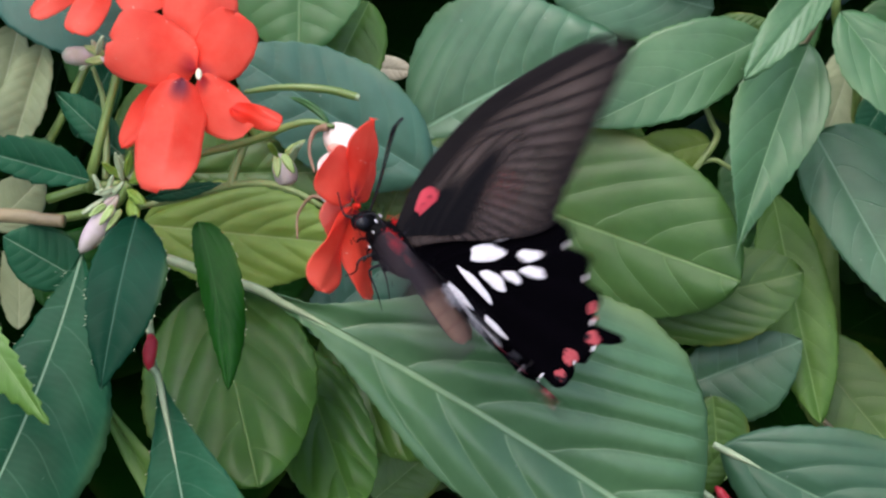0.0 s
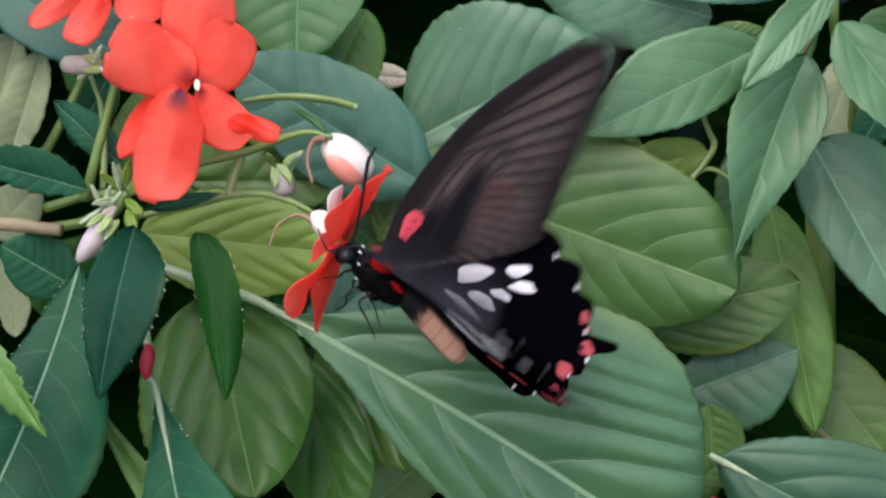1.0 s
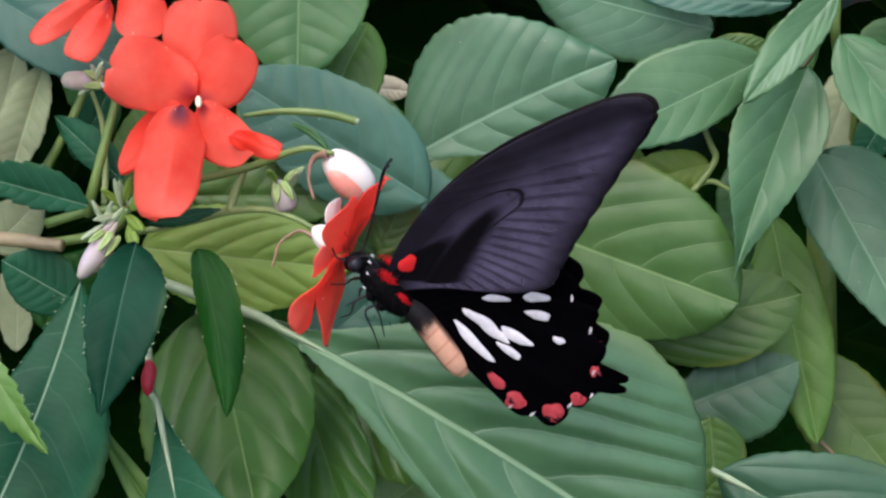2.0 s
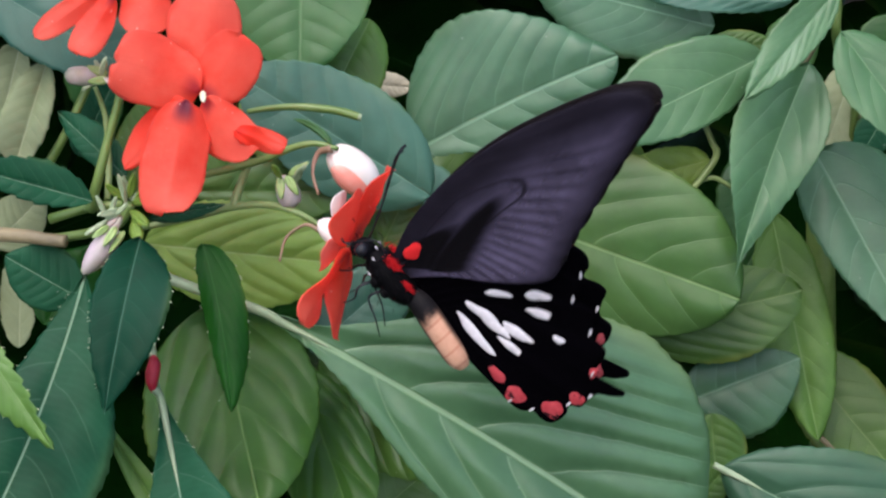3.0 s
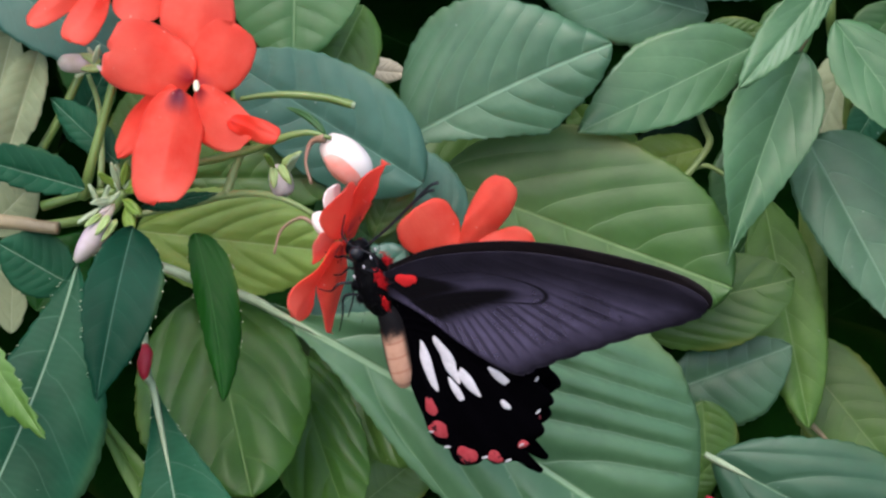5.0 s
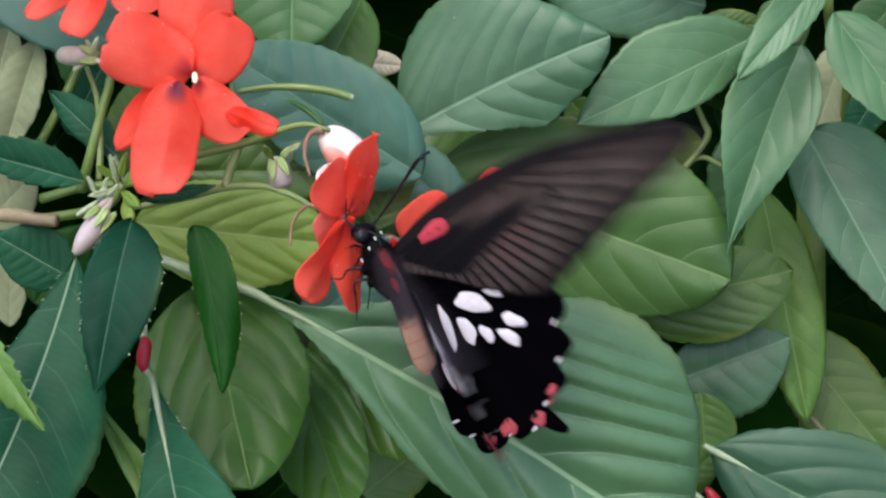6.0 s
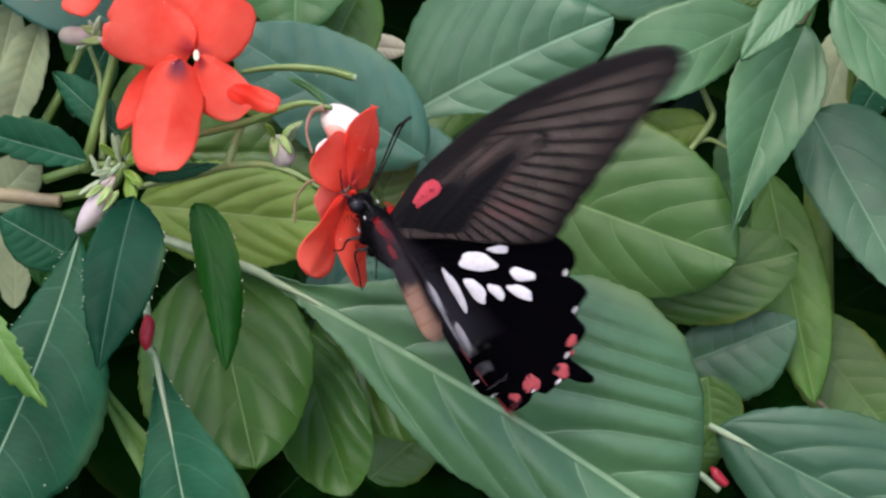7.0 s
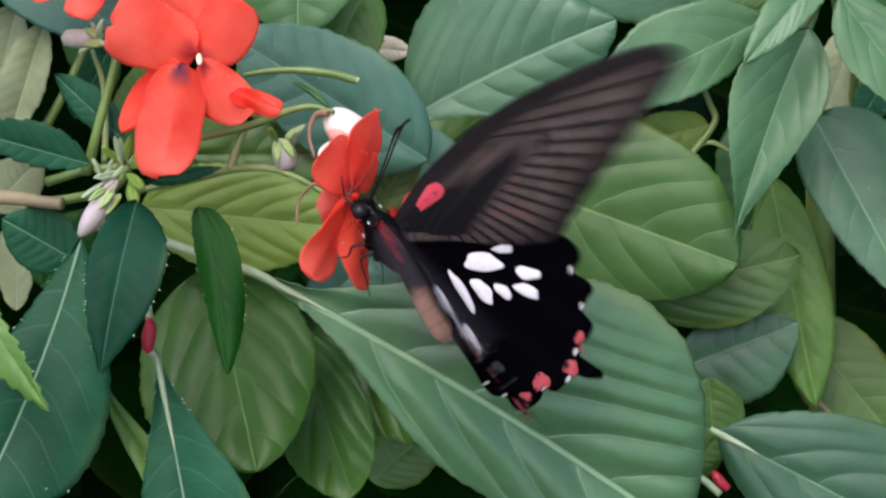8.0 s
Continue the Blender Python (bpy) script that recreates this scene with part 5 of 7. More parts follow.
def motions():
    walk(butterfly, [
        (0.0, turned(pose(-0.00863, -0.00137, 0.026, 154.6, -5.7, 133.0))),
        (0.1, turned(pose(-0.00882, -0.00116, 0.026, 152.6, -4.9, 136.3))),
        (0.2, turned(pose(-0.00880, -0.00088, 0.026, 156.0, -4.4, 138.5))),
        (0.3, turned(pose(-0.00910, -0.00070, 0.026, 155.9, -3.7, 139.4))),
        (0.4, turned(pose(-0.00945, -0.00048, 0.026, 157.6, -2.6, 135.2))),
        (0.5, turned(pose(-0.00926, -0.00035, 0.026, 155.5, -1.1, 140.6))),
        (0.6, turned(pose(-0.00958, -0.00104, 0.026, 155.4, -3.5, 146.2))),
        (0.7, turned(pose(-0.00974, -0.00187, 0.026, 155.4, -4.4, 146.8))),
        (0.8, turned(pose(-0.01017, -0.00275, 0.026, 156.6, -5.5, 142.1))),
        (0.9, turned(pose(-0.01044, -0.00338, 0.026, 158.5, -7.4, 140.9))),
        (1.0, turned(pose(-0.01096, -0.00421, 0.026, 156.5, -8.5, 140.0))),
        (1.1, turned(pose(-0.01078, -0.00417, 0.026, 159.2, -9.0, 136.5))),
        (1.2, turned(pose(-0.01057, -0.00407, 0.026, 155.6, -9.1, 137.6))),
        (1.3, turned(pose(-0.01039, -0.00386, 0.026, 155.3, -10.3, 138.7))),
        (1.4, turned(pose(-0.00997, -0.00364, 0.026, 157.7, -11.3, 141.5))),
        (1.5, turned(pose(-0.00982, -0.00356, 0.026, 159.1, -11.7, 136.1))),
        (1.6, turned(pose(-0.00982, -0.00353, 0.026, 155.0, -11.1, 137.8))),
        (1.7, turned(pose(-0.00967, -0.00348, 0.026, 155.2, -10.3, 138.1))),
        (1.8, turned(pose(-0.00967, -0.00335, 0.026, 155.6, -10.2, 137.6))),
        (1.9, turned(pose(-0.00966, -0.00322, 0.026, 155.9, -10.1, 137.2))),
        (2.0, turned(pose(-0.00966, -0.00310, 0.026, 156.2, -10.0, 136.7))),
        (2.1, turned(pose(-0.00965, -0.00298, 0.026, 156.5, -9.8, 136.3))),
        (2.2, turned(pose(-0.00965, -0.00285, 0.026, 156.9, -9.7, 135.8))),
        (2.3, turned(pose(-0.00964, -0.00272, 0.026, 157.2, -9.6, 135.3))),
        (2.4, turned(pose(-0.00964, -0.00260, 0.026, 157.5, -9.5, 134.9))),
        (2.5, turned(pose(-0.00964, -0.00248, 0.026, 157.9, -9.4, 134.4))),
        (2.6, turned(pose(-0.00963, -0.00235, 0.026, 158.2, -9.2, 134.0))),
        (2.7, turned(pose(-0.00963, -0.00222, 0.026, 158.6, -9.2, 133.5))),
        (2.8, turned(pose(-0.00963, -0.00210, 0.026, 158.9, -9.1, 133.0))),
        (2.9, turned(pose(-0.00951, -0.00191, 0.026, 161.3, -9.3, 133.6))),
        (3.0, turned(pose(-0.00959, -0.00187, 0.026, 158.7, -8.8, 132.8))),
        (3.1, turned(pose(-0.00956, -0.00185, 0.026, 159.0, -8.2, 134.6))),
        (3.2, turned(pose(-0.00954, -0.00185, 0.026, 159.8, -7.7, 136.5))),
        (3.3, turned(pose(-0.00954, -0.00185, 0.026, 157.3, -7.0, 138.7))),
        (3.4, turned(pose(-0.00937, -0.00168, 0.026, 162.0, -7.1, 141.6))),
        (3.5, turned(pose(-0.00942, -0.00176, 0.026, 159.6, -6.3, 142.8))),
        (3.6, turned(pose(-0.00941, -0.00182, 0.026, 157.6, -6.7, 139.5))),
        (3.7, turned(pose(-0.00934, -0.00181, 0.026, 158.3, -7.6, 136.8))),
        (3.8, turned(pose(-0.00920, -0.00171, 0.026, 162.0, -8.7, 133.9))),
        (3.9, turned(pose(-0.00913, -0.00170, 0.026, 163.3, -9.3, 130.2))),
        (4.0, turned(pose(-0.00903, -0.00168, 0.026, 163.2, -9.8, 126.5))),
        (4.1, turned(pose(-0.00960, -0.00273, 0.026, 158.6, -12.6, 120.8))),
        (4.2, turned(pose(-0.00990, -0.00363, 0.026, 160.4, -16.4, 117.6))),
        (4.3, turned(pose(-0.01013, -0.00454, 0.026, 162.7, -20.3, 114.5))),
        (4.4, turned(pose(-0.01085, -0.00565, 0.026, 159.8, -23.1, 108.5))),
        (4.5, turned(pose(-0.01086, -0.00643, 0.026, 161.8, -27.3, 108.4))),
        (4.6, turned(pose(-0.01081, -0.00637, 0.026, 160.1, -26.3, 109.2))),
        (4.7, turned(pose(-0.01080, -0.00633, 0.026, 160.2, -25.2, 108.5))),
        (4.8, turned(pose(-0.01076, -0.00627, 0.026, 158.5, -24.2, 109.5))),
        (4.9, turned(pose(-0.01071, -0.00621, 0.026, 156.8, -23.1, 110.4))),
        (5.0, turned(pose(-0.01065, -0.00615, 0.026, 155.2, -22.0, 111.3))),
        (5.1, turned(pose(-0.01061, -0.00609, 0.026, 153.5, -20.9, 112.2))),
        (5.2, turned(pose(-0.01056, -0.00603, 0.026, 151.9, -19.8, 113.0))),
        (5.3, turned(pose(-0.01051, -0.00596, 0.026, 150.2, -18.7, 113.9))),
        (5.4, turned(pose(-0.01046, -0.00590, 0.026, 148.5, -17.6, 114.7))),
        (5.5, turned(pose(-0.01041, -0.00584, 0.026, 146.9, -16.6, 115.4))),
        (5.6, turned(pose(-0.01036, -0.00578, 0.026, 145.3, -15.5, 116.2))),
        (5.7, turned(pose(-0.01031, -0.00571, 0.026, 143.7, -14.3, 116.9))),
        (5.8, turned(pose(-0.01027, -0.00565, 0.026, 142.1, -13.3, 117.6))),
        (5.9, turned(pose(-0.00969, -0.00500, 0.026, 146.8, -12.3, 116.9))),
        (6.0, turned(pose(-0.00907, -0.00432, 0.026, 150.6, -10.9, 117.6))),
        (6.1, turned(pose(-0.00916, -0.00407, 0.026, 149.0, -10.5, 118.1))),
        (6.2, turned(pose(-0.00919, -0.00378, 0.026, 149.3, -10.5, 119.2))),
        (6.3, turned(pose(-0.00936, -0.00356, 0.026, 145.8, -9.7, 119.1))),
        (6.4, turned(pose(-0.00947, -0.00332, 0.026, 143.9, -9.2, 119.7))),
        (6.5, turned(pose(-0.00956, -0.00305, 0.026, 142.6, -8.9, 120.2))),
        (6.6, turned(pose(-0.00965, -0.00303, 0.026, 143.0, -8.4, 120.2))),
        (6.7, turned(pose(-0.00971, -0.00298, 0.026, 142.7, -7.9, 120.8))),
        (6.8, turned(pose(-0.00984, -0.00297, 0.026, 140.4, -7.1, 121.9))),
        (6.9, turned(pose(-0.00986, -0.00290, 0.026, 142.8, -7.0, 121.4))),
        (7.0, turned(pose(-0.00993, -0.00286, 0.026, 142.8, -6.5, 121.7))),
        (7.1, turned(pose(-0.01002, -0.00340, 0.026, 143.2, -8.2, 119.3))),
        (7.2, turned(pose(-0.01008, -0.00392, 0.026, 144.8, -10.1, 116.8))),
        (7.3, turned(pose(-0.01020, -0.00447, 0.026, 144.1, -11.5, 114.4))),
        (7.4, turned(pose(-0.01027, -0.00500, 0.026, 145.2, -13.3, 112.0))),
        (7.5, turned(pose(-0.01038, -0.00555, 0.026, 145.0, -14.9, 109.5))),
        (7.6, turned(pose(-0.01023, -0.00498, 0.026, 145.0, -13.1, 112.1))),
        (7.7, turned(pose(-0.01005, -0.00439, 0.026, 144.3, -11.4, 115.7))),
        (7.8, turned(pose(-0.00994, -0.00384, 0.026, 141.6, -9.4, 119.0))),
        (7.9, turned(pose(-0.00974, -0.00325, 0.026, 144.1, -8.1, 121.8))),
        (8.0, turned(pose(-0.00955, -0.00265, 0.026, 143.2, -6.3, 125.2))),
    ])
    walk(near_fore_wing, [
        (0.0, fore_beat(-1, 68.5, 14.2)),
        (0.033, fore_beat(-1, 86.5, 14.2)),
        (0.1, fore_beat(-1, 6.5, 1.6)),
        (0.2, fore_beat(-1, 5.5, 4.5)),
        (0.267, fore_beat(-1, 46.8, 7.9)),
        (0.3, fore_beat(-1, 67.0, 9.7)),
        (0.333, fore_beat(-1, 83.0, 9.2)),
        (0.367, fore_beat(-1, 44.9, 8.8)),
        (0.4, fore_beat(-1, 65.2, 8.4)),
        (0.433, fore_beat(-1, 81.2, 7.6)),
        (0.5, fore_beat(-1, 11.1, 5.9)),
        (0.567, fore_beat(-1, 48.4, 10.2)),
        (0.6, fore_beat(-1, 68.4, 12.3)),
        (0.633, fore_beat(-1, 84.4, 11.5)),
        (0.667, fore_beat(-1, 54.2, 10.8)),
        (0.7, fore_beat(-1, 74.2, 10.1)),
        (0.733, fore_beat(-1, 90.2, 9.7)),
        (0.767, fore_beat(-1, 46.1, 9.2)),
        (0.8, fore_beat(-1, 66.3, 8.7)),
        (0.833, fore_beat(-1, 82.3, 9.7)),
        (0.9, fore_beat(-1, 5.3, 11.6)),
        (0.967, fore_beat(-1, 36.6, 9.2)),
        (1.0, fore_beat(-1, 57.8, 7.9)),
        (1.033, fore_beat(-1, 73.8, 8.5)),
        (1.067, fore_beat(-1, 53.8, 9.0)),
        (1.1, fore_beat(-1, 73.8, 9.6)),
        (1.133, fore_beat(-1, 89.8, 7.9)),
        (1.2, fore_beat(-1, 6.5, 4.5)),
        (1.3, fore_beat(-1, 6.6, 4.8)),
        (1.4, fore_beat(-1, 15.0, 8.8)),
        (1.467, fore_beat(-1, 46.0, 7.3)),
        (1.5, fore_beat(-1, 55.0, 6.5)),
        (1.533, fore_beat(-1, 64.0, 6.0)),
        (1.6, fore_beat(-1, 6.8, 5.1)),
        (1.7, fore_beat(-1, 6.6, 6.6)),
        (1.767, fore_beat(-1, 38.7, 6.6)),
        (1.8, fore_beat(-1, 59.7, 6.5)),
        (1.833, fore_beat(-1, 75.7, 6.5)),
        (1.9, fore_beat(-1, 31.5, 6.5)),
        (2.0, fore_beat(-1, 9.4, 6.4)),
        (2.1, fore_beat(-1, 10.7, 6.2)),
        (2.167, fore_beat(-1, 33.9, 6.2)),
        (2.2, fore_beat(-1, 55.4, 6.1)),
        (2.233, fore_beat(-1, 71.4, 6.1)),
        (2.267, fore_beat(-1, 41.1, 6.1)),
        (2.3, fore_beat(-1, 61.8, 6.1)),
        (2.333, fore_beat(-1, 77.8, 6.0)),
        (2.4, fore_beat(-1, 22.8, 6.0)),
        (2.5, fore_beat(-1, 9.4, 5.9)),
        (2.6, fore_beat(-1, 17.6, 5.8)),
        (2.667, fore_beat(-1, 36.4, 5.8)),
        (2.7, fore_beat(-1, 57.6, 5.7)),
        (2.733, fore_beat(-1, 73.6, 5.7)),
        (2.767, fore_beat(-1, 37.4, 5.6)),
        (2.8, fore_beat(-1, 58.5, 5.6)),
        (2.833, fore_beat(-1, 74.5, 5.3)),
        (2.9, fore_beat(-1, 5.4, 4.7)),
        (3.0, fore_beat(-1, 14.5, 3.4)),
        (3.067, fore_beat(-1, 37.7, 4.6)),
        (3.1, fore_beat(-1, 58.8, 5.2)),
        (3.133, fore_beat(-1, 74.8, 5.8)),
        (3.167, fore_beat(-1, 45.2, 6.4)),
        (3.2, fore_beat(-1, 65.5, 7.0)),
        (3.233, fore_beat(-1, 81.5, 5.6)),
        (3.3, fore_beat(-1, 6.5, 2.8)),
        (3.4, fore_beat(-1, 5.3, 2.7)),
        (3.467, fore_beat(-1, 39.3, 4.6)),
        (3.5, fore_beat(-1, 60.3, 5.5)),
        (3.533, fore_beat(-1, 76.3, 4.3)),
        (3.6, fore_beat(-1, 6.8, 1.8)),
        (3.7, fore_beat(-1, 6.7, -1.4)),
        (3.767, fore_beat(-1, 39.9, -2.4)),
        (3.8, fore_beat(-1, 60.8, -2.9)),
        (3.833, fore_beat(-1, 76.8, -2.2)),
        (3.867, fore_beat(-1, 47.3, -1.5)),
        (3.9, fore_beat(-1, 67.4, -0.9)),
        (3.933, fore_beat(-1, 83.4, -0.0)),
        (3.967, fore_beat(-1, 31.4, 0.8)),
        (4.0, fore_beat(-1, 40.6, 1.7)),
        (4.033, fore_beat(-1, 49.6, 3.2)),
        (4.1, fore_beat(-1, 7.3, 6.3)),
        (4.2, fore_beat(-1, 6.7, 6.0)),
        (4.267, fore_beat(-1, 36.3, 7.1)),
        (4.3, fore_beat(-1, 57.5, 7.6)),
        (4.333, fore_beat(-1, 73.5, 5.5)),
        (4.4, fore_beat(-1, 7.7, 1.3)),
        (4.5, fore_beat(-1, 7.1, 1.1)),
        (4.567, fore_beat(-1, 34.5, 2.0)),
        (4.6, fore_beat(-1, 56.0, 2.5)),
        (4.633, fore_beat(-1, 72.0, 5.8)),
        (4.667, fore_beat(-1, 51.0, 9.1)),
        (4.7, fore_beat(-1, 71.0, 12.4)),
        (4.733, fore_beat(-1, 87.0, 12.3)),
        (4.767, fore_beat(-1, 38.7, 12.2)),
        (4.8, fore_beat(-1, 59.7, 12.0)),
        (4.833, fore_beat(-1, 75.7, 12.0)),
        (4.9, fore_beat(-1, 31.6, 11.8)),
        (5.0, fore_beat(-1, 9.4, 11.4)),
        (5.1, fore_beat(-1, 10.7, 11.2)),
        (5.167, fore_beat(-1, 33.9, 10.9)),
        (5.2, fore_beat(-1, 55.5, 10.8)),
        (5.233, fore_beat(-1, 71.5, 10.7)),
        (5.267, fore_beat(-1, 41.1, 10.6)),
        (5.3, fore_beat(-1, 61.8, 10.5)),
        (5.333, fore_beat(-1, 77.8, 10.4)),
        (5.4, fore_beat(-1, 22.7, 10.3)),
        (5.5, fore_beat(-1, 9.4, 9.9)),
        (5.6, fore_beat(-1, 17.5, 9.6)),
        (5.667, fore_beat(-1, 36.3, 9.4)),
        (5.7, fore_beat(-1, 57.6, 9.3)),
        (5.733, fore_beat(-1, 73.6, 9.2)),
        (5.8, fore_beat(-1, 10.7, 9.0)),
        (5.867, fore_beat(-1, 41.3, 10.9)),
        (5.9, fore_beat(-1, 62.1, 11.9)),
        (5.933, fore_beat(-1, 78.1, 10.4)),
        (5.967, fore_beat(-1, 39.0, 9.0)),
        (6.0, fore_beat(-1, 60.0, 7.5)),
        (6.033, fore_beat(-1, 76.0, 5.5)),
        (6.1, fore_beat(-1, 9.8, 1.5)),
        (6.2, fore_beat(-1, 5.5, 4.9)),
        (6.267, fore_beat(-1, 34.5, 5.0)),
        (6.3, fore_beat(-1, 56.0, 5.0)),
        (6.333, fore_beat(-1, 72.0, 4.3)),
        (6.4, fore_beat(-1, 6.1, 2.8)),
        (6.5, fore_beat(-1, 3.8, 2.5)),
        (6.567, fore_beat(-1, 40.1, 3.5)),
        (6.6, fore_beat(-1, 61.0, 4.0)),
        (6.633, fore_beat(-1, 77.0, 3.3)),
        (6.7, fore_beat(-1, 80.0, 2.0)),
        (6.8, fore_beat(-1, 6.6, -4.8)),
        (6.867, fore_beat(-1, 36.8, -0.9)),
        (6.9, fore_beat(-1, 58.0, 1.0)),
        (6.933, fore_beat(-1, 74.0, 1.3)),
        (6.967, fore_beat(-1, 30.3, 15.7)),
        (7.0, fore_beat(-1, 51.4, 16.0)),
        (7.033, fore_beat(-1, 67.4, 14.7)),
        (7.1, fore_beat(-1, 12.8, -2.0)),
        (7.2, fore_beat(-1, 5.7, 3.5)),
        (7.267, fore_beat(-1, 36.8, 2.5)),
        (7.3, fore_beat(-1, 58.0, 2.0)),
        (7.333, fore_beat(-1, 74.0, 0.9)),
        (7.4, fore_beat(-1, 5.8, -1.4)),
        (7.5, fore_beat(-1, 7.7, -3.7)),
        (7.567, fore_beat(-1, 40.0, -0.7)),
        (7.6, fore_beat(-1, 60.8, 0.9)),
        (7.633, fore_beat(-1, 76.8, 1.9)),
        (7.667, fore_beat(-1, 54.0, 3.0)),
        (7.7, fore_beat(-1, 74.0, 4.0)),
        (7.733, fore_beat(-1, 90.0, 1.7)),
        (7.8, fore_beat(-1, 6.7, -2.8)),
        (7.867, fore_beat(-1, 42.6, 1.3)),
        (7.9, fore_beat(-1, 63.2, 3.4)),
        (7.933, fore_beat(-1, 79.2, 3.6)),
        (7.967, fore_beat(-1, 32.9, 16.0)),
        (8.0, fore_beat(-1, 53.7, 16.0)),
    ])
    walk(far_fore_wing, [
        (0.0, fore_beat(1, 47.5, 4.2)),
        (0.033, fore_beat(1, 65.5, 4.2)),
        (0.1, fore_beat(1, -5.5, 2.6)),
        (0.2, fore_beat(1, -4.5, 5.5)),
        (0.267, fore_beat(1, 22.8, 7.9)),
        (0.3, fore_beat(1, 46.0, 9.7)),
        (0.333, fore_beat(1, 62.0, 9.2)),
        (0.367, fore_beat(1, 16.3, 8.8)),
        (0.4, fore_beat(1, 44.2, 8.4)),
        (0.433, fore_beat(1, 60.2, 7.6)),
        (0.5, fore_beat(1, -10.1, 6.9)),
        (0.567, fore_beat(1, 27.4, 10.2)),
        (0.6, fore_beat(1, 47.4, 12.3)),
        (0.633, fore_beat(1, 63.4, 11.5)),
        (0.667, fore_beat(1, 33.2, 10.8)),
        (0.7, fore_beat(1, 53.2, 10.1)),
        (0.733, fore_beat(1, 69.2, 9.7)),
        (0.767, fore_beat(1, 20.4, 9.2)),
        (0.8, fore_beat(1, 45.3, 8.7)),
        (0.833, fore_beat(1, 61.3, 9.7)),
        (0.9, fore_beat(1, -4.3, 12.6)),
        (0.967, fore_beat(1, -3.7, 9.2)),
        (1.0, fore_beat(1, 36.8, 7.9)),
        (1.033, fore_beat(1, 52.8, 8.5)),
        (1.067, fore_beat(1, 32.8, 9.0)),
        (1.1, fore_beat(1, 52.8, 9.6)),
        (1.133, fore_beat(1, 68.8, 7.9)),
        (1.2, fore_beat(1, -5.5, 5.5)),
        (1.3, fore_beat(1, -5.6, 5.8)),
        (1.4, fore_beat(1, -11.0, 9.8)),
        (1.467, fore_beat(1, 40.0, 7.3)),
        (1.5, fore_beat(1, 49.0, 6.5)),
        (1.533, fore_beat(1, 58.0, 6.0)),
        (1.6, fore_beat(1, -5.8, 6.1)),
        (1.7, fore_beat(1, -5.6, 7.6)),
        (1.767, fore_beat(1, 0.2, 6.6)),
        (1.8, fore_beat(1, 38.7, 6.5)),
        (1.833, fore_beat(1, 54.7, 6.5)),
        (1.9, fore_beat(1, 8.2, 6.5)),
        (2.0, fore_beat(1, -8.4, 7.4)),
        (2.1, fore_beat(1, -9.7, 7.2)),
        (2.167, fore_beat(1, -7.7, 6.2)),
        (2.2, fore_beat(1, 34.4, 6.1)),
        (2.233, fore_beat(1, 50.4, 6.1)),
        (2.267, fore_beat(1, 5.5, 6.1)),
        (2.3, fore_beat(1, 40.8, 6.1)),
        (2.333, fore_beat(1, 56.8, 6.0)),
        (2.4, fore_beat(1, -2.4, 6.0)),
        (2.5, fore_beat(1, -8.4, 6.9)),
        (2.6, fore_beat(1, -9.1, 5.8)),
        (2.667, fore_beat(1, -4.1, 5.8)),
        (2.7, fore_beat(1, 36.6, 5.7)),
        (2.733, fore_beat(1, 52.6, 5.7)),
        (2.767, fore_beat(1, -2.4, 5.6)),
        (2.8, fore_beat(1, 37.5, 5.6)),
        (2.833, fore_beat(1, 53.5, 5.3)),
        (2.9, fore_beat(1, -4.4, 5.7)),
        (3.0, fore_beat(1, -11.3, 4.4)),
        (3.067, fore_beat(1, -1.8, 4.6)),
        (3.1, fore_beat(1, 37.8, 5.2)),
        (3.133, fore_beat(1, 53.8, 5.8)),
        (3.167, fore_beat(1, 17.2, 6.4)),
        (3.2, fore_beat(1, 44.5, 7.0)),
        (3.233, fore_beat(1, 60.5, 5.6)),
        (3.3, fore_beat(1, -5.5, 3.8)),
        (3.4, fore_beat(1, -4.3, 3.7)),
        (3.467, fore_beat(1, 1.5, 4.6)),
        (3.5, fore_beat(1, 39.3, 5.5)),
        (3.533, fore_beat(1, 55.3, 4.3)),
        (3.6, fore_beat(1, -5.8, 2.8)),
        (3.7, fore_beat(1, -5.7, -0.4)),
        (3.767, fore_beat(1, 2.8, -2.4)),
        (3.8, fore_beat(1, 39.8, -2.9)),
        (3.833, fore_beat(1, 55.8, -2.2)),
        (3.867, fore_beat(1, 24.5, -1.5)),
        (3.9, fore_beat(1, 46.4, -0.9)),
        (3.933, fore_beat(1, 62.4, -0.0)),
        (3.967, fore_beat(1, 21.5, 0.8)),
        (4.0, fore_beat(1, 34.6, 1.7)),
        (4.033, fore_beat(1, 43.6, 3.2)),
        (4.1, fore_beat(1, -6.3, 7.3)),
        (4.2, fore_beat(1, -5.7, 7.0)),
        (4.267, fore_beat(1, -4.3, 7.1)),
        (4.3, fore_beat(1, 36.5, 7.6)),
        (4.333, fore_beat(1, 52.5, 5.5)),
        (4.4, fore_beat(1, -6.7, 2.3)),
        (4.5, fore_beat(1, -6.1, 2.1)),
        (4.567, fore_beat(1, -6.9, 2.0)),
        (4.6, fore_beat(1, 35.0, 2.5)),
        (4.633, fore_beat(1, 51.0, 5.8)),
        (4.667, fore_beat(1, 30.0, 9.1)),
        (4.7, fore_beat(1, 50.0, 12.4)),
        (4.733, fore_beat(1, 66.0, 12.3)),
        (4.767, fore_beat(1, 0.2, 12.2)),
        (4.8, fore_beat(1, 38.7, 12.0)),
        (4.833, fore_beat(1, 54.7, 12.0)),
        (4.9, fore_beat(1, 8.2, 11.8)),
        (5.0, fore_beat(1, -8.4, 12.4)),
        (5.1, fore_beat(1, -9.7, 12.2)),
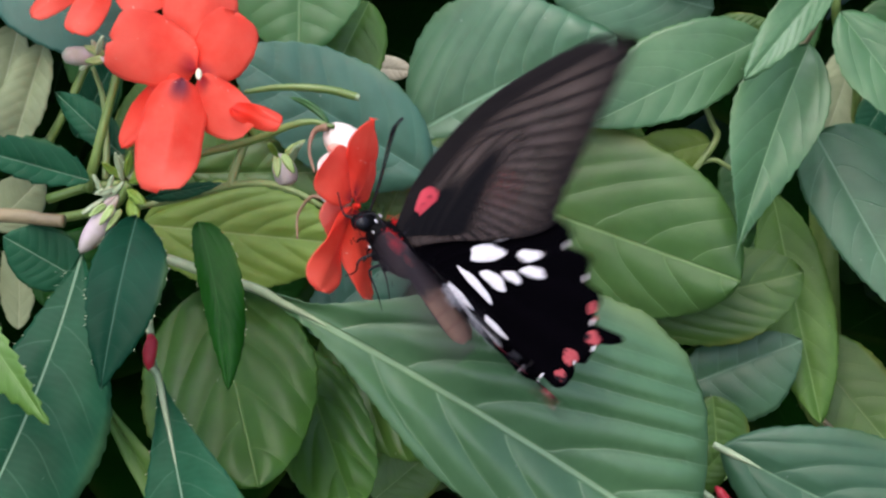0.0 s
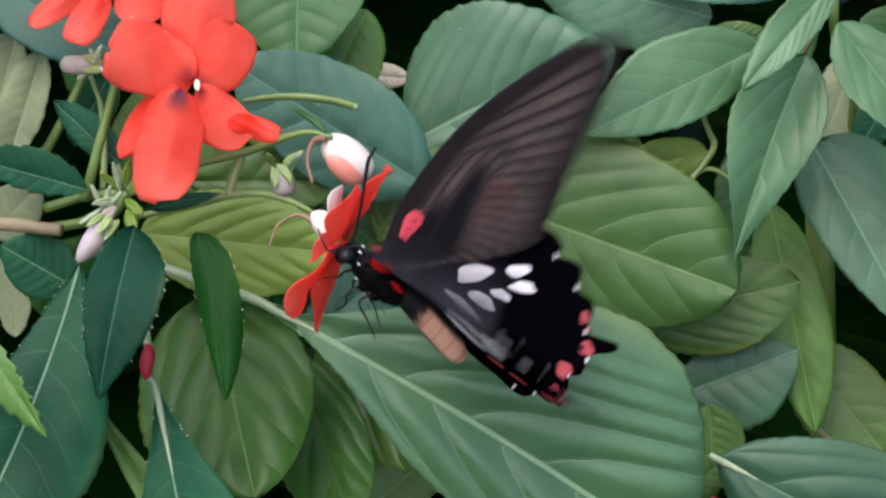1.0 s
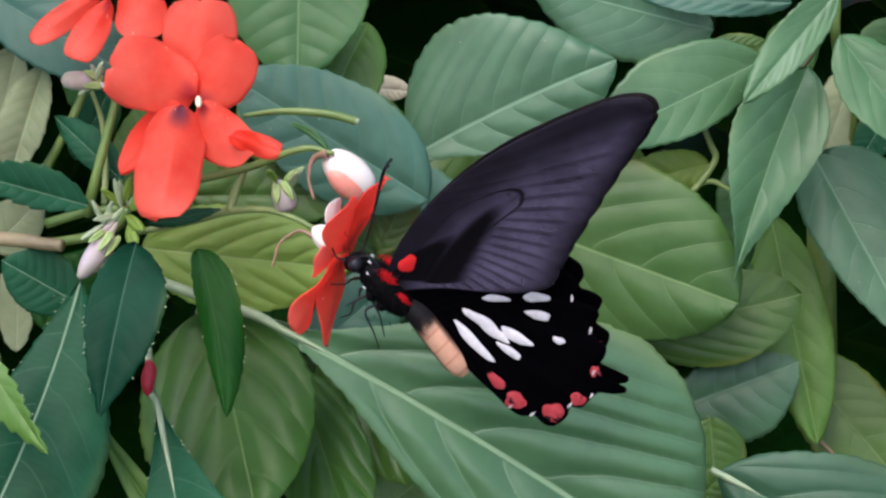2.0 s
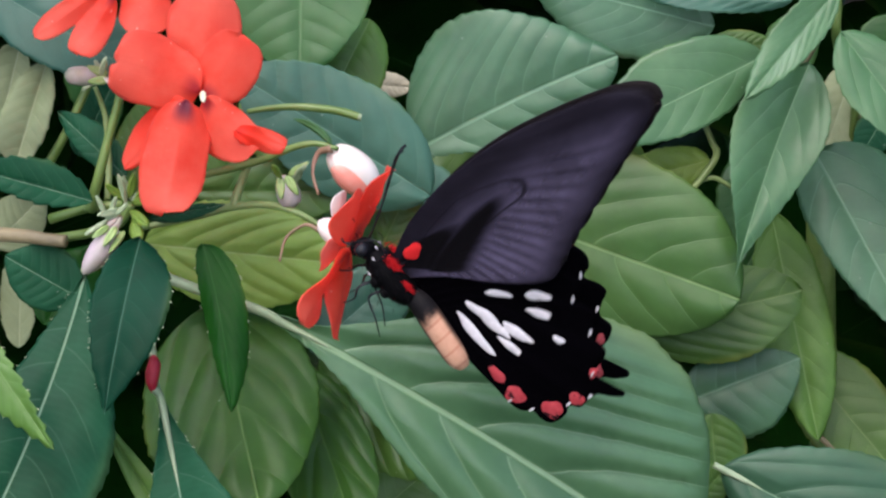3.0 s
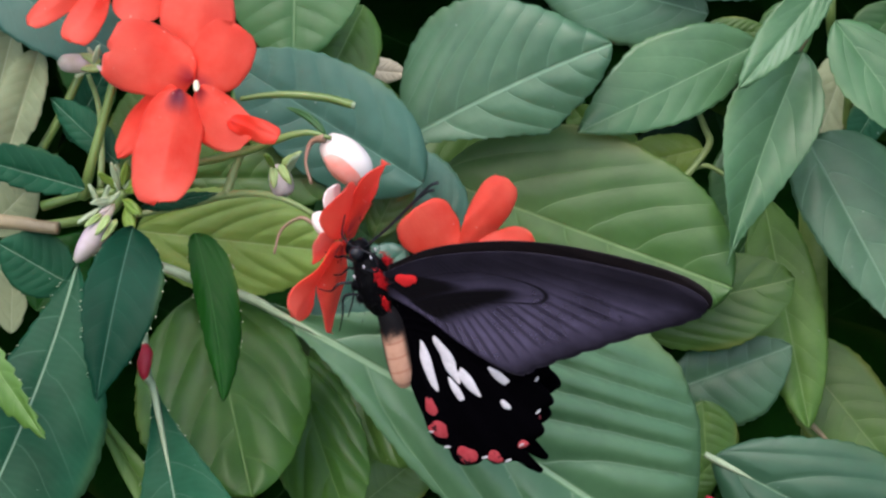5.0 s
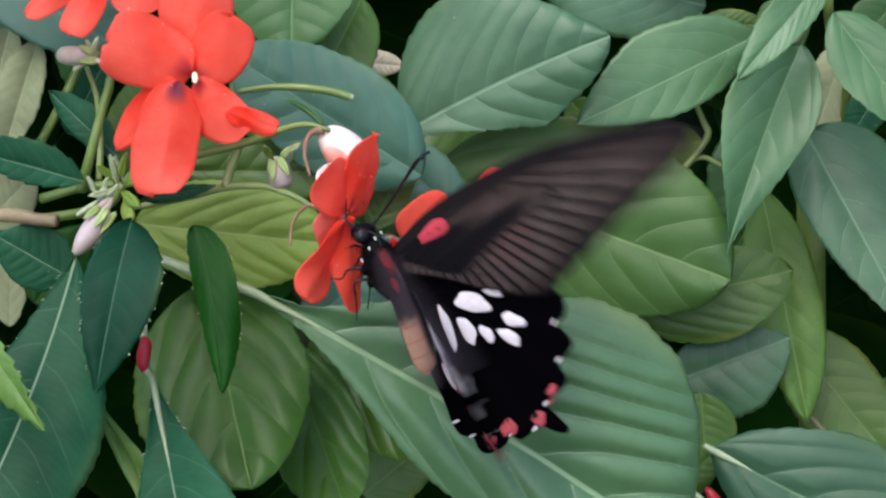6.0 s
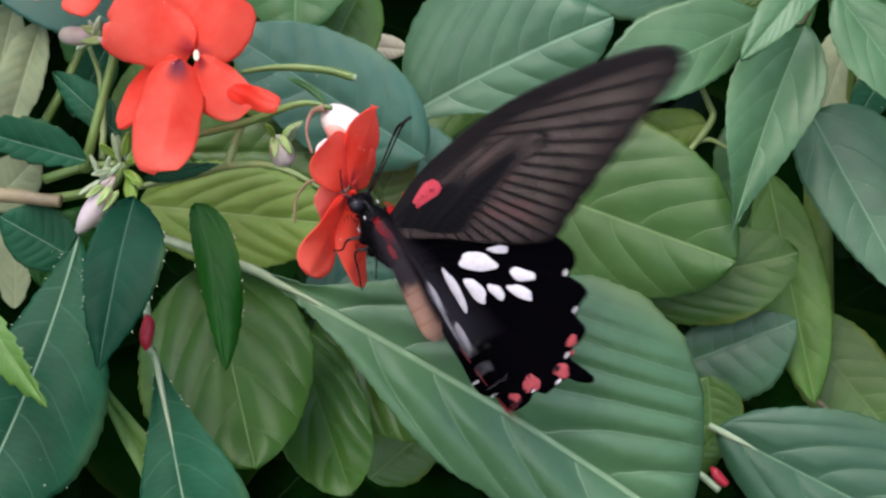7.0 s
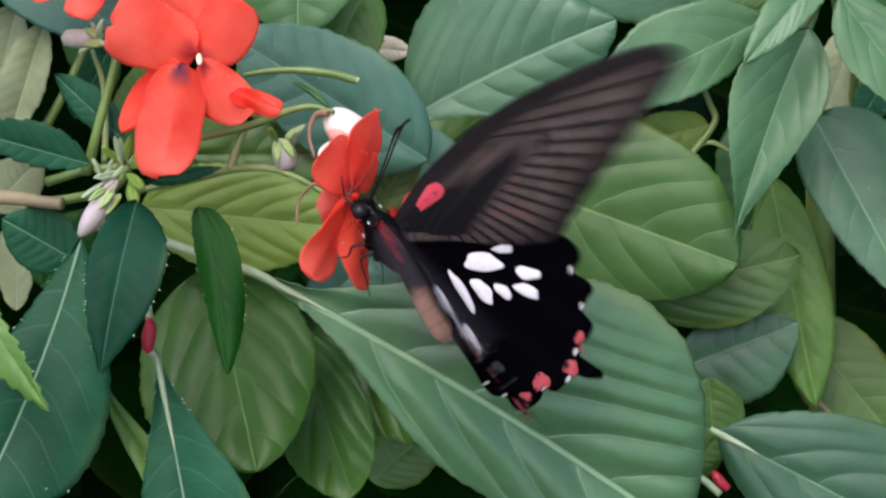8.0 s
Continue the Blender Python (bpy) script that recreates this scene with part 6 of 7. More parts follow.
        (5.167, fore_beat(1, -7.6, 10.9)),
        (5.2, fore_beat(1, 34.5, 10.8)),
        (5.233, fore_beat(1, 50.5, 10.7)),
        (5.267, fore_beat(1, 5.5, 10.6)),
        (5.3, fore_beat(1, 40.8, 10.5)),
        (5.333, fore_beat(1, 56.8, 10.4)),
        (5.4, fore_beat(1, -2.5, 10.3)),
        (5.5, fore_beat(1, -8.4, 10.9)),
        (5.6, fore_beat(1, -9.2, 9.6)),
        (5.667, fore_beat(1, -4.2, 9.4)),
        (5.7, fore_beat(1, 36.6, 9.3)),
        (5.733, fore_beat(1, 52.6, 9.2)),
        (5.8, fore_beat(1, -9.7, 10.0)),
        (5.867, fore_beat(1, 6.3, 10.9)),
        (5.9, fore_beat(1, 41.1, 11.9)),
        (5.933, fore_beat(1, 57.1, 10.4)),
        (5.967, fore_beat(1, 0.9, 9.0)),
        (6.0, fore_beat(1, 39.0, 7.5)),
        (6.033, fore_beat(1, 55.0, 5.5)),
        (6.1, fore_beat(1, -8.8, 2.5)),
        (6.2, fore_beat(1, -4.5, 5.9)),
        (6.267, fore_beat(1, -6.9, 5.0)),
        (6.3, fore_beat(1, 35.0, 5.0)),
        (6.333, fore_beat(1, 51.0, 4.3)),
        (6.4, fore_beat(1, -5.1, 3.8)),
        (6.5, fore_beat(1, -2.8, 3.5)),
        (6.567, fore_beat(1, 3.4, 3.5)),
        (6.6, fore_beat(1, 40.0, 4.0)),
        (6.633, fore_beat(1, 56.0, 3.3)),
        (6.7, fore_beat(1, 59.0, 2.0)),
        (6.8, fore_beat(1, -5.6, -3.8)),
        (6.867, fore_beat(1, -3.4, -0.9)),
        (6.9, fore_beat(1, 37.0, 1.0)),
        (6.933, fore_beat(1, 53.0, 1.3)),
        (6.967, fore_beat(1, -0.6, 1.7)),
        (7.0, fore_beat(1, 38.4, 2.0)),
        (7.033, fore_beat(1, 54.4, 0.7)),
        (7.1, fore_beat(1, -11.8, -1.0)),
        (7.2, fore_beat(1, -4.7, 4.5)),
        (7.267, fore_beat(1, -3.4, 2.5)),
        (7.3, fore_beat(1, 37.0, 2.0)),
        (7.333, fore_beat(1, 53.0, 0.9)),
        (7.4, fore_beat(1, -4.8, -0.4)),
        (7.5, fore_beat(1, -6.7, -2.7)),
        (7.567, fore_beat(1, 2.9, -0.7)),
        (7.6, fore_beat(1, 39.8, 0.9)),
        (7.633, fore_beat(1, 55.8, 1.9)),
        (7.667, fore_beat(1, 33.0, 3.0)),
        (7.7, fore_beat(1, 53.0, 4.0)),
        (7.733, fore_beat(1, 69.0, 1.7)),
        (7.8, fore_beat(1, -5.7, -1.8)),
        (7.867, fore_beat(1, 9.5, 1.3)),
        (7.9, fore_beat(1, 42.2, 3.4)),
        (7.933, fore_beat(1, 58.2, 3.6)),
        (7.967, fore_beat(1, 5.3, 4.0)),
        (8.0, fore_beat(1, 40.7, 4.0)),
    ])
    walk(near_hind_wing, [
        (0.0, hind_beat(-1, 65.4, 34.3)),
        (0.033, hind_beat(-1, 83.4, 34.3)),
        (0.1, hind_beat(-1, 5.0, 34.9)),
        (0.2, hind_beat(-1, 5.0, 37.3)),
        (0.267, hind_beat(-1, 44.0, 35.8)),
        (0.3, hind_beat(-1, 64.0, 35.1)),
        (0.333, hind_beat(-1, 80.0, 34.0)),
        (0.367, hind_beat(-1, 42.2, 32.9)),
        (0.4, hind_beat(-1, 62.2, 31.8)),
        (0.433, hind_beat(-1, 78.2, 33.1)),
        (0.5, hind_beat(-1, 3.0, 35.5)),
        (0.567, hind_beat(-1, 45.4, 35.0)),
        (0.6, hind_beat(-1, 65.4, 34.7)),
        (0.633, hind_beat(-1, 81.4, 35.0)),
        (0.667, hind_beat(-1, 51.2, 35.4)),
        (0.7, hind_beat(-1, 71.2, 35.7)),
        (0.733, hind_beat(-1, 87.2, 35.1)),
        (0.767, hind_beat(-1, 43.3, 34.5)),
        (0.8, hind_beat(-1, 63.3, 33.9)),
        (0.833, hind_beat(-1, 79.3, 35.5)),
        (0.9, hind_beat(-1, 5.0, 38.6)),
        (0.967, hind_beat(-1, 35.7, 37.8)),
        (1.0, hind_beat(-1, 55.7, 37.3)),
        (1.033, hind_beat(-1, 71.7, 36.4)),
        (1.067, hind_beat(-1, 50.8, 35.5)),
        (1.1, hind_beat(-1, 70.8, 34.6)),
        (1.133, hind_beat(-1, 86.8, 35.4)),
        (1.2, hind_beat(-1, 5.0, 37.2)),
        (1.3, hind_beat(-1, 5.0, 38.8)),
        (1.4, hind_beat(-1, 14.0, 37.2)),
        (1.467, hind_beat(-1, 45.5, 35.0)),
        (1.5, hind_beat(-1, 54.5, 33.9)),
        (1.533, hind_beat(-1, 63.5, 35.3)),
        (1.6, hind_beat(-1, 5.0, 38.2)),
        (1.7, hind_beat(-1, 5.0, 38.3)),
        (1.767, hind_beat(-1, 36.7, 38.2)),
        (1.8, hind_beat(-1, 56.7, 38.1)),
        (1.833, hind_beat(-1, 72.7, 38.0)),
        (1.9, hind_beat(-1, 29.2, 37.9)),
        (2.0, hind_beat(-1, 5.0, 37.7)),
        (2.1, hind_beat(-1, 5.0, 37.5)),
        (2.167, hind_beat(-1, 32.4, 37.4)),
        (2.2, hind_beat(-1, 52.4, 37.3)),
        (2.233, hind_beat(-1, 68.4, 37.2)),
        (2.267, hind_beat(-1, 38.8, 37.2)),
        (2.3, hind_beat(-1, 58.8, 37.1)),
        (2.333, hind_beat(-1, 74.8, 37.0)),
        (2.4, hind_beat(-1, 21.0, 36.9)),
        (2.5, hind_beat(-1, 5.0, 36.7)),
        (2.6, hind_beat(-1, 11.6, 36.5)),
        (2.667, hind_beat(-1, 34.6, 36.4)),
        (2.7, hind_beat(-1, 54.6, 36.3)),
        (2.733, hind_beat(-1, 70.6, 36.3)),
        (2.767, hind_beat(-1, 35.5, 36.2)),
        (2.8, hind_beat(-1, 55.5, 36.2)),
        (2.833, hind_beat(-1, 71.5, 36.2)),
        (2.9, hind_beat(-1, 5.0, 36.3)),
        (3.0, hind_beat(-1, 13.3, 36.5)),
        (3.067, hind_beat(-1, 35.8, 36.9)),
        (3.1, hind_beat(-1, 55.8, 37.1)),
        (3.133, hind_beat(-1, 71.8, 37.3)),
        (3.167, hind_beat(-1, 42.5, 37.5)),
        (3.2, hind_beat(-1, 62.5, 37.7)),
        (3.233, hind_beat(-1, 78.5, 37.9)),
        (3.3, hind_beat(-1, 5.0, 38.2)),
        (3.4, hind_beat(-1, 5.0, 38.8)),
        (3.467, hind_beat(-1, 37.5, 39.1)),
        (3.5, hind_beat(-1, 57.5, 39.3)),
        (3.533, hind_beat(-1, 73.5, 39.3)),
        (3.6, hind_beat(-1, 5.0, 39.1)),
        (3.7, hind_beat(-1, 5.0, 38.9)),
        (3.767, hind_beat(-1, 37.8, 38.8)),
        (3.8, hind_beat(-1, 57.8, 38.7)),
        (3.833, hind_beat(-1, 73.8, 38.6)),
        (3.867, hind_beat(-1, 44.4, 38.6)),
        (3.9, hind_beat(-1, 64.4, 38.5)),
        (3.933, hind_beat(-1, 80.4, 38.4)),
        (3.967, hind_beat(-1, 32.0, 38.3)),
        (4.0, hind_beat(-1, 41.0, 38.3)),
        (4.033, hind_beat(-1, 50.0, 38.1)),
        (4.1, hind_beat(-1, 5.0, 37.8)),
        (4.2, hind_beat(-1, 5.0, 37.3)),
        (4.267, hind_beat(-1, 34.5, 37.0)),
        (4.3, hind_beat(-1, 54.5, 36.8)),
        (4.333, hind_beat(-1, 70.5, 36.3)),
        (4.4, hind_beat(-1, 16.8, 35.3)),
        (4.5, hind_beat(-1, 7.3, 35.8)),
        (4.567, hind_beat(-1, 33.0, 36.0)),
        (4.6, hind_beat(-1, 53.0, 36.1)),
        (4.633, hind_beat(-1, 69.0, 36.2)),
        (4.667, hind_beat(-1, 48.0, 36.3)),
        (4.7, hind_beat(-1, 68.0, 36.4)),
        (4.733, hind_beat(-1, 84.0, 36.5)),
        (4.767, hind_beat(-1, 36.7, 36.6)),
        (4.8, hind_beat(-1, 56.7, 36.7)),
        (4.833, hind_beat(-1, 72.7, 36.8)),
        (4.9, hind_beat(-1, 29.2, 37.0)),
        (5.0, hind_beat(-1, 5.3, 37.3)),
        (5.1, hind_beat(-1, 6.7, 37.6)),
        (5.167, hind_beat(-1, 32.5, 37.8)),
        (5.2, hind_beat(-1, 52.5, 37.9)),
        (5.233, hind_beat(-1, 68.5, 38.0)),
        (5.267, hind_beat(-1, 38.8, 38.1)),
        (5.3, hind_beat(-1, 58.8, 38.2)),
        (5.333, hind_beat(-1, 74.8, 38.3)),
        (5.4, hind_beat(-1, 20.9, 38.5)),
        (5.5, hind_beat(-1, 5.0, 38.8)),
        (5.6, hind_beat(-1, 10.4, 39.1)),
        (5.667, hind_beat(-1, 34.6, 39.4)),
        (5.7, hind_beat(-1, 54.6, 39.5)),
        (5.733, hind_beat(-1, 70.6, 39.6)),
        (5.8, hind_beat(-1, 5.0, 39.7)),
        (5.867, hind_beat(-1, 39.1, 40.1)),
        (5.9, hind_beat(-1, 59.1, 40.3)),
        (5.933, hind_beat(-1, 75.1, 40.5)),
        (5.967, hind_beat(-1, 36.3, 40.7)),
        (6.0, hind_beat(-1, 56.3, 40.8)),
        (6.033, hind_beat(-1, 72.3, 40.3)),
        (6.1, hind_beat(-1, 9.0, 39.3)),
        (6.2, hind_beat(-1, 5.0, 37.7)),
        (6.267, hind_beat(-1, 33.0, 36.6)),
        (6.3, hind_beat(-1, 53.0, 36.1)),
        (6.333, hind_beat(-1, 69.0, 35.5)),
        (6.4, hind_beat(-1, 5.0, 34.5)),
        (6.5, hind_beat(-1, 2.2, 32.9)),
        (6.567, hind_beat(-1, 38.0, 33.5)),
        (6.6, hind_beat(-1, 58.0, 33.8)),
        (6.633, hind_beat(-1, 74.0, 34.1)),
        (6.7, hind_beat(-1, 77.0, 34.7)),
        (6.8, hind_beat(-1, 5.0, 35.5)),
        (6.867, hind_beat(-1, 35.0, 36.1)),
        (6.9, hind_beat(-1, 55.0, 36.4)),
        (6.933, hind_beat(-1, 71.0, 36.7)),
        (6.967, hind_beat(-1, 27.9, 37.0)),
        (7.0, hind_beat(-1, 47.9, 37.3)),
        (7.033, hind_beat(-1, 63.9, 37.1)),
        (7.1, hind_beat(-1, 12.0, 36.6)),
        (7.2, hind_beat(-1, 5.0, 36.0)),
        (7.267, hind_beat(-1, 35.0, 35.6)),
        (7.3, hind_beat(-1, 55.0, 35.4)),
        (7.333, hind_beat(-1, 71.0, 35.1)),
        (7.4, hind_beat(-1, 5.0, 34.7)),
        (7.5, hind_beat(-1, 6.6, 34.1)),
        (7.567, hind_beat(-1, 37.8, 34.7)),
        (7.6, hind_beat(-1, 57.8, 34.9)),
        (7.633, hind_beat(-1, 73.8, 35.2)),
        (7.667, hind_beat(-1, 51.0, 35.5)),
        (7.7, hind_beat(-1, 71.0, 35.8)),
        (7.733, hind_beat(-1, 87.0, 36.1)),
        (7.8, hind_beat(-1, 5.0, 36.7)),
        (7.867, hind_beat(-1, 40.2, 37.3)),
        (7.9, hind_beat(-1, 60.2, 37.6)),
        (7.933, hind_beat(-1, 76.2, 37.9)),
        (7.967, hind_beat(-1, 30.1, 38.5)),
        (8.0, hind_beat(-1, 50.1, 38.5)),
    ])
    walk(far_hind_wing, [
        (0.0, hind_beat(1, 50.4, 34.3)),
        (0.033, hind_beat(1, 68.4, 34.3)),
        (0.1, hind_beat(1, 5.0, 34.9)),
        (0.2, hind_beat(1, 5.0, 37.3)),
        (0.267, hind_beat(1, 29.0, 35.8)),
        (0.3, hind_beat(1, 49.0, 35.1)),
        (0.333, hind_beat(1, 65.0, 34.0)),
        (0.367, hind_beat(1, 27.2, 32.9)),
        (0.4, hind_beat(1, 47.2, 31.8)),
        (0.433, hind_beat(1, 63.2, 33.1)),
        (0.5, hind_beat(1, 3.0, 35.5)),
        (0.567, hind_beat(1, 30.4, 35.0)),
        (0.6, hind_beat(1, 50.4, 34.7)),
        (0.633, hind_beat(1, 66.4, 35.0)),
        (0.667, hind_beat(1, 36.2, 35.4)),
        (0.7, hind_beat(1, 56.2, 35.7)),
        (0.733, hind_beat(1, 72.2, 35.1)),
        (0.767, hind_beat(1, 28.3, 34.5)),
        (0.8, hind_beat(1, 48.3, 33.9)),
        (0.833, hind_beat(1, 64.3, 35.5)),
        (0.9, hind_beat(1, 5.0, 38.6)),
        (0.967, hind_beat(1, 20.7, 37.8)),
        (1.0, hind_beat(1, 40.7, 37.3)),
        (1.033, hind_beat(1, 56.7, 36.4)),
        (1.067, hind_beat(1, 35.8, 35.5)),
        (1.1, hind_beat(1, 55.8, 34.6)),
        (1.133, hind_beat(1, 71.8, 35.4)),
        (1.2, hind_beat(1, 5.0, 37.2)),
        (1.3, hind_beat(1, 5.0, 38.8)),
        (1.4, hind_beat(1, 14.0, 37.2)),
        (1.467, hind_beat(1, 45.5, 35.0)),
        (1.5, hind_beat(1, 54.5, 33.9)),
        (1.533, hind_beat(1, 63.5, 35.3)),
        (1.6, hind_beat(1, 5.0, 38.2)),
        (1.7, hind_beat(1, 5.0, 38.3)),
        (1.767, hind_beat(1, 21.7, 38.2)),
        (1.8, hind_beat(1, 41.7, 38.1)),
        (1.833, hind_beat(1, 57.7, 38.0)),
        (1.9, hind_beat(1, 24.7, 37.9)),
        (2.0, hind_beat(1, 5.0, 37.7)),
        (2.1, hind_beat(1, 5.0, 37.5)),
        (2.167, hind_beat(1, 17.4, 37.4)),
        (2.2, hind_beat(1, 37.4, 37.3)),
        (2.233, hind_beat(1, 53.4, 37.2)),
        (2.267, hind_beat(1, 23.8, 37.2)),
        (2.3, hind_beat(1, 43.8, 37.1)),
        (2.333, hind_beat(1, 59.8, 37.0)),
        (2.4, hind_beat(1, 20.5, 36.9)),
        (2.5, hind_beat(1, 5.0, 36.7)),
        (2.6, hind_beat(1, 11.6, 36.5)),
        (2.667, hind_beat(1, 19.6, 36.4)),
        (2.7, hind_beat(1, 39.6, 36.3)),
        (2.733, hind_beat(1, 55.6, 36.3)),
        (2.767, hind_beat(1, 20.5, 36.2)),
        (2.8, hind_beat(1, 40.5, 36.2)),
        (2.833, hind_beat(1, 56.5, 36.2)),
        (2.9, hind_beat(1, 5.0, 36.3)),
        (3.0, hind_beat(1, 13.3, 36.5)),
        (3.067, hind_beat(1, 20.8, 36.9)),
        (3.1, hind_beat(1, 40.8, 37.1)),
        (3.133, hind_beat(1, 56.8, 37.3)),
        (3.167, hind_beat(1, 27.5, 37.5)),
        (3.2, hind_beat(1, 47.5, 37.7)),
        (3.233, hind_beat(1, 63.5, 37.9)),
        (3.3, hind_beat(1, 5.0, 38.2)),
        (3.4, hind_beat(1, 5.0, 38.8)),
        (3.467, hind_beat(1, 22.5, 39.1)),
        (3.5, hind_beat(1, 42.5, 39.3)),
        (3.533, hind_beat(1, 58.5, 39.3)),
        (3.6, hind_beat(1, 5.0, 39.1)),
        (3.7, hind_beat(1, 5.0, 38.9)),
        (3.767, hind_beat(1, 22.8, 38.8)),
        (3.8, hind_beat(1, 42.8, 38.7)),
        (3.833, hind_beat(1, 58.8, 38.6)),
        (3.867, hind_beat(1, 29.4, 38.6)),
        (3.9, hind_beat(1, 49.4, 38.5)),
        (3.933, hind_beat(1, 65.4, 38.4)),
        (3.967, hind_beat(1, 32.0, 38.3)),
        (4.0, hind_beat(1, 41.0, 38.3)),
        (4.033, hind_beat(1, 50.0, 38.1)),
        (4.1, hind_beat(1, 5.0, 37.8)),
        (4.2, hind_beat(1, 5.0, 37.3)),
        (4.267, hind_beat(1, 19.5, 37.0)),
        (4.3, hind_beat(1, 39.5, 36.8)),
        (4.333, hind_beat(1, 55.5, 36.3)),
        (4.4, hind_beat(1, 16.8, 35.3)),
        (4.5, hind_beat(1, 7.3, 35.8)),
        (4.567, hind_beat(1, 18.0, 36.0)),
        (4.6, hind_beat(1, 38.0, 36.1)),
        (4.633, hind_beat(1, 54.0, 36.2)),
        (4.667, hind_beat(1, 33.0, 36.3)),
        (4.7, hind_beat(1, 53.0, 36.4)),
        (4.733, hind_beat(1, 69.0, 36.5)),
        (4.767, hind_beat(1, 21.7, 36.6)),
        (4.8, hind_beat(1, 41.7, 36.7)),
        (4.833, hind_beat(1, 57.7, 36.8)),
        (4.9, hind_beat(1, 24.7, 37.0)),
        (5.0, hind_beat(1, 5.3, 37.3)),
        (5.1, hind_beat(1, 6.7, 37.6)),
        (5.167, hind_beat(1, 17.5, 37.8)),
        (5.2, hind_beat(1, 37.5, 37.9)),
        (5.233, hind_beat(1, 53.5, 38.0)),
        (5.267, hind_beat(1, 23.8, 38.1)),
        (5.3, hind_beat(1, 43.8, 38.2)),
        (5.333, hind_beat(1, 59.8, 38.3)),
        (5.4, hind_beat(1, 20.5, 38.5)),
        (5.5, hind_beat(1, 5.0, 38.8)),
        (5.6, hind_beat(1, 10.4, 39.1)),
        (5.667, hind_beat(1, 19.6, 39.4)),
        (5.7, hind_beat(1, 39.6, 39.5)),
        (5.733, hind_beat(1, 55.6, 39.6)),
        (5.8, hind_beat(1, 5.0, 39.7)),
        (5.867, hind_beat(1, 24.1, 40.1)),
        (5.9, hind_beat(1, 44.1, 40.3)),
        (5.933, hind_beat(1, 60.1, 40.5)),
        (5.967, hind_beat(1, 21.3, 40.7)),
        (6.0, hind_beat(1, 41.3, 40.8)),
        (6.033, hind_beat(1, 57.3, 40.3)),
        (6.1, hind_beat(1, 9.0, 39.3)),
        (6.2, hind_beat(1, 5.0, 37.7)),
        (6.267, hind_beat(1, 18.0, 36.6)),
        (6.3, hind_beat(1, 38.0, 36.1)),
        (6.333, hind_beat(1, 54.0, 35.5)),
        (6.4, hind_beat(1, 5.0, 34.5)),
        (6.5, hind_beat(1, 2.2, 32.9)),
        (6.567, hind_beat(1, 23.0, 33.5)),
        (6.6, hind_beat(1, 43.0, 33.8)),
        (6.633, hind_beat(1, 59.0, 34.1)),
        (6.7, hind_beat(1, 62.0, 34.7)),
        (6.8, hind_beat(1, 5.0, 35.5)),
        (6.867, hind_beat(1, 20.0, 36.1)),
        (6.9, hind_beat(1, 40.0, 36.4)),
        (6.933, hind_beat(1, 56.0, 36.7)),
        (6.967, hind_beat(1, 20.9, 37.0)),
        (7.0, hind_beat(1, 40.9, 37.3)),
        (7.033, hind_beat(1, 56.9, 37.1)),
        (7.1, hind_beat(1, 12.0, 36.6)),
        (7.2, hind_beat(1, 5.0, 36.0)),
        (7.267, hind_beat(1, 20.0, 35.6)),
        (7.3, hind_beat(1, 40.0, 35.4)),
        (7.333, hind_beat(1, 56.0, 35.1)),
        (7.4, hind_beat(1, 5.0, 34.7)),
        (7.5, hind_beat(1, 6.6, 34.1)),
        (7.567, hind_beat(1, 22.8, 34.7)),
        (7.6, hind_beat(1, 42.8, 34.9)),
        (7.633, hind_beat(1, 58.8, 35.2)),
        (7.667, hind_beat(1, 36.0, 35.5)),
        (7.7, hind_beat(1, 56.0, 35.8)),
        (7.733, hind_beat(1, 72.0, 36.1)),
        (7.8, hind_beat(1, 5.0, 36.7)),
        (7.867, hind_beat(1, 25.2, 37.3)),
        (7.9, hind_beat(1, 45.2, 37.6)),
        (7.933, hind_beat(1, 61.2, 37.9)),
        (7.967, hind_beat(1, 23.1, 38.5)),
        (8.0, hind_beat(1, 43.1, 38.5)),
    ])
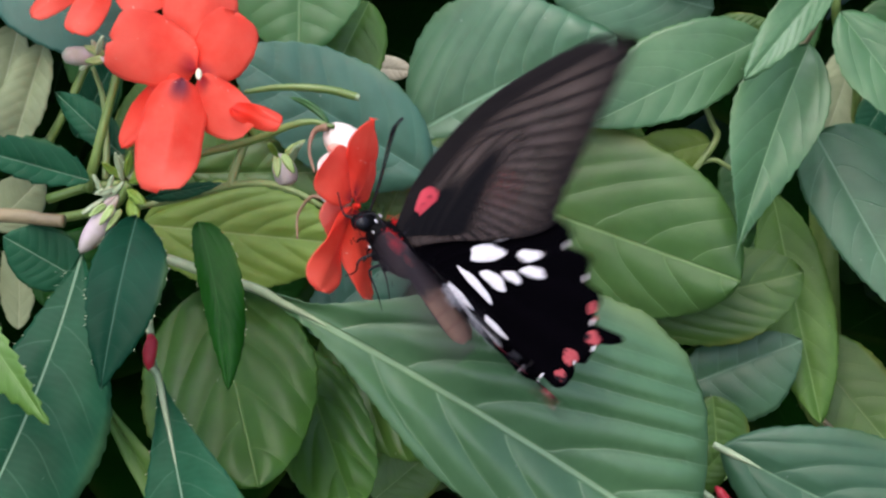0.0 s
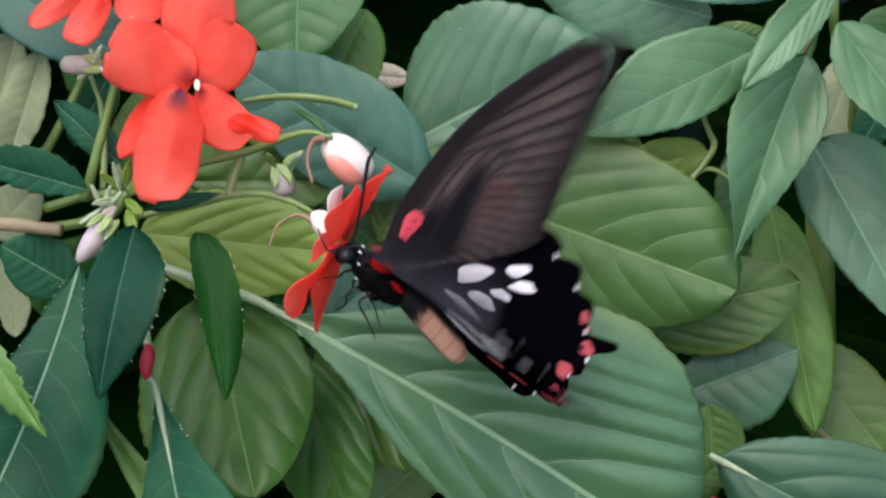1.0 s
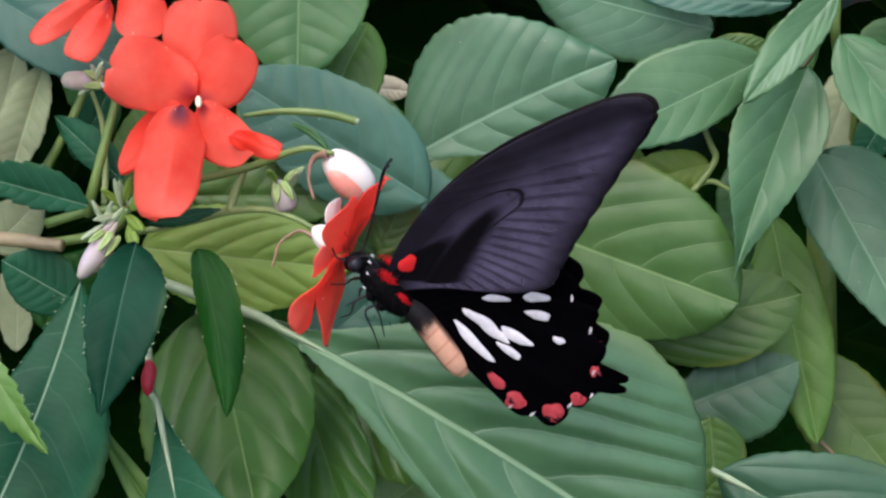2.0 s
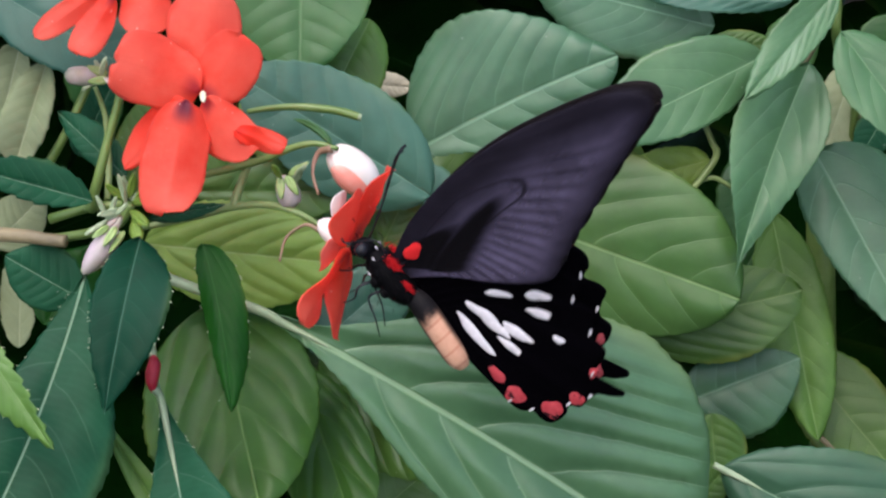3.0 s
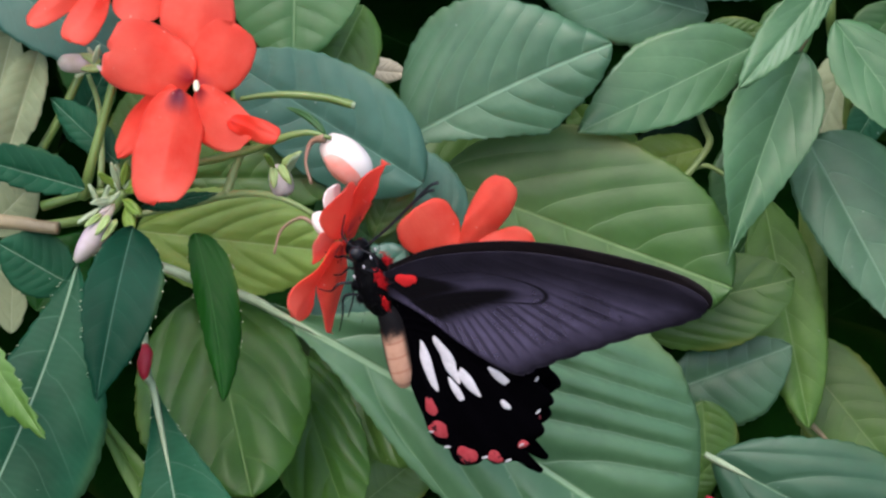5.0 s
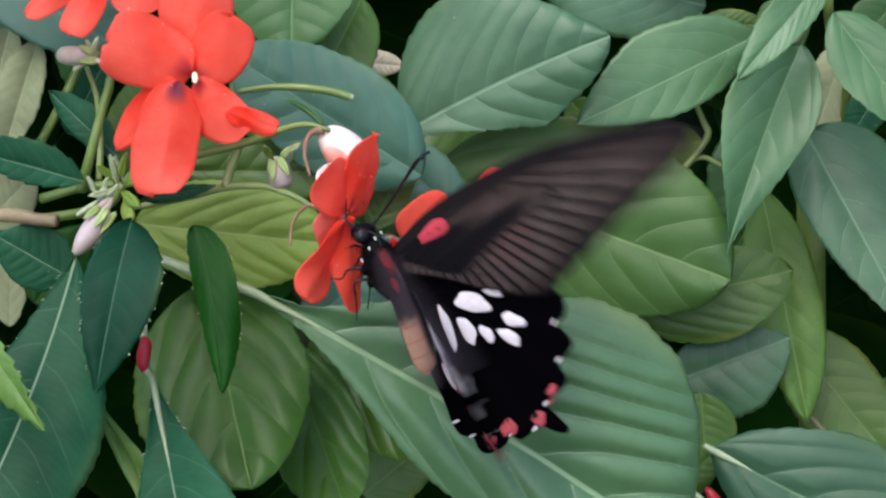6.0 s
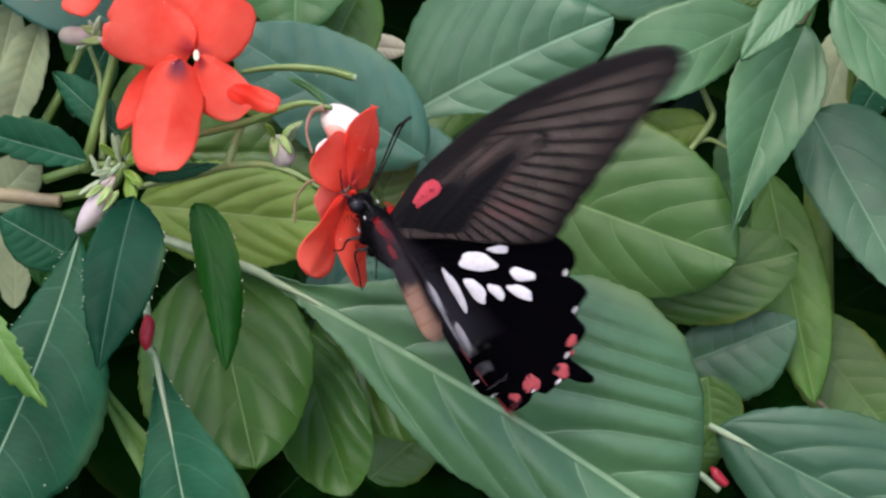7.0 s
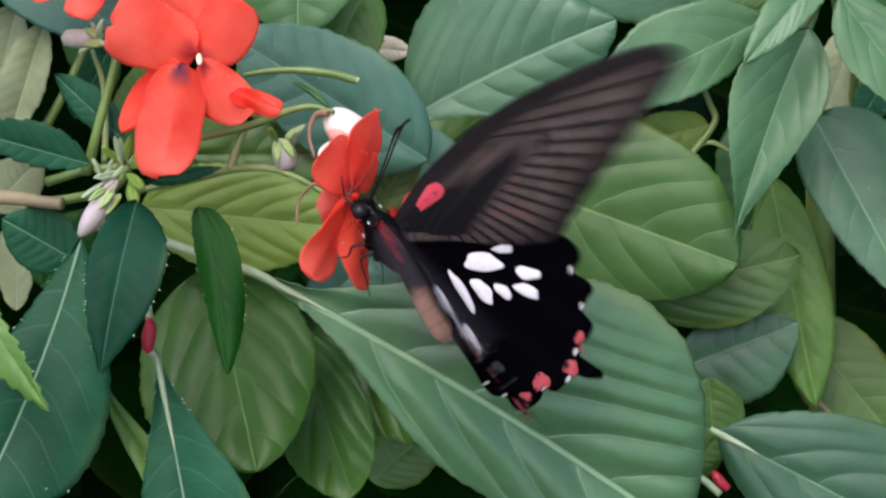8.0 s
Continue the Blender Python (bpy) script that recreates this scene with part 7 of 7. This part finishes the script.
    walk(visited, [
        (0.0, turned(pose(-0.0185, 0.0048, 0.0200) @ pose(0, 0, 0, 0, 0, -7) @ pose(0, 0, 0, 0, 59, 0))),
        (0.5, turned(pose(-0.0199, 0.0037, 0.0200) @ pose(0, 0, 0, 0, 0, -17) @ pose(0, 0, 0, 0, 70, 0))),
        (1.0, turned(pose(-0.0203, 0.0006, 0.0200) @ pose(0, 0, 0, 0, 0, -28) @ pose(0, 0, 0, 0, 80, 0))),
        (1.5, turned(pose(-0.0203, 0.0009, 0.0200) @ pose(0, 0, 0, 0, 0, -26) @ pose(0, 0, 0, 0, 78, 0))),
        (3.0, turned(pose(-0.0199, 0.0017, 0.0200) @ pose(0, 0, 0, 0, 0, -22) @ pose(0, 0, 0, 0, 76, 0))),
        (3.5, turned(pose(-0.0199, 0.0018, 0.0200) @ pose(0, 0, 0, 0, 0, -22) @ pose(0, 0, 0, 0, 76, 0))),
        (4.0, turned(pose(-0.0196, 0.0027, 0.0200) @ pose(0, 0, 0, 0, 0, -15) @ pose(0, 0, 0, 0, 72, 0))),
        (4.5, turned(pose(-0.0201, 0.0003, 0.0200) @ pose(0, 0, 0, 0, 0, -26) @ pose(0, 0, 0, 0, 78, 0))),
        (6.0, turned(pose(-0.0187, 0.0035, 0.0200) @ pose(0, 0, 0, 0, 0, -12) @ pose(0, 0, 0, 0, 57, 0))),
        (6.5, turned(pose(-0.0190, 0.0032, 0.0200) @ pose(0, 0, 0, 0, 0, -12) @ pose(0, 0, 0, 0, 57, 0))),
        (7.0, turned(pose(-0.0187, 0.0040, 0.0200) @ pose(0, 0, 0, 0, 0, -10) @ pose(0, 0, 0, 0, 55, 0))),
        (7.5, turned(pose(-0.0196, 0.0020, 0.0200) @ pose(0, 0, 0, 0, 0, -18) @ pose(0, 0, 0, 0, 68, 0))),
        (8.0, turned(pose(-0.0187, 0.0042, 0.0200) @ pose(0, 0, 0, 0, 0, -10) @ pose(0, 0, 0, 0, 55, 0))),
    ])


motions()
